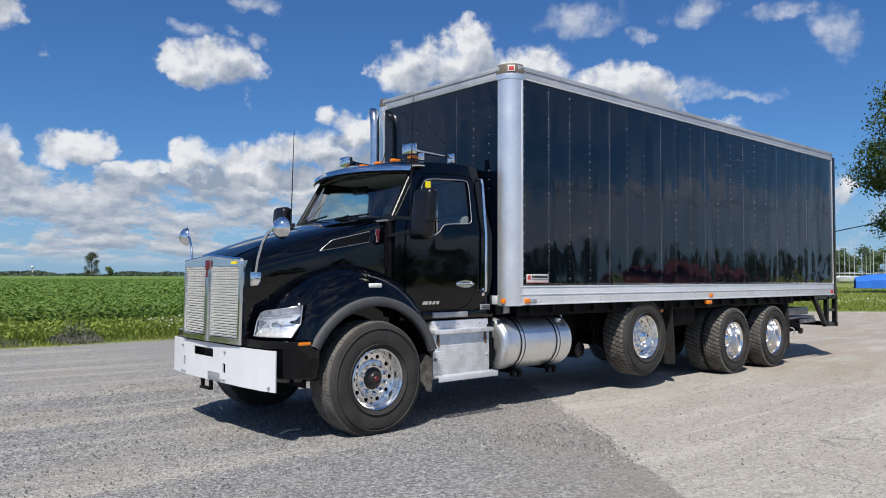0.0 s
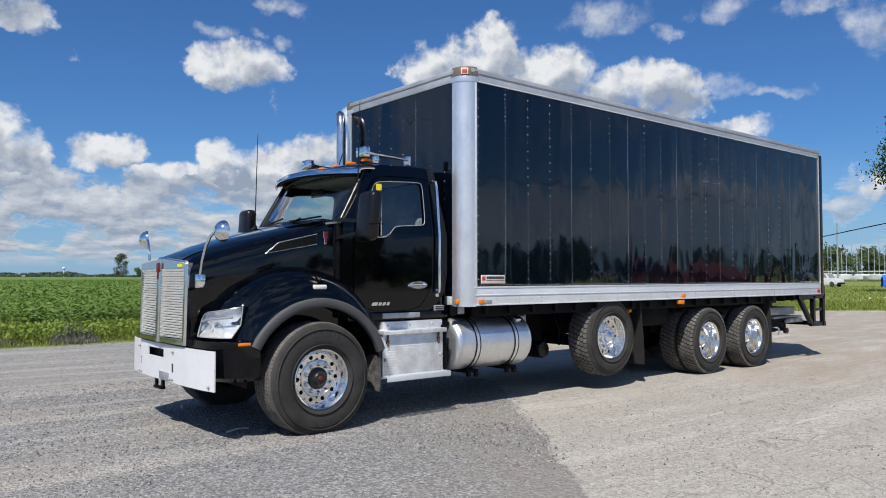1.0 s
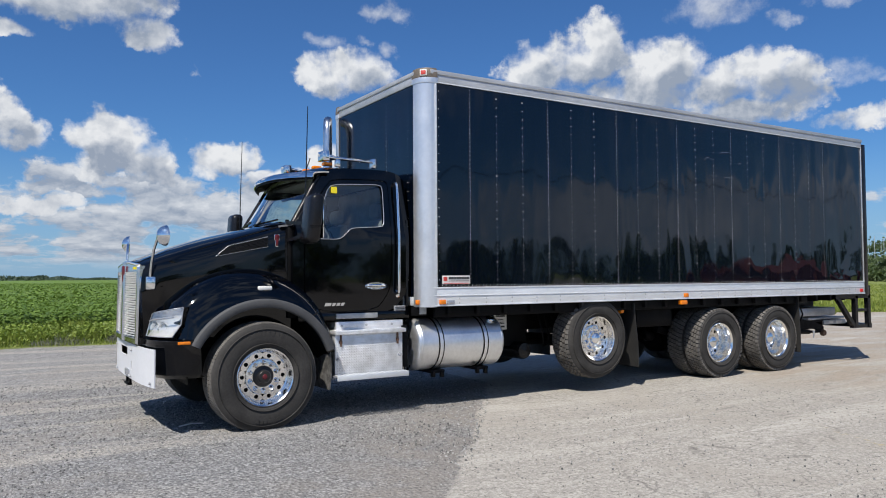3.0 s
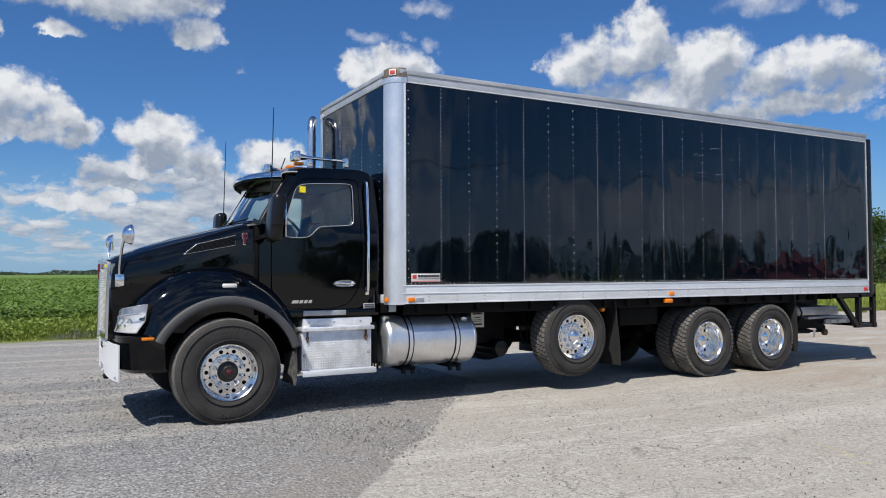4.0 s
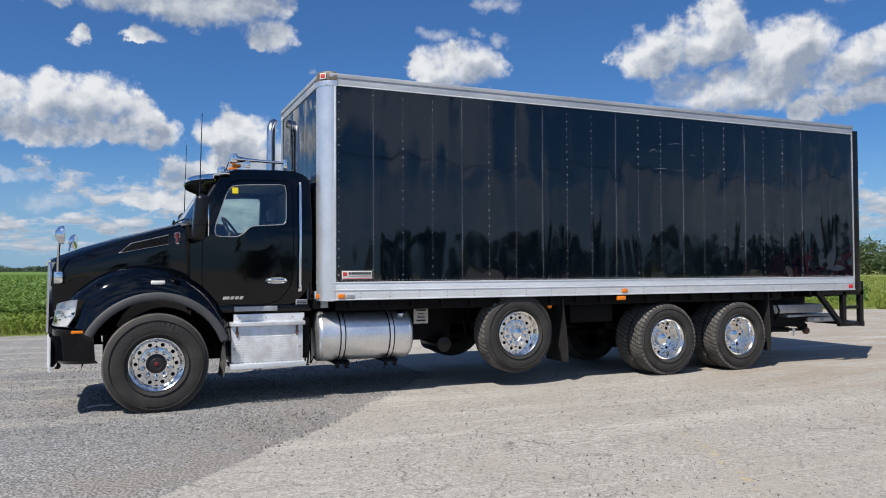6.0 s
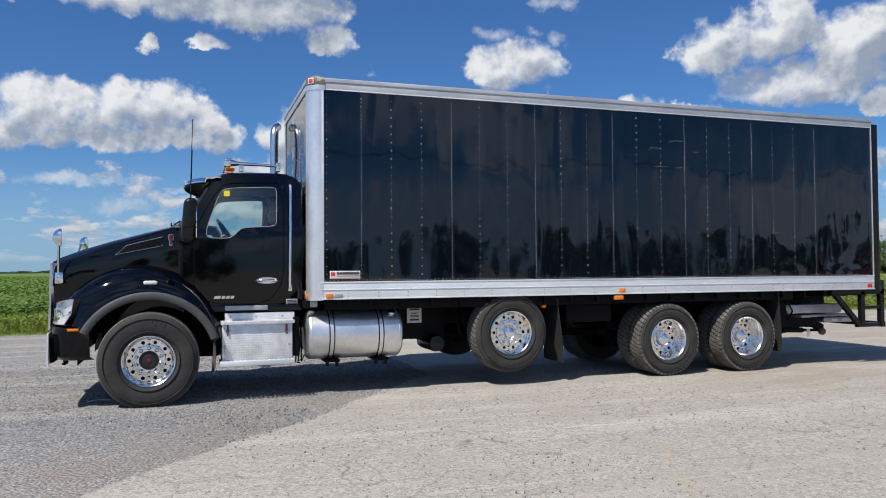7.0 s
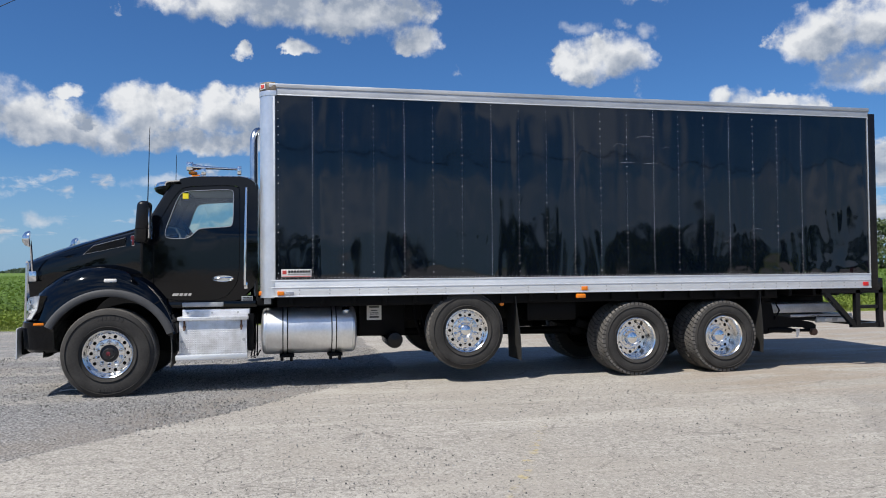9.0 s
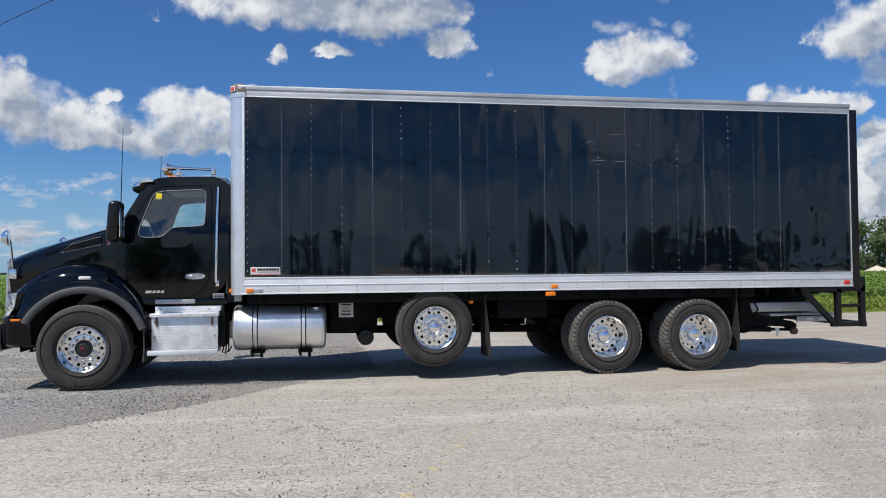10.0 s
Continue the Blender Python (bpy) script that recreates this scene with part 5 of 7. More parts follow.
            v.co.x += 0.045 * f - 0.02
            v.co.y += 0.025 * (1 - f)
        seam = blocks(((-1.470, -0.262, 2.055), (-1.31, -0.0, 2.062), 0.0))
        pane = blocks(((-1.322, -0.23, 1.94), (-1.312, -0.035, 2.34), 0.01))
        arm = bmesh.new()
        beam(arm, (-1.41, 0.0, 2.10), (-1.50, 0.34, 2.13), 0.035, 0.035)
        beam(arm, (-1.41, 0.0, 1.98), (-1.50, 0.34, 1.93), 0.035, 0.035)
        beam(arm, (-1.50, 0.345, 1.60), (-1.50, 0.345, 2.16), 0.035, 0.035, up=(1, 0, 0))
        mast = tube(bmesh.new(), [(-1.40, 0.10, 2.10), (-1.39, 0.10, 2.16), (-1.36, 0.10, 3.36)], [0.012, 0.008, 0.004], 6)
        if side:
            bm, seam, pane, arm, mast = (mirrored(b, MID) for b in (bm, seam, pane, arm, mast))
        house = part("door_mirror", bm, PLASTIC, cab, "tall black mirror housing", smooth=50)
        part("mirror_glass", pane, CHROME, house)
        part("mirror_seam", seam, CHASSIS, house)
        part("mirror_arm", arm, PLASTIC, house)
        part("aerial", mast, PLASTIC, cab, "thin whip aerial")


build_cab()


# ---- bonnet, wings and front ----
def bonnet_section(x):
    zt = lerp([(-2.95, 1.705), (-2.85, 1.755), (-2.6, 1.855), (-2.3, 1.955), (-1.9, 2.065), (-1.62, 2.135), (-1.44, 2.185)], x)
    zs = lerp([(-2.95, 1.60), (-2.85, 1.64), (-2.6, 1.715), (-2.3, 1.80), (-1.9, 1.93), (-1.62, 2.02), (-1.44, 2.08)], x)
    ys = lerp([(-2.95, 0.675), (-2.6, 0.585), (-2.2, 0.485), (-1.8, 0.405), (-1.44, 0.345)], x)
    half = [(MID, zt), (MID - 0.25, zt - 0.004), (MID - 0.42, zt - 0.016)]
    w = MID - ys
    for f, g in ((0.62, 0.16), (0.78, 0.33), (0.88, 0.52), (0.94, 0.72), (0.978, 0.90)):
        half.append((MID - w * f, zt - (zt - zs) * g))
    half += [(ys + 0.006, zs - 0.03), (ys, zs - 0.07), (ys - 0.004, zs - 0.22), (ys + 0.0, 1.45), (ys + 0.01, 1.2), (ys + 0.03, 0.92)]
    return [(x, 2 * MID - y, z) for y, z in half[:0:-1]] + [(x, y, z) for y, z in half]


def build_front():
    xs = [-2.925, -2.90, -2.85, -2.72, -2.6, -2.45, -2.3, -2.1, -1.9, -1.75, -1.62, -1.52, -1.45]
    bm = bmesh.new()
    grid(bm, [bonnet_section(x) for x in xs])
    hood = part("bonnet", bm, PAINT, truck, "long sloping glossy black bonnet", smooth=32)
    # crease that runs along the bonnet's shoulder
    for s in (0, 1):
        bm = tube(bmesh.new(), [(x, (MID - (MID - lerp([(-2.95, 0.665), (-2.6, 0.575), (-2.2, 0.485), (-1.8, 0.405), (-1.44, 0.345)], x)) * 0.90), lerp([(-2.95, 1.632), (-2.3, 1.862), (-1.44, 2.128)], x)) for x in (-2.9, -2.6, -2.3, -2.0, -1.7, -1.46)], 0.010, 6)
        part("bonnet_crease", bm if s == 0 else mirrored(bm, MID), PAINT, hood)
    part("bonnet_gap", blocks(((-1.46, 0.335, 1.16), (-1.435, 0.36, 2.08), 0.0)), PLASTIC, hood)
    # side intake: a slanted mesh in a bright frame
    def yv(x):
        return lerp([(-2.6, 0.575), (-2.2, 0.485), (-1.8, 0.405), (-1.44, 0.345)], x) - 0.006
    corners = [(-2.225, 1.762), (-2.10, 1.872), (-1.70, 1.972), (-1.70, 1.866)]
    def frame_line(o):
        return [(x, yv(x) - o, z) for x, z in corners]
    fr = tube(bmesh.new(), frame_line(0.004), 0.0034, 6, True)
    back = bmesh.new()
    back.faces.new([back.verts.new(p) for p in frame_line(0.002)])
    mesh_bm = bmesh.new()
    for k in range(1, 7):
        f = k / 7
        a = (corners[0][0] + (corners[1][0] - corners[0][0]) * f, corners[0][1] + (corners[1][1] - corners[0][1]) * f)
        b = (corners[3][0] + (corners[2][0] - corners[3][0]) * f, corners[3][1] + (corners[2][1] - corners[3][1]) * f)
        beam(mesh_bm, (a[0], yv(a[0]) - 0.007, a[1]), (b[0], yv(b[0]) - 0.007, b[1]), 0.004, 0.006)
    for k in range(1, 26):
        f = k / 26
        a = (corners[0][0] + (corners[3][0] - corners[0][0]) * f, corners[0][1] + (corners[3][1] - corners[0][1]) * f)
        b = (corners[1][0] + (corners[2][0] - corners[1][0]) * f, corners[1][1] + (corners[2][1] - corners[1][1]) * f)
        beam(mesh_bm, (a[0], yv(a[0]) - 0.006, a[1]), (b[0], yv(b[0]) - 0.006, b[1]), 0.003, 0.004, up=(0, 1, 0))
    g = part("side_intake", back, CHASSIS, hood, "slanted mesh air intake")
    part("intake_frame", fr, GREYLENS, g)
    part("intake_mesh", mesh_bm, PLASTIC, g, smooth=0)
    # maker's red emblem as a plain shield on a small bar
    bm = blocks(((-1.630, 0.352, 1.938), (-1.580, 0.372, 1.998), 0.012), ((-1.618, 0.352, 1.875), (-1.592, 0.372, 1.95), 0.004))
    part("bonnet_emblem", bm, BADGE, hood, "small red enamel emblem")
    bm = blocks(((-1.636, 0.362, 1.933), (-1.574, 0.374, 2.004), 0.014), ((-1.622, 0.362, 1.868), (-1.588, 0.374, 1.94), 0.004))
    part("emblem_rim", bm, CHROME, hood)
    # wings round the front wheels
    cx, cz = -1.835, 0.50
    big = [(15, 0.875), (30, 0.915), (45, 0.97), (60, 1.035), (75, 1.085), (90, 1.12), (105, 1.145), (120, 1.16), (138, 1.165), (143, 1.12), (148, 1.05), (155, 1.02), (165, 1.0)]
    swell = [(0.075, -0.01), (0.078, 0.06), (0.088, 0.20), (0.112, 0.42), (0.155, 0.64), (0.215, 0.83), (0.30, 0.965), (0.40, 1.02), (0.52, 1.03), (0.70, 1.0)]
    rows = []
    for k in range(37):
        th = 18 + 139 * k / 36
        R = lerp(big, th)
        row = [(cx + 0.735 * math.cos(radians(th)), 0.10, cz + 0.735 * math.sin(radians(th)))]
        for y, g in swell:
            r = 0.80 + (R - 0.80) * g
            row.append((cx + r * math.cos(radians(th)), y, cz + r * math.sin(radians(th))))
        rows.append(row)
    bm = bmesh.new()
    grid(bm, rows)
    thicken(bm, 0.012)
    wings = both("front_wing", bm, PAINT, truck, "bulging glossy black front wing", smooth=50)
    rows = []
    for k in range(45):
        th = 20 + 132 * k / 44
        c, s = math.cos(radians(th)), math.sin(radians(th))
        rows.append([(cx + r * c, y, cz + r * s) for r, y in ((0.728, 0.10), (0.728, 0.050), (0.738, 0.040), (0.80, 0.038), (0.818, 0.050), (0.822, 0.085))])
    bm = bmesh.new()
    grid(bm, rows)
    thicken(bm, 0.008)
    left, right = both("arch_trim", bm, LIP, truck, "grey rubber wheel arch trim", smooth=50)
    left.parent, right.parent = wings
    seam = beam(bmesh.new(), (cx + 0.722 * math.cos(radians(53)), 0.054, cz + 0.722 * math.sin(radians(53))), (cx + 0.90 * math.cos(radians(48)), 0.10, cz + 0.90 * math.sin(radians(48))), 0.008, 0.012)
    part("wing_joint", seam, PLASTIC, wings[0])
    bm = bmesh.new()
    grid(bm, [[(cx + 0.75 * math.cos(radians(th)), y, cz + 0.75 * math.sin(radians(th))) for y in (0.11, 0.4, 0.86)] for th in range(0, 181, 6)])
    both("wheel_well", bm, CHASSIS, truck)
    part("wing_lamp", blocks(((-1.895, 0.088, 1.405), (-1.745, 0.15, 1.45), 0.014)), PALE, wings[0], "clear side lamp on the wing", m=None)
    # headlamp, wrapped round the wing's corner
    plan = [(-2.862, 0.540), (-2.852, 0.485), (-2.838, 0.42), (-2.800, 0.30), (-2.752, 0.215), (-2.695, 0.160), (-2.620, 0.128)]
    for s in (0, 1):
        low, high = [], []
        for i, (x, y) in enumerate(plan):
            f = i / (len(plan) - 1)
            low.append((x - 0.030, y - 0.022, 0.966 + (0.0 if f < 0.84 else (f - 0.84) * 0.75)))
            high.append((x + 0.005 - 0.012 * f, y - 0.016, lerp([(0, 1.105), (0.10, 1.160), (0.25, 1.190), (0.5, 1.212), (1, 1.252)], f)))
        mid = [tuple((a + b) / 2 + d for a, b, d in zip(p, q, (-0.012, -0.012, 0))) for p, q in zip(low, high)]
        lens = bmesh.new()
        grid(lens, [low, mid, high])
        bowl = bmesh.new()
        grid(bowl, [[(x + 0.012, y + 0.010, z) for x, y, z in low], [(x + 0.075, y + 0.055, z) for x, y, z in mid], [(x + 0.012, y + 0.010, z) for x, y, z in high]])
        cells = bmesh.new()
        for x, y, z, r in ((-2.838, 0.445, 1.035, 0.058), (-2.798, 0.300, 1.045, 0.058)):
            lathe(cells, [(0.0, 0.05), (0.025, 0.045), (0.050, 0.02), (r, -0.004), (r + 0.004, 0.004)], 24, Matrix.Translation((x + 0.012, y + 0.012, z)) @ Matrix.Rotation(radians(-58), 4, "Z"))
        strip = tube(bmesh.new(), [(x + 0.014, y + 0.008, z0 + (z1 - z0) * 0.70) for (x, y, z0), (_, _, z1) in zip(low[1:-1], high[1:-1])], 0.010, 6)
        rim = tube(bmesh.new(), low + high[::-1], 0.006, 6, True)
        shell = bmesh.new()
        loop = low + high[::-1]
        grid(shell, [loop, [(x + 0.16, y + 0.10, z) for x, y, z in loop]], close=True)
        if s:
            lens, bowl, cells, rim, shell, strip = (mirrored(b, MID) for b in (lens, bowl, cells, rim, shell, strip))
        lamp = part("headlamp", bowl, BOWL, truck, "clear wrap-round headlamp", smooth=60)
        pane = part("lamp_lens", lens, LENS, lamp, smooth=60)
        pane.visible_shadow = False
        part("reflector", cells, CHROME, lamp)
        part("light_strip", strip, GREYLENS, lamp)
        part("lamp_housing", shell, PAINT, lamp)
        part("lamp_rim", rim, GREYLENS, lamp)
        turn = blocks(((-2.685, 0.062, 0.892), (-2.565, 0.115, 0.922), 0.008))
        part("turn_lamp", turn if s == 0 else mirrored(turn, MID), ORANGE, truck, "amber turn signal below the headlamp")
    # lower nose in black plastic
    bm = bmesh.new()
    plan2 = [(-2.90, 0.70), (-2.885, 0.45), (-2.85, 0.25), (-2.78, 0.13), (-2.68, 0.085), (-2.54, 0.075), (-2.46, 0.09)]
    grid(bm, [[(x + dx, y + dy, z) for x, y in plan2] for z, dx, dy in ((0.56, 0.05, 0.05), (0.60, 0.01, 0.01), (0.80, 0.0, 0.0), (0.86, -0.006, -0.006), (0.93, -0.006, -0.006), (0.945, 0.02, 0.03), (0.945, 0.16, 0.16))])
    both("lower_nose", bm, PAINT, truck, "black lower nose corner")
    part("nose_filler", blocks(((-2.86, 0.45, 0.58), (-2.6, BW - 0.45, 0.92), 0.02)), CHASSIS, truck)
    # white bumper, swept back a little at its ends, with slots cut through it
    def bx(y):
        return -2.955 + 0.065 * (abs(y - 1.24) / 1.12) ** 4
    ys = [0.12, 0.25, 0.45, 0.70, 0.968, 1.028, 1.10, 1.24, 1.47, 1.70, 1.80, 1.93, 1.985, 2.05, 2.2, 2.28, 2.36]
    zs = [0.49, 0.585, 0.675, 0.715, 0.80, 0.855]
    bm = bmesh.new()
    vs = [[bm.verts.new((bx(y), y, z)) for z in zs] for y in ys]
    slots = {(ys.index(0.968), 1), (ys.index(1.93), 1), (ys.index(1.24), 3), (ys.index(1.47), 3)}
    for i in range(len(ys) - 1):
        for j in range(len(zs) - 1):
            if (i, j) not in slots:
                bm.faces.new((vs[i][j], vs[i + 1][j], vs[i + 1][j + 1], vs[i][j + 1]))
    thicken(bm, 0.012)
    bump = part("front_bumper", bm, WHITE, truck, "flat white painted steel bumper with cut slots", smooth=30)
    part("bumper_back", blocks(((-2.90, 0.35, 0.52), (-2.86, BW - 0.35, 0.83), 0.01)), CHASSIS, bump)
    bolt = None
    for y, z in ((0.983, 0.52), (1.051, 0.52), (1.924, 0.52), (2.006, 0.52), (0.97, 0.79), (1.99, 0.79), (0.20, 0.53)):
        mm = pose(bx(y) - 0.012, y, z, 0, 0, -90)
        if bolt is None:
            bolt = part("bolt", lathe(bmesh.new(), [(0.0, -0.008), (0.010, -0.007), (0.013, 0.0), (0.013, 0.008)], 8), GREYSTEEL, bump, m=mm)
        else:
            again(bolt, mm, bump)
    part("plate_patch", blocks(((-2.966, 1.08, 0.505), (-2.955, 1.336, 0.578), 0.002)), GREYLENS, bump, "blank grey plate patch")
    for y in (1.40, 1.59):
        bm = bmesh.new()
        beam(bm, (-2.90, y, 0.50), (-2.90, y, 0.385), 0.022, 0.05)
        part("tow_hook", bm, CHASSIS, bump)
    part("tow_bar", blocks(((-2.93, 1.38, 0.375), (-2.88, 1.61, 0.40), 0.006)), CHASSIS, bump)
    GM = 1.31
    # grille: chrome surround, centre bar, two banks of slats
    def gx(y, z):
        return -2.990 + 0.022 * abs(y - GM) / 0.65 + 0.016 * max(0.0, (z - 0.85) / 0.85)
    def gtop(y):
        return 1.718 - 0.048 * abs(y - GM) / 0.65
    bm = bmesh.new()
    for s in (-1, 1):
        c = (GM + s * 0.335, 1.22)
        hole = [(c[0] + a * 0.268, z) for a, z in ((-1, 0.93), (1, 0.93), (1, 1.60), (-1, 1.60))]
        half = [(GM, 0.868), (GM + s * 0.65, 0.868), (GM + s * 0.65, 1.665)] + [(GM + s * u * 0.65, gtop(GM + u * 0.65)) for u in (0.94, 0.8, 0.6, 0.4, 0.2, 0.0)]
        o, i = by_angle(half, c, 240), by_angle(hole, c, 240)
        rows = [[(gx(y, z) + 0.02, y, z) for y, z in o], [(gx(y, z) - 0.004, y + (c[0] - y) * 0.03, z + (c[1] - z) * 0.02) for y, z in o], [(gx(y, z) - 0.004, y + (y - c[0]) * 0.03, z + (z - c[1]) * 0.02) for y, z in i], [(gx(y, z) + 0.030, y, z) for y, z in i]]
        grid(bm, rows, close=True)
    bmesh.ops.remove_doubles(bm, verts=bm.verts, dist=0.001)
    grille = part("grille", bm, SURROUND, truck, "tall chrome grille with two banks of bright slats", smooth=35)
    for s in (-1, 1):
        side_wall = bmesh.new()
        grid(side_wall, [[(gx(GM + s * 0.65, z) + 0.02 + dx, GM + s * (0.65 - 0.02 * k), z) for z in (0.868, 1.2, 1.665)] for k, dx in enumerate((0.0, 0.05))])
        part("grille_edge", side_wall, SURROUND, grille)
    part("grille_back", blocks(((-2.90, 0.70, 0.88), (-2.88, 1.87, 1.6), 0.0)), CHASSIS, grille)
    slat = None
    for s in (-1, 1):
        for k in range(27):
            z = 0.943 + 0.0250 * k
            y = GM + s * 0.335
            mm = pose(gx(y, z) + 0.006, y, z, 0, 0, -s * 4.2)
            if slat is None:
                b = bmesh.new()
                grid(b, [[(x, yy, zz) for x, zz in ((-0.012, 0.011), (-0.004, 0.002), (0.010, -0.009), (0.018, -0.010), (0.016, -0.004), (-0.002, 0.012))] for yy in (-0.268, 0.268)], close=True)
                slat = part("grille_slat", b, SATIN, grille, m=mm, smooth=30)
            else:
                again(slat, mm, grille)
    bm = bmesh.new()
    grid(bm, [[(gx(GM, z) - d, GM + u, z) for u, d in ((-0.036, 0.0), (-0.025, 0.018), (0, 0.026), (0.025, 0.018), (0.036, 0.0))] for z in (0.875, 1.2, 1.5, 1.66, 1.712)])
    part("grille_bar", bm, SURROUND, grille)
    bm = blocks(((-3.009, GM - 0.032, 1.575), (-2.975, GM + 0.032, 1.672), 0.012), ((-3.007, GM - 0.013, 1.50), (-2.975, GM + 0.013, 1.60), 0.005))
    part("grille_emblem", bm, BADGE, grille, "dark red emblem shield")
    part("grille_sticker", blocks(((-2.974, 0.76, 1.628), (-2.955, 0.84, 1.655), 0.0)), YELLOW, grille)
    part("grille_crown", tube(bmesh.new(), [(gx(GM + u * 0.65, 1.7) + 0.01, GM + u * 0.65, gtop(GM + u * 0.65) - 0.004) for u in (-0.97, -0.8, -0.6, -0.4, -0.2, 0, 0.2, 0.4, 0.6, 0.8, 0.97)], 0.018, 8), CHROME, grille)
    # round mirrors on curved stalks at the bonnet's corners
    for s in (0, 1):
        stalk = tube(bmesh.new(), [(-2.850, 0.590, 1.44), (-2.850, 0.580, 1.55), (-2.846, 0.545, 1.68), (-2.835, 0.485, 1.82), (-2.820, 0.41, 1.915), (-2.805, 0.33, 1.950), (-2.80, 0.27, 1.952)], 0.014, 10)
        foot = blocks(((-2.890, 0.565, 1.42), (-2.80, 0.66, 1.555), 0.010))
        head = lathe(bmesh.new(), [(0.0, 0.075), (0.045, 0.066), (0.080, 0.040), (0.098, 0.006), (0.102, -0.012), (0.096, -0.016), (0.0, -0.018)], 28, Matrix.Translation((-2.785, 0.225, 1.952)) @ Matrix.Rotation(radians(101), 4, "Z"))
        if s:
            stalk, foot, head = (mirrored(b, MID) for b in (stalk, foot, head))
        hm = part("bonnet_mirror", head, CHROME, truck, "round chrome mirror on a curved stalk", smooth=50)
        part("mirror_stalk", stalk, CHROME, hm)
        part("mirror_foot", foot, CHROME, hm)


build_front()


# ---- steps, fuel tank ----
def build_steps():
    for s in (0, 1):
        body = blocks(((-1.02, 0.165, 0.475), (-0.185, 0.72, 0.935), 0.008))
        upper = blocks(((-0.985, 0.215, 0.95), (-0.155, 0.70, 1.045), 0.006))
        lid = blocks(((-1.035, 0.115, 0.910), (-0.165, 0.36, 0.955), 0.006))
        low = blocks(((-1.045, 0.035, 0.422), (-0.175, 0.048, 0.478), 0.004), ((-1.045, 0.165, 0.440), (-0.175, 0.40, 0.478), 0.006), ((-1.045, 0.099, 0.466), (-0.175, 0.113, 0.478), 0.002))
        for k in range(16):
            x = -1.045 + 0.0565 * k
            block(low, (x, 0.046, 0.466), (x + 0.0225, 0.168, 0.479))
        if s:
            body, upper, lid, low = (mirrored(b, MID) for b in (body, upper, lid, low))
        st = part("step_box", body, PLATE, truck, "bright checker-plate step box under the door")
        part("upper_panel", upper, PLATE, st)
        part("step_tread", lid, PLATE, st, "aluminium step tread")
        part("lower_step", low, ALU, st, "pale aluminium lower step")
        if s == 0:
            for x in (-0.955, -0.255):
                b = bmesh.new()
                beam(b, (x, 0.158, 0.905), (x, 0.152, 0.78), 0.02, 0.012)
                block(b, (x - 0.018, 0.150, 0.81), (x + 0.018, 0.166, 0.845), 0.004)
                part("latch", b, RUST, st, "rusty rubber draw latch")
            for x, z in ((-0.985, 0.64), (-0.225, 0.655)):
                part("step_knob", lathe(bmesh.new(), [(0.0, -0.018), (0.016, -0.016), (0.020, 0.0), (0.020, 0.012)], 12), GREYSTEEL, st, m=pose(x, 0.158, z))
            for x in (-0.92, -0.62, -0.3):
                part("bolt", lathe(bmesh.new(), [(0.0, -0.01), (0.012, -0.008), (0.014, 0.0), (0.014, 0.01)], 8), GREYSTEEL, st, m=pose(x, 0.210, 1.0))
            part("step_bracket", blocks(((-0.175, 0.2, 0.5), (-0.10, 0.7, 0.98), 0.01)), CHASSIS, st)
            for k in range(3):
                part("hose", tube(bmesh.new(), [(-0.12 + 0.03 * k, 0.35, 0.95), (-0.10 + 0.02 * k, 0.30, 0.6), (-0.14 + 0.04 * k, 0.28, 0.42), (-0.08 + 0.03 * k, 0.3, 0.40 + 0.05 * k)], 0.010, 6), CHASSIS, st)


def build_tank(ty):
    r = 0.308
    prof = [(0.0, 0.0), (r - 0.10, 0.004), (r - 0.03, 0.018), (r - 0.006, 0.040), (r, 0.065)]
    L = 1.245
    prof = prof + [(r, 0.3), (r, L / 2), (r, L - 0.3)] + [(a, L - b) for a, b in prof[::-1]]
    m = pose(-0.01, ty, 0.738, 0, 0, -90)
    tank = part("fuel_tank", lathe(bmesh.new(), prof, 72), TANK, truck, "round polished aluminium fuel tank held by two straps", m=m, smooth=50)
    for x in (0.275, 0.905):
        a = part("tank_strap", lathe(bmesh.new(), [(r, x), (r + 0.007, x + 0.004), (r + 0.007, x + 0.062), (r, x + 0.066)], 72), TANK, tank)
        for d in (0.0, 0.058):
            part("strap_rubber", lathe(bmesh.new(), [(r, x + d - 0.004), (r + 0.009, x + d - 0.003), (r + 0.009, x + d + 0.010), (r, x + d + 0.011)], 72), PLASTIC, tank)
    weld = lathe(bmesh.new(), [(r, 0.058), (r + 0.004, 0.064), (r, 0.070)], 72)
    part("weld", weld, TANK, tank)
    weld = lathe(bmesh.new(), [(r, L - 0.070), (r + 0.004, L - 0.064), (r, L - 0.058)], 72)
    part("weld", weld, TANK, tank)
    cap = lathe(bmesh.new(), [(0.0, 0.05), (0.045, 0.048), (0.052, 0.04), (0.052, 0.018), (0.066, 0.014), (0.070, 0.0)], 24, Matrix.Rotation(radians(90), 4, "X"))
    part("filler_cap", cap, POLISHED, truck, "aluminium filler cap", m=pose(1.09, ty - 0.145 if ty < 1 else ty + 0.145, 0.985, 28 if ty < 1 else -28, 0, 0))
    for x in (0.285, 0.915):
        b = blocks(((x - 0.06, 0.22, 0.395), (x + 0.13, 0.62, 0.435), 0.008), ((x - 0.05, 0.20, 0.355), (x - 0.01, 0.25, 0.42), 0.006), ((x + 0.07, 0.20, 0.345), (x + 0.11, 0.25, 0.42), 0.006), ((x, 0.55, 0.40), (x + 0.07, 0.88, 0.95), 0.01))
        b = b if ty < 1 else mirrored(b, MID)
        part("tank_bracket", b, CHASSIS, truck, "black steel tank bracket")


build_steps()
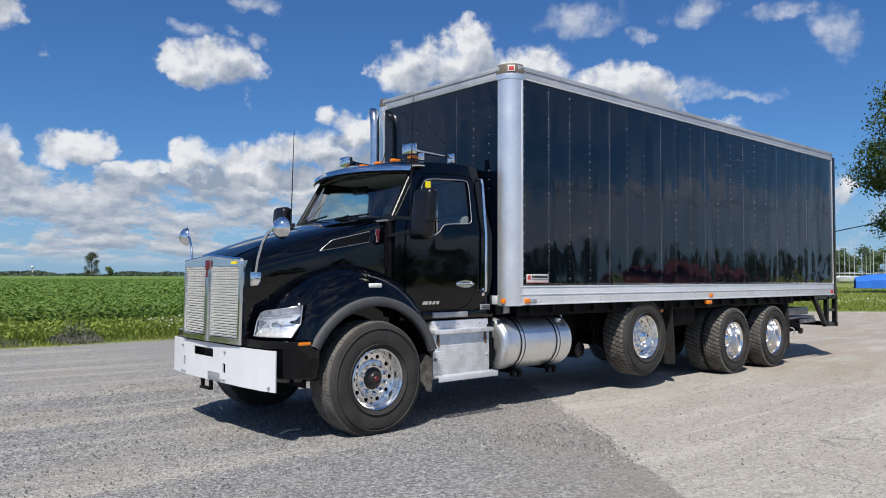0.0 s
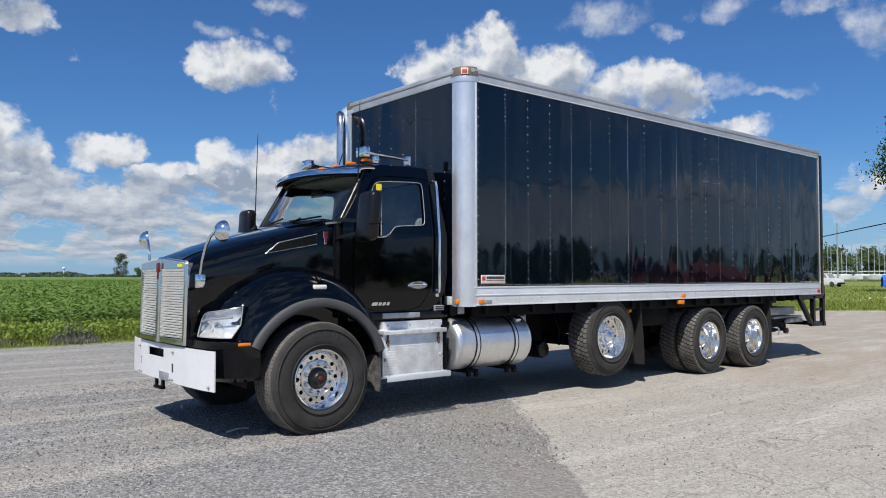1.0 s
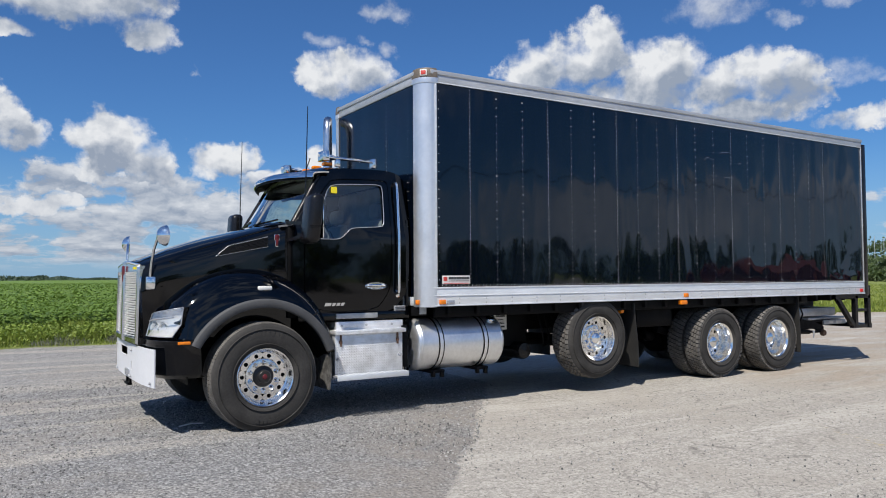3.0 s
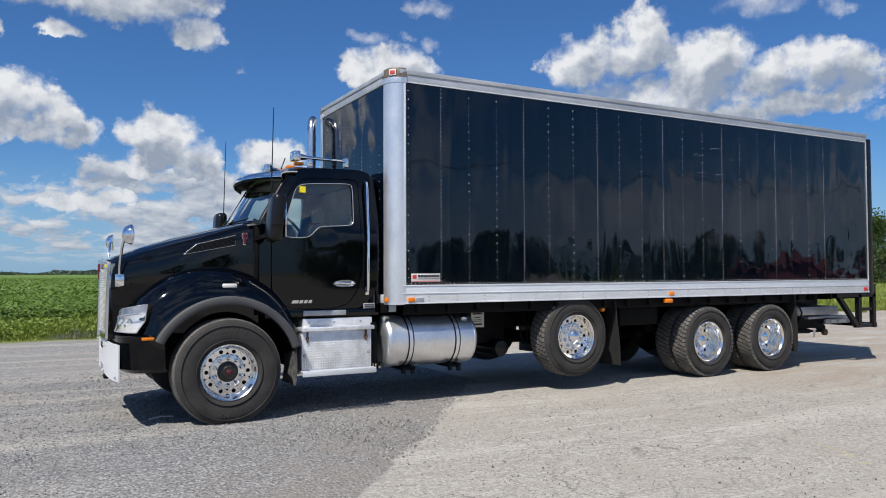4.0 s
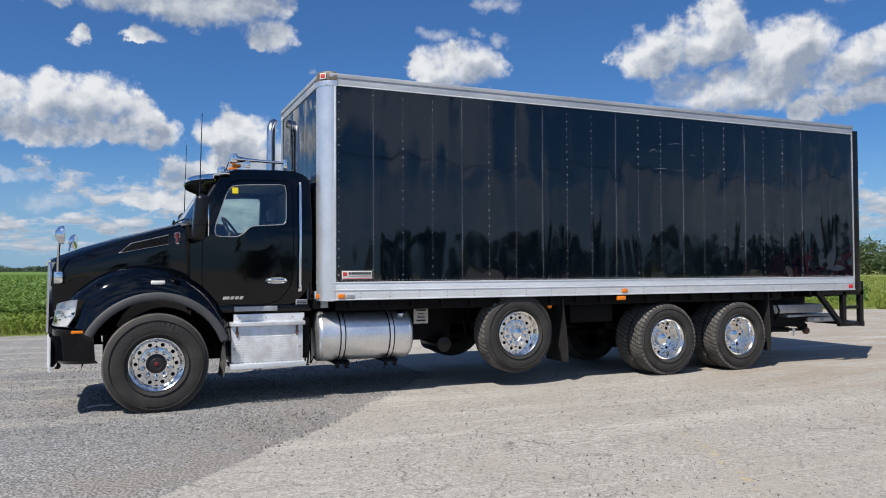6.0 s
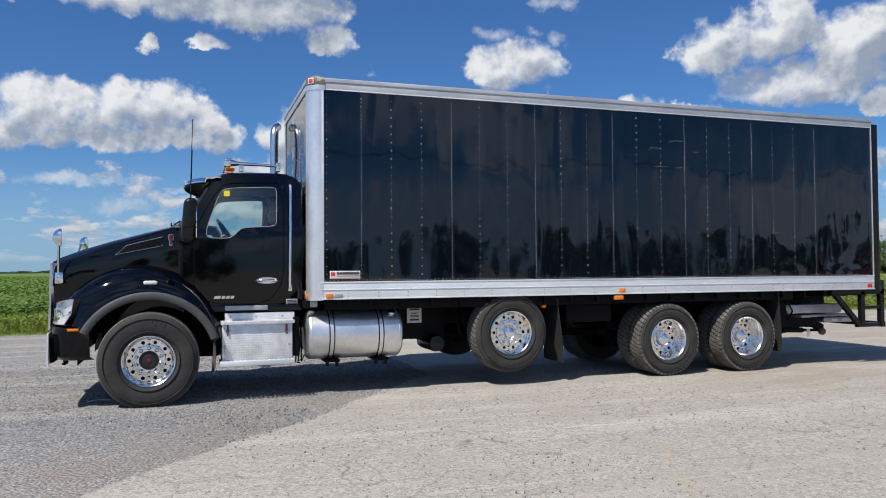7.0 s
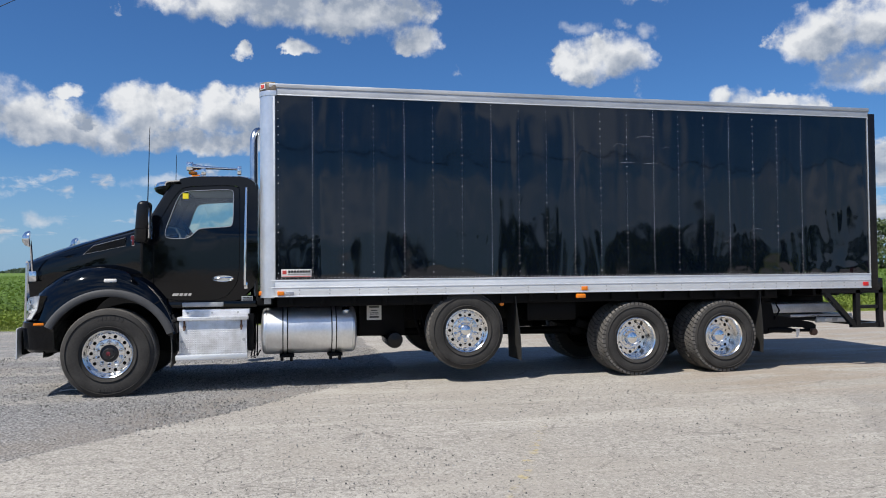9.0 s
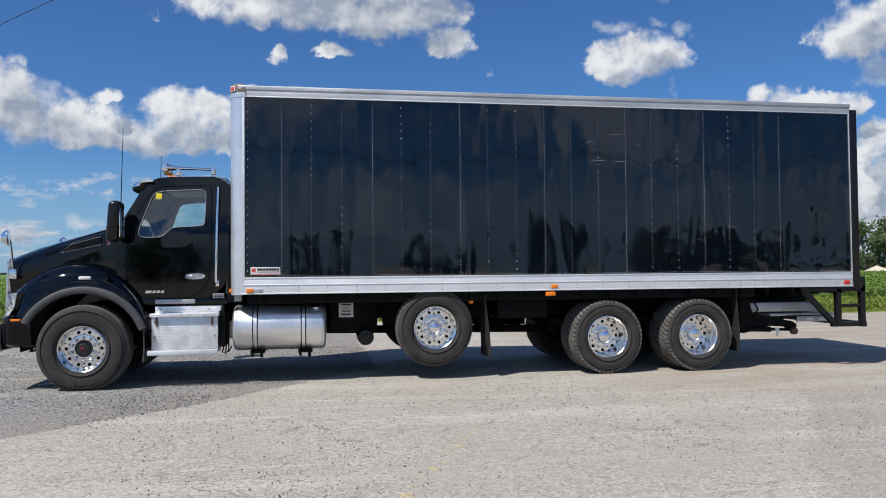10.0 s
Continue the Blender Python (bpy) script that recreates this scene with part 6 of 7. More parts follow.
build_tank(0.40)
build_tank(BW - 0.40)


# ---- tail ----
def build_tail():
    bm = bmesh.new()
    for s in (0, 1):
        y = 0.05 if s == 0 else BW - 0.05
        beam(bm, (9.235, y, 0.60), (9.235, y, 1.34), 0.075, 0.075, up=(1, 0, 0))
        beam(bm, (8.83, y, 0.62), (8.83, y, 1.16), 0.075, 0.075, up=(1, 0, 0))
        beam(bm, (8.72, y, 0.625), (9.27, y, 0.625), 0.065, 0.065)
        beam(bm, (8.83, y, 0.905), (9.235, y, 0.905), 0.05, 0.05)
        beam(bm, (8.28, y, 1.13), (8.76, y, 0.64), 0.07, 0.07)
        beam(bm, (8.2, y, 1.155), (9.27, y, 1.155), 0.075, 0.08)
    beam(bm, (9.235, 0.0, 0.625), (9.235, BW, 0.625), 0.08, 0.08)
    tail = part("tail_frame", bm, PLASTIC, truck, "black tubular tail frame under the rear sill")
    part("tail_sill", blocks(((9.05, 0.0, 1.16), (9.22, BW, 1.34), 0.01)), PLASTIC, truck)
    part("liftgate_platform", blocks(((7.45, 0.34, 0.815), (8.72, BW - 0.34, 0.955), 0.012), ((7.90, 0.34, 0.745), (9.0, BW - 0.34, 0.785), 0.006)), GREYSTEEL, truck, "folded galvanised liftgate platform")
    for y in (0.36, BW - 0.36):
        def plate(name, outline, half, mat):
            bm = bmesh.new()
            vs = grid(bm, [[(x, y - half, z) for x, z in outline], [(x, y + half, z) for x, z in outline]], close=True)
            bm.faces.new(vs[0][::-1])
            bm.faces.new(vs[1])
            return part(name, bm, mat, truck, smooth=30)
        plate("liftgate_arm", [(7.46, 0.60), (7.52, 0.745), (7.72, 0.775), (8.02, 0.715), (8.27, 0.665), (8.34, 0.62), (8.33, 0.54), (8.25, 0.515), (8.14, 0.585), (7.9, 0.60), (7.68, 0.585)], 0.028, CHASSIS)
        plate("liftgate_bracket", [(7.40, 1.05), (7.54, 1.05), (7.60, 0.80), (7.56, 0.52), (7.44, 0.50), (7.39, 0.62)], 0.040, CHASSIS)
        plate("liftgate_link", [(7.98, 0.735), (8.30, 0.770), (8.95, 0.735), (8.95, 0.700), (8.30, 0.715), (8.02, 0.690)], 0.020, CHASSIS)
        bm = tube(bmesh.new(), [(7.50, y - 0.02, 0.565), (7.90, y - 0.02, 0.550)], 0.042, 12)
        tube(bm, [(7.90, y - 0.02, 0.550), (8.24, y - 0.02, 0.538)], 0.022, 10)
        part("lift_cylinder", bm, CHASSIS, truck)
    strap = bmesh.new()
    grid(strap, [[(7.985 + 0.012 * math.sin(3 * f) + dx * (0.035 - 0.02 * f), 0.30 + 0.01 * f, 0.575 - 0.13 * f) for dx in (-1, 0, 1)] for f in (0.0, 0.25, 0.5, 0.75, 1.0)])
    part("lashing_strap", thicken(strap, 0.004), PALE, truck, "pale strap end hanging from the liftgate")
    part("liftgate_roller", lathe(bmesh.new(), [(0.0, -0.03), (0.05, -0.03), (0.055, -0.02), (0.055, 0.03), (0.0, 0.035)], 18), RUST, truck, m=pose(8.27, 0.30, 0.52))
    part("liftgate_edge", blocks(((8.35, 0.33, 0.655), (9.02, 0.37, 0.735), 0.004)), GREYSTEEL, truck)
    for k in range(2):
        part("liftgate_label", blocks(((8.50 + 0.22 * k, 0.322, 0.672), (8.62 + 0.28 * k, 0.331, 0.715), 0.0)), PALE, truck)
    part("hydraulic_hose", tube(bmesh.new(), [(7.45, 0.33, 0.98), (7.6, 0.30, 1.0), (7.68, 0.30, 0.86), (7.6, 0.31, 0.72)], 0.014, 6), CHASSIS, truck)
    part("liftgate_pump", blocks(((7.9, 0.95, 0.78), (8.5, 1.65, 1.10), 0.02)), CHASSIS, truck)


build_tail()


# ---- field, weeds and far land ----
def leaf_cloud(name, quads, mat, label, category, kind="stuff", parent=None):
    """Many leaves as one mesh: each is a kite given by its middle, its half axis and its half width."""
    q = np.array(quads, dtype=np.float64)
    n = len(q)
    c, u, v = q[:, 0:3], q[:, 3:6], q[:, 6:9]
    pts = np.empty((n * 4, 3))
    pts[0::4], pts[1::4], pts[2::4], pts[3::4] = c - u, c + v - u * 0.1, c + u, c - v - u * 0.1
    mesh = bpy.data.meshes.new(name)
    mesh.vertices.add(n * 4)
    mesh.vertices.foreach_set("co", pts.ravel())
    mesh.loops.add(n * 4)
    mesh.loops.foreach_set("vertex_index", np.arange(n * 4))
    mesh.polygons.add(n)
    mesh.polygons.foreach_set("loop_start", np.arange(n) * 4)
    mesh.update(calc_edges=True)
    mesh.materials.append(mat)
    ob = new(name, mesh)
    ob.parent = parent
    return tagged(ob, label, category, kind=kind)


rng = np.random.default_rng(7)


def scatter_leaves(n, xr, yr, zlow, zhigh, size, flat, power=1.0):
    """Random leaves in a box of land; flat near 1 lays them level."""
    x = rng.uniform(*xr, n)
    y = yr[0] + (yr[1] - yr[0]) * rng.random(n) ** power
    z = zlow + (zhigh - zlow) * rng.random(n) ** 0.6
    a = rng.uniform(0, 2 * np.pi, n)
    tilt = rng.normal(0, 1 - flat, n)
    s = size * rng.uniform(0.6, 1.3, n)
    u = np.stack([np.cos(a) * np.cos(tilt), np.sin(a) * np.cos(tilt), np.sin(tilt)], 1) * s[:, None]
    roll = rng.normal(0, 1 - flat, n)
    v = np.stack([-np.sin(a) * np.cos(roll), np.cos(a) * np.cos(roll), np.sin(roll)], 1) * (s * 0.62)[:, None]
    return np.concatenate([np.stack([x, y, z], 1), u, v], 1)


def rim_y(x):
    return 11.7 - 0.036 * np.maximum(x - 19.0, 0.0) ** 2


def build_field():
    # canopy sheet of the far crop
    bm = bmesh.new()
    xs = [-2600, -900, -300, -120, -60] + list(range(-40, 101, 4)) + [130, 200, 400, 900, 2600]
    ys = [15.5, 16, 17, 18.5, 20, 23, 27, 32, 38, 46, 56, 70, 90, 120, 170, 260, 420, 700, 1150]
    grid(bm, [[(min(x, (y + 17) / 1.1 + x * 1e-4), y, 0.05 if y == 15.5 else 0.56 + 0.05 * noise.noise((x * 0.2, y * 0.2, 0))) for x in xs] for y in ys])
    ob = part("crop_canopy", bm, CROP, None, "level green soybean canopy that reaches the far tree line", smooth=80)
    tagged(ob, category="crop field", kind="structure")
    near = scatter_leaves(230000, (-22, 60), (14.6, 36), 0.34, 0.72, 0.060, 0.62, 1.25)
    far = scatter_leaves(150000, (-60, 170), (30, 190), 0.48, 0.74, 0.13, 0.62, 1.9)
    crop = np.concatenate([near, far])
    crop = crop[crop[:, 1] > 1.1 * crop[:, 0] - 17]
    leaf_cloud("soybean_leaves", crop, SOY, "dense green soybean plants in full leaf", "crop")
    # weeds and grass along the lot's edge: thin upright blades
    def blades(n, xr, depth, tall, width, lean, start=0.0):
        x = rng.uniform(*xr, n)
        y = rim_y(x) + start + depth * rng.random(n) ** 0.9 + 0.5 * np.sin(x * 1.3) * rng.random(n)
        hump = 0.55 + 0.45 * np.sin(x * 0.9 + 1.0) * np.sin(x * 0.37) + 0.3 * np.sin(x * 2.3)
        front = np.clip((y - rim_y(x) - start) / 1.4, 0.25, 1.0)
        h = tall * np.clip(hump, 0.35, 1.3) * front * rng.uniform(0.4, 1.2, n)
        a = rng.uniform(0, 2 * np.pi, n)
        l = rng.normal(0, lean, n)
        u = np.stack([np.cos(a) * np.sin(l), np.sin(a) * np.sin(l), np.cos(l)], 1) * (h / 2)[:, None]
        v = np.stack([-np.sin(a), np.cos(a), np.zeros(n)], 1) * (width * rng.uniform(0.6, 1.5, n))[:, None]
        c = np.stack([x, y, np.zeros(n)], 1) + u
        return np.concatenate([c, u, v], 1)
    m = 34000
    mx = 24 + 96 * rng.random(m) ** 1.5
    my = rim_y(np.minimum(mx, 30)) + (1.1 * mx - 17 - rim_y(np.minimum(mx, 30))) * rng.random(m)
    mx, my = mx[my > 1.0], my[my > 1.0]
    m = len(mx)
    a, l, h = rng.uniform(0, 6.283, m), rng.normal(0, 0.45, m), rng.uniform(0.05, 0.20, m)
    u = np.stack([np.cos(a) * np.sin(l), np.sin(a) * np.sin(l), np.cos(l)], 1) * (h / 2)[:, None]
    v = np.stack([-np.sin(a), np.cos(a), np.zeros(m)], 1) * (0.012 + 0.0006 * mx)[:, None]
    meadow = np.concatenate([np.stack([mx, my, np.zeros(m)], 1) + u, u, v], 1)
    leaf_cloud("edge_grass", np.concatenate([blades(60000, (-24, 24), 3.4, 0.46, 0.008, 0.55), blades(16000, (22, 44), 9.0, 0.35, 0.020, 0.4), meadow]), WEED, "uncut yellow-green grass and weeds along the lot", "grass")
    broad = scatter_leaves(60000, (-24, 24), (12.1, 15.6), 0.05, 0.42, 0.042, 0.35)
    leaf_cloud("edge_weeds", broad, WEED_BROAD, "broad-leaved weeds at the field's edge", "weeds")
    # grey dead brush in two ragged clumps, white blossoms
    clumps = []
    for n, bx_, by_, rx_, hz_ in ((3000, -1.15, 12.35, 0.62, 0.44), (500, -2.7, 12.25, 0.7, 0.22)):
        a, rr = rng.uniform(0, 2 * np.pi, n), rng.random(n) ** 0.7
        ragged = 0.65 + 0.35 * np.sin(a * 3 + rr * 5) + 0.2 * np.sin(a * 7)
        hgt = rng.random(n) * hz_ * (1 - rr ** 1.5) * ragged
        c = np.stack([bx_ + rx_ * rr * np.cos(a), by_ + 0.45 * rr * np.sin(a), hgt + 0.03], 1)
        b, l = rng.uniform(0, 2 * np.pi, n), rng.normal(0.6, 0.5, n)
        u = np.stack([np.cos(b) * np.sin(l), np.sin(b) * np.sin(l), np.cos(l)], 1) * (0.05 + 0.06 * rng.random(n))[:, None]
        v = np.stack([-np.sin(b), np.cos(b), np.zeros(n)], 1) * 0.008
        clumps.append(np.concatenate([c, u, v], 1))
    leaf_cloud("dead_brush", np.concatenate(clumps), DRY, "ragged grey dead brush at the lot's edge", "brush")
    fl = scatter_leaves(700, (0.5, 7), (12.0, 13.4), 0.22, 0.5, 0.022, 0.7)
    fl2 = scatter_leaves(300, (31, 42), (2.0, 9.0), 0.3, 0.5, 0.05, 0.7)
    leaf_cloud("white_blossoms", np.concatenate([fl, fl2]), FLOWER, "small white wild flowers among the weeds", "flowers")
    # loose stones on the gravel
    n = 70000
    x, y = rng.uniform(-9, 2, n), rng.uniform(-7, 5, n)
    keep = x < 0.9 + 0.78 * y
    x, y = x[keep], y[keep]
    x = np.concatenate([x, rng.uniform(-2, 9, 5000)])
    y = np.concatenate([y, rng.uniform(-7, -0.6, 5000)])
    verts, faces = [], []
    for i, (px, py) in enumerate(zip(x, y)):
        s = 0.0035 + (0.010 if px < 0.9 + 0.78 * py else 0.006) * rng.random() ** 3.5
        ang = rng.random() * 6.28
        z = 0.05 * max(0.0, min(1.0, (-0.4 - py) / 2.2)) + 0.004
        k = len(verts)
        for t in range(5):
            q = ang + t * 1.2566
            w = s * rng.uniform(0.8, 1.3)
            verts.append((px + w * math.cos(q), py + w * math.sin(q), z - 0.006))
        for t in range(5):
            q = ang + t * 1.2566 + 0.3
            verts.append((px + s * rng.uniform(0.4, 0.75) * math.cos(q), py + s * rng.uniform(0.4, 0.75) * math.sin(q), z + s * rng.uniform(0.25, 0.75)))
        faces += [(k + t, k + (t + 1) % 5, k + 5 + (t + 1) % 5, k + 5 + t) for t in range(5)] + [tuple(range(k + 5, k + 10))]
    mesh = bpy.data.meshes.new("loose_stones")
    mesh.from_pydata(verts, [], faces)
    mesh.materials.append(STONE)
    tagged(new("loose_stones", mesh), "loose grey crushed stones on the lot", "gravel", kind="stuff")


build_field()


# ---- trees ----
def tree(x, y, height, width, name="tree", label="leafy green tree", seed=1, leaves=4000, size=0.25, mat=LEAF, low=0.15, puff=(0.10, 0.19), group="", lumps=16, belly=(0.40, 0.64)):
    r = random.Random(seed)
    root = thing(name, label, "tree", group, pose(x, y, 0))
    bm = bmesh.new()
    top = height * 0.72
    line = [(0, 0, -0.1), (0.01 * height, 0, height * 0.25), (-0.01 * height, 0.01 * height, height * 0.5), (0, 0, top)]
    rad = height * 0.022
    tube(bm, line, [rad * 1.4, rad, rad * 0.7, rad * 0.2], 8)
    centres = []
    for k in range(lumps):
        a = r.uniform(0, 6.283)
        f = r.random()
        z = height * (low + (0.93 - low) * f)
        spread = width * 0.5 * math.sqrt(max(0.05, 1 - ((f - belly[0]) / belly[1]) ** 2)) * r.uniform(0.45, 0.95)
        c = Vector((spread * math.cos(a), spread * math.sin(a), z))
        centres.append((c, width * r.uniform(*puff)))
        z0 = max(height * 0.12, z - spread * 0.8)
        tube(bm, [(0, 0, min(z0, top)), tuple(c * 0.5 + Vector((0, 0, z0 * 0.4))), tuple(c)], [rad * 0.35, rad * 0.22, rad * 0.08], 5)
    centres.append((Vector((0, 0, height * 0.9)), width * 0.15))
    part("trunk", bm, BARK, root)
    g = np.random.default_rng(seed)
    rows = []
    per = leaves // len(centres)
    for c, s in centres:
        d = g.normal(0, 1, (per, 3))
        d /= np.linalg.norm(d, axis=1)[:, None]
        rr = s * (0.45 + 0.75 * g.random(per)) * (1 + 0.25 * g.normal(0, 1, per))
        p = np.array(c) + d * rr[:, None] * np.array((1.15, 1.15, 0.85))
        a, l = g.uniform(0, 6.283, per), g.normal(0, 0.8, per)
        ss = size * g.uniform(0.6, 1.4, per)
        u = np.stack([np.cos(a) * np.cos(l), np.sin(a) * np.cos(l), np.sin(l)], 1) * ss[:, None]
        v = np.cross(u, g.normal(0, 1, (per, 3)))
        v = v / np.linalg.norm(v, axis=1)[:, None] * (ss * 0.6)[:, None]
        rows.append(np.concatenate([p, u, v], 1))
    crown = leaf_cloud("crown", np.concatenate(rows), mat, "", "", kind="", parent=root)
    return root


def build_suv():
    """A boxy estate car in white, parked on the grass before the marina."""
    car = thing("parked_suv", "white boxy estate car parked on the grass by the marina", "car", m=pose(104.9, 40.8, 0.0, 0, 0, 82) @ Matrix.Diagonal((0.88, 1.0, 1.10, 1)))
    bm = bmesh.new()
    def hull(x, w, z0, z1):
        return [(x, -w * 0.94, z0), (x, -w, (z0 + z1) * 0.5), (x, -w * 0.95, z1), (x, 0.0, z1 + 0.02), (x, w * 0.95, z1), (x, w, (z0 + z1) * 0.5), (x, w * 0.94, z0)]
    vs = grid(bm, [hull(*q) for q in ((-2.42, 0.78, 0.5, 0.85), (-2.36, 0.92, 0.36, 1.0), (-1.3, 0.95, 0.32, 1.10), (-0.9, 0.95, 0.32, 1.14), (2.2, 0.95, 0.34, 1.12), (2.42, 0.90, 0.42, 1.05))], close=True)
    bm.faces.new(vs[0][::-1]), bm.faces.new(vs[-1])
    body = part("body", bm, WHITE, car, "white painted body")
    bm = bmesh.new()
    vs = grid(bm, [[(x0, -0.86, 1.1), (x1, -0.72, 1.76), (x1, 0.72, 1.76), (x0, 0.86, 1.1)] for x0, x1 in ((-1.0, -0.45), (2.36, 2.2))], close=True)
    bm.faces.new(vs[0][::-1]), bm.faces.new(vs[-1])
    part("cabin", bm, WHITE, car)
    for y in (-1, 1):
        for a, b in ((-0.66, 0.24), (0.34, 1.18), (1.28, 2.1)):
            pane = bmesh.new()
            pane.faces.new([pane.verts.new(p) for p in ((a, y * 0.845, 1.18), (b, y * 0.845, 1.18), (b, y * 0.755, 1.64), (a + (0.30 if a < 0 else 0.0), y * 0.755, 1.64))])
            part("side_window", thicken(pane, 0.012), CABIN, car, smooth=0)
        part("roof_rail", tube(bmesh.new(), [(-0.3, y * 0.66, 1.80), (2.1, y * 0.66, 1.80)], 0.025, 6), PLASTIC, car)
        for x in (-1.5, 1.55):
            hub = part("wheel", lathe(bmesh.new(), [(0.0, 0.02), (0.2, 0.0), (0.24, 0.03), (0.36, 0.02), (0.38, 0.08), (0.36, 0.22), (0.0, 0.24)], 20, Matrix.Translation((x, -0.97 if y < 0 else 0.74, 0.36))), RUBBER, car)
            part("rim", lathe(bmesh.new(), [(0.0, -0.008), (0.16, -0.012), (0.22, 0.0)], 16, Matrix.Translation((x, -0.975 if y < 0 else 0.975, 0.36))), POLISHED, hub)
    screen_bm = bmesh.new()
    screen_bm.faces.new([screen_bm.verts.new(p) for p in ((-0.985, -0.76, 1.15), (-0.985, 0.76, 1.15), (-0.52, 0.66, 1.70), (-0.52, -0.66, 1.70))])
    part("windscreen", thicken(screen_bm, 0.012), CABIN, car, smooth=0)
    part("bumper", blocks(((-2.50, -0.85, 0.36), (-2.36, 0.85, 0.60), 0.03)), PLASTIC, car)


def build_far():
    # lone tree and its small companion in the crop
    tree(233, 806, 26, 15, "field_tree", "lone ragged tree standing in the crop field", 5, 6500, 0.36, TWIGGY, 0.03, puff=(0.09, 0.17), lumps=60, belly=(0.22, 0.86))
    tree(252, 812, 11, 8, "field_tree", "small tree beside the lone tree in the field", 6, 900, 0.8, LEAF_FAR, 0.0)
    # far tree line: many small crowns, one mass
    rows = []
    g = np.random.default_rng(3)
    for k in range(420):
        az = g.uniform(-32, 75)
        d = g.uniform(1150, 1350)
        h = g.uniform(2.6, 5.6) * (1.0 + 0.5 * math.sin(az * 0.7) + 0.3 * math.sin(az * 2.1))
        w = g.uniform(10, 26)
        m = 150
        dirs = g.normal(0, 1, (m, 3))
        dirs /= np.linalg.norm(dirs, axis=1)[:, None]
        dirs[:, 2] = np.abs(dirs[:, 2])
        c = np.array((d * math.sin(radians(az)), d * math.cos(radians(az)), 0.0))
        p = c + dirs * np.array((w, w, h))
        a = g.uniform(0, 6.283, m)
        u = np.stack([np.cos(a), np.sin(a), g.normal(0, 0.6, m)], 1) * 1.7
        v = np.stack([-np.sin(a) * 0.3, np.cos(a) * 0.3, np.ones(m)], 1) * 1.5
        rows.append(np.concatenate([p, u, v], 1))
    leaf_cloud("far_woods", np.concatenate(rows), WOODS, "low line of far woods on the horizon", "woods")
    # water tower far off
    tower = thing("water_tower", "small white water tower on the horizon", "water tower", m=pose(252, 1130, 0) @ Matrix.Scale(0.66, 4))
    b = lathe(bmesh.new(), [(0.0, 22.0), (2.4, 21.4), (3.4, 19.6), (3.0, 17.6), (1.0, 16.0), (0.8, 0.0)], 20, Matrix.Rotation(radians(90), 4, "X"))
    part("tank", b, WHITE, tower)
    # tree belt on the right behind the box's tail
    for k in range(15):
        az = 35.0 + 1.9 * k + random.uniform(-0.5, 0.5)
        d = 198 + 9 * math.sin(k * 2.1)
        tall = random.uniform(10.5, 13.0) if az < 47 else random.uniform(5.5, 7.5)
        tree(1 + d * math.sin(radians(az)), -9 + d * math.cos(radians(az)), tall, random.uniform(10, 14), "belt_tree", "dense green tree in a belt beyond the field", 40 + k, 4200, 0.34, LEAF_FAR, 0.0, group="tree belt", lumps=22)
    tree(90.3, 50.5, 9.2, 9.5, "meadow_tree", "full green tree at the edge of the meadow", 67, 9000, 0.17, LEAF, 0.0, lumps=40)
    # sand heap
    bm = bmesh.new()
    grid(bm, [[(106.4 + 3.6 * rr * math.cos(t), 117 + 3.2 * rr * math.sin(t), 1.7 * (1 - rr) ** 0.8 + 0.2 * noise.noise((rr * 3, t, 1)) * (1 - rr)) for t in (2 * math.pi * k / 24 for k in range(24))] for rr in (1.0, 0.8, 0.6, 0.4, 0.2, 0.02)], close=True)
    part_ob = part("sand_heap", bm, SAND, None, "pale heap of sand at the field's far side", smooth=60)
    tagged(part_ob, category="sand")
    # the big poplar on the right whose boughs hang into view
    tree(77.7, 10.0, 27, 27, "poplar", "large poplar with open hanging boughs", 11, 130000, 0.14, LEAF, 0.13, puff=(0.040, 0.070), lumps=130, belly=(0.24, 0.76))
    # marina: trees behind, masts and hulls, one blue cover
    for k in range(9):
        az = 62.5 + 1.7 * k
        d = 300 + 20 * math.sin(k * 1.7)
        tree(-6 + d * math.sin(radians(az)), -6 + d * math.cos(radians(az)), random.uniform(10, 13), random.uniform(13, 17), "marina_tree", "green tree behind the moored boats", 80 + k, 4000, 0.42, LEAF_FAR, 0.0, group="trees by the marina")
    for k in range(44):
        az = 61.5 + 0.31 * k + random.uniform(-0.15, 0.15)
        d = random.uniform(225, 285)
        px, py = -6 + d * math.sin(radians(az)), -6 + d * math.cos(radians(az))
        boat = thing("sailboat", "moored white sailboat with a bare mast", "sailboat", "boats in the marina", pose(px, py, 0, 0, 0, random.uniform(0, 180)))
        bm = bmesh.new()
        L = random.uniform(3.0, 4.6)
        grid(bm, [[(x * L, y * (1 - abs(x) ** 2.5), z) for y, z in ((-1.2, 1.6), (-1.0, 0.7), (0, 0.2), (1.0, 0.7), (1.2, 1.6))] for x in (-0.98, -0.6, -0.2, 0.2, 0.6, 0.98)])
        part("hull", bm, WHITE, boat)
        part("cabin", blocks(((-L * 0.4, -0.8, 1.5), (L * 0.3, 0.8, 2.1), 0.2)), WHITE, boat)
        part("mast", tube(bmesh.new(), [(0.3, 0, 1.4), (0.3, 0, random.uniform(8.0, 13.5))], 0.075, 6), POST, boat)
        part("boom", tube(bmesh.new(), [(0.3, 0, 2.9), (-L * 0.8, 0, 2.9)], 0.08, 6), WHITE, boat)
    cover = thing("covered_boat", "boat on the grass under a bright blue cover", "boat", m=pose(114, 31.0, 0, 0, 0, -62))
    bm = bmesh.new()
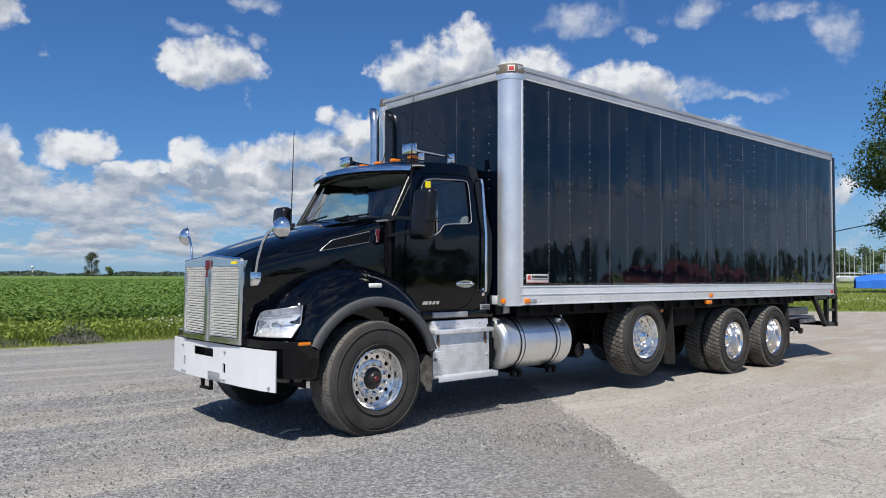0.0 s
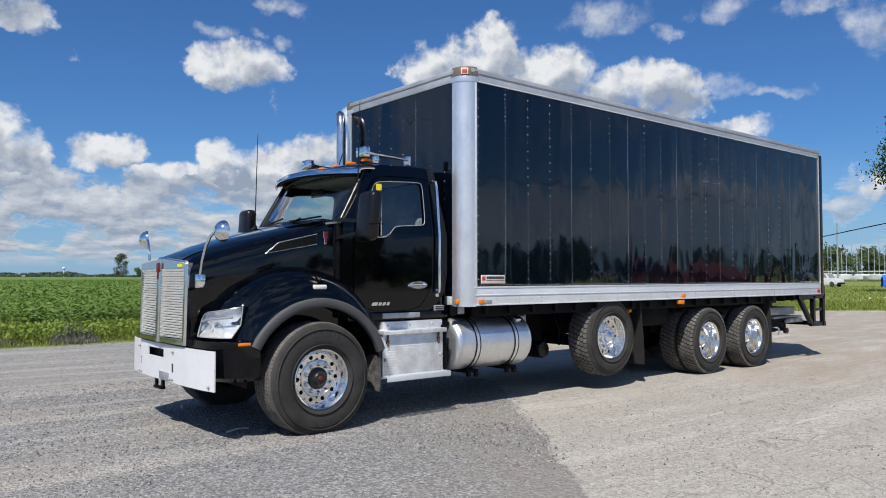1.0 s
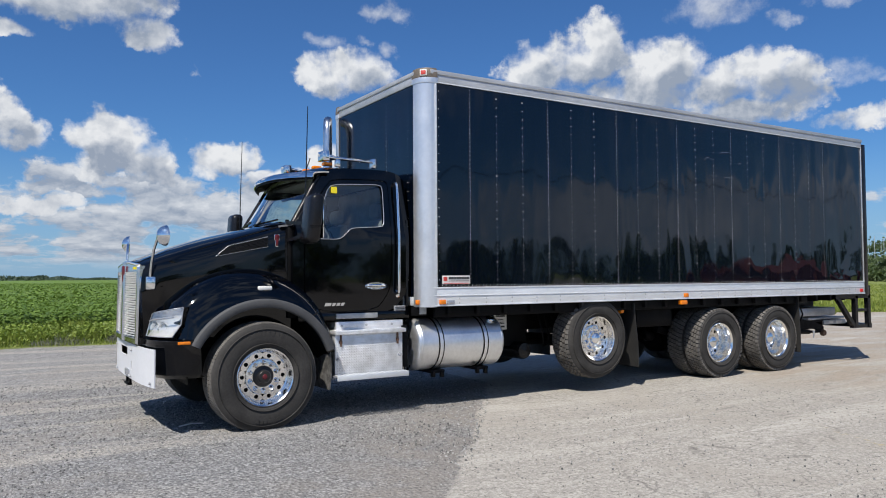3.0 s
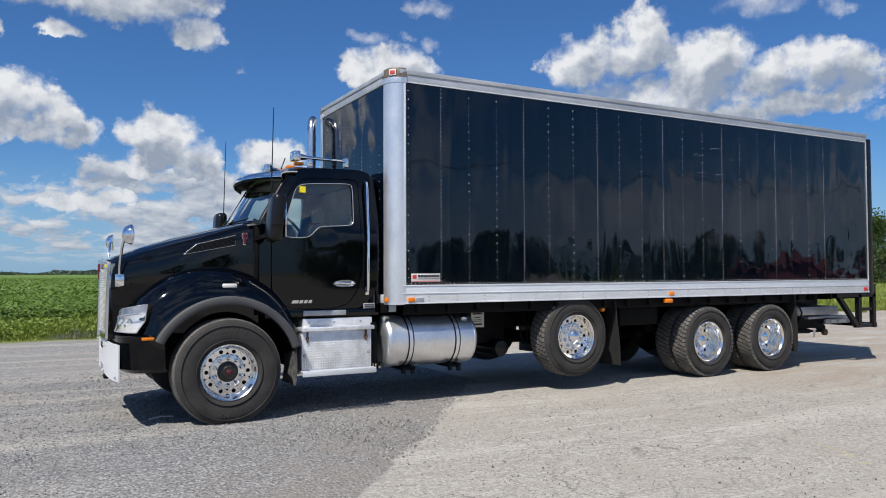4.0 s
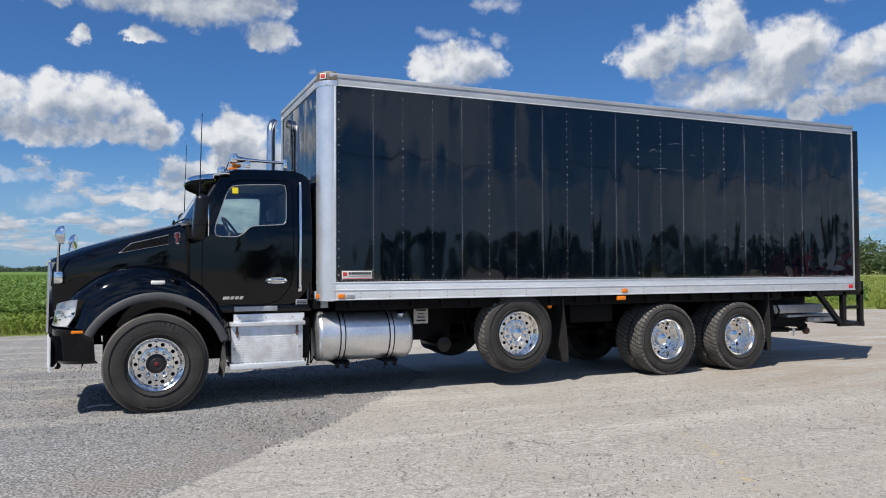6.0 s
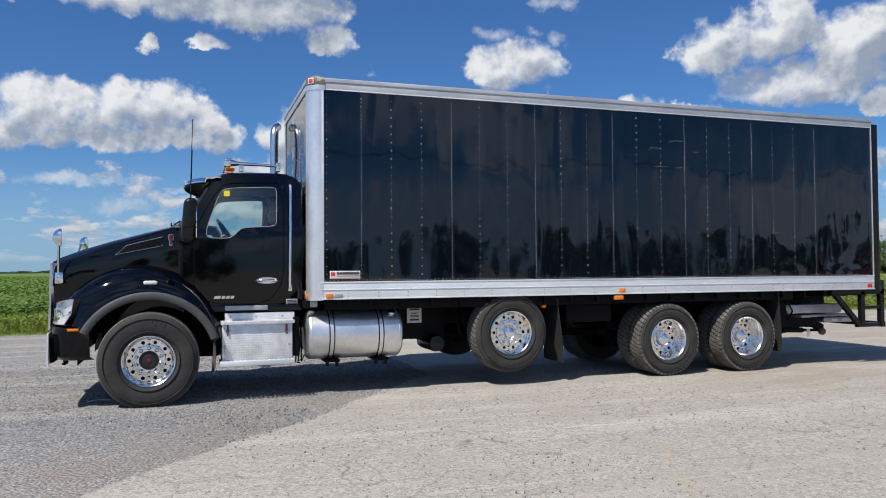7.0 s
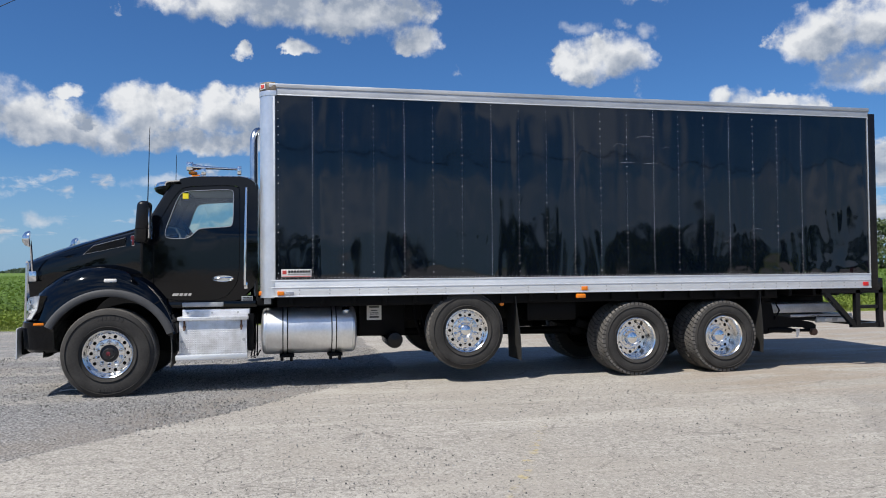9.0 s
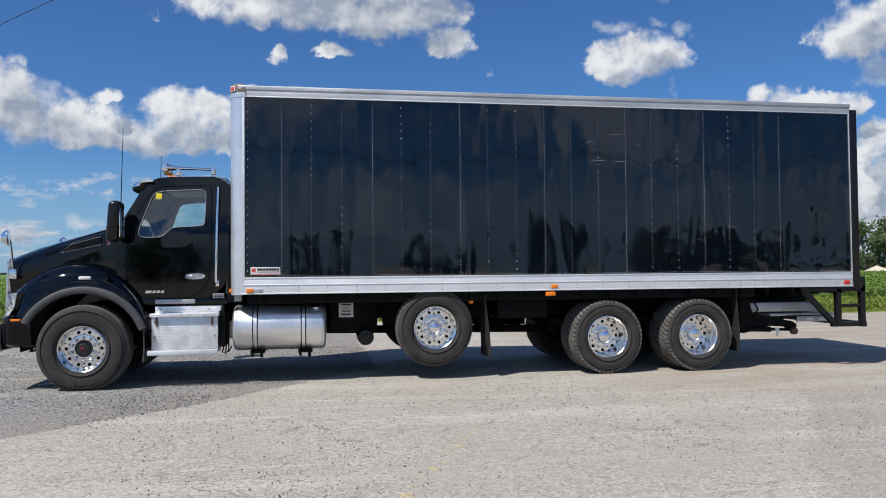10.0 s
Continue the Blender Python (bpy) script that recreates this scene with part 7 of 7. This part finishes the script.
    grid(bm, [[(x, y * w, z * h) for y, z in ((-1.3, 0.0), (-1.3, 1.3), (-0.9, 1.7), (0, 2.2), (0.9, 1.7), (1.3, 1.3), (1.3, 0.0))] for x, w, h in ((-5.5, 0.7, 0.75), (-4, 1, 0.9), (-1, 1, 1.0), (2, 1, 0.95), (5, 0.8, 0.8), (6.5, 0.3, 0.6))])
    part("cover", bm, BLUE, cover)
    build_suv()
    post = thing("utility_pole", "slim grey wooden utility pole behind the lot", "utility pole", m=pose(114.8, 43.3, 0))
    part("pole", tube(bmesh.new(), [(0, 0, -0.1), (0, 0, 9.7)], [0.14, 0.09], 10), GREYSTEEL, post)
    # overhead wires
    wires = thing("overhead_wire", "thin black overhead cable beyond the lot", "cable")
    part("cable", tube(bmesh.new(), CABLE_RIGHT, 0.045, 5), PLASTIC, wires)
    part("pole", tube(bmesh.new(), [(62.2, 2.0, -0.1), (62.2, 2.0, 9.3)], [0.17, 0.12], 10), BARK, wires, "wooden pole")
    wires = thing("overhead_wire", "thin black overhead cable above the field", "cable")
    part("cable", tube(bmesh.new(), CABLE_LEFT, 0.014, 5), CHASSIS, wires)
    part("pole", tube(bmesh.new(), [(-26.0, 20.2, -0.1), (-26.0, 20.2, 5.4)], [0.17, 0.12], 10), BARK, wires, "wooden pole")
    for x, y, z, a, l in ((-2.42, 0.66, 0.012, 12, 0.26), (-2.36, 2.30, 0.012, 70, 0.16)):
        twig = part("twig", tube(bmesh.new(), [(-l / 2, 0, 0), (0, 0.01, 0.012), (l / 2, 0, 0)], 0.009, 6), PALE, None, "pale dry stalk lying on the gravel", m=pose(x, y, z, 0, 0, a))
        tagged(twig, category="twig")


CABLE_RIGHT = [(62.2, 2.0, 8.75), (63.97, 9.26, 7.75), (66.11, 17.18, 6.52), (66.76, 21.55, 5.84), (66.82, 26.8, 4.91)]
CABLE_LEFT = [(-26.0, 20.2, 5.0), (-20.0, 20.15, 6.5), (-14.0, 20.07, 9.0), (-12.0, 20.04, 10.1), (-8.0, 19.98, 12.3), (-4.0, 19.92, 14.6), (0.0, 19.9, 17.0)]
SAND = material("sand", (0.52, 0.46, 0.36), 0.9, vary=0.15, scale=0.5, bump=0.05, bump_scale=3.0)
BLUE = material("blue_tarpaulin", (0.02, 0.14, 0.60), 0.5, vary=0.15, scale=1.0, bump=0.05, bump_scale=1.5)
build_far()


def build_behind():
    """What the truck's side mirrors: trees across the lot, and a low red shed."""
    for k, (x, h, w) in enumerate(((-60, 9, 10), (-48, 11, 11), (-36, 8, 9), (-25, 12, 11), (-12, 9, 10), (0, 11, 10), (12, 8, 9), (22, 12, 11), (33, 9, 10), (45, 13, 12), (58, 10, 11), (72, 12, 12))):
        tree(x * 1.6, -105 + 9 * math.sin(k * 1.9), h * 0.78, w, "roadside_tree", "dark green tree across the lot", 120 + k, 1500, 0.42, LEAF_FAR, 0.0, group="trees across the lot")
    for k in range(13):
        x = 26 + 15 * k
        tree(x, -62 - 0.12 * x + 5 * math.sin(k * 2.3), 4.2 + 0.018 * x + 0.8 * math.sin(k * 1.7), 7.5 + 0.02 * x, "roadside_tree", "dark green tree across the lot", 150 + k, 1200, 0.36, LEAF, 0.0, group="trees across the lot")
    line = thing("overhead_wire", "black cable slung between two wooden poles", "cable")
    part("cable", tube(bmesh.new(), [(-30 + 105 * f, -20.0, 7.2 - 5.2 * f * (1 - f) + 0.6 * f) for f in (k / 14 for k in range(15))], 0.03, 5), PLASTIC, line)
    for x, z in ((-30, 7.2), (75, 7.8)):
        part("pole", tube(bmesh.new(), [(x, -20.0, -0.1), (x, -20.0, z + 0.4)], [0.16, 0.11], 10), BARK, line, "wooden pole")
    shed = thing("red_shed", "low rust-red shed across the lot", "shed", m=pose(25.6, -13, 0))
    part("wall", blocks(((-2.4, -2, 0), (2.4, 2, 1.7), 0.03)), SHED, shed)
    bm = bmesh.new()
    grid(bm, [[(x, y, z) for y, z in ((-2.3, 1.66), (0, 2.2), (2.3, 1.66))] for x in (-2.7, 2.7)])
    part("roof", thicken(bm, 0.1), SHED, shed)


SHED = material("red_boards", (0.14, 0.035, 0.026), 0.8, vary=0.25, scale=1.0, stretch=(3, 3, 0.4), bump=0.01, bump_scale=5.0)
build_behind()
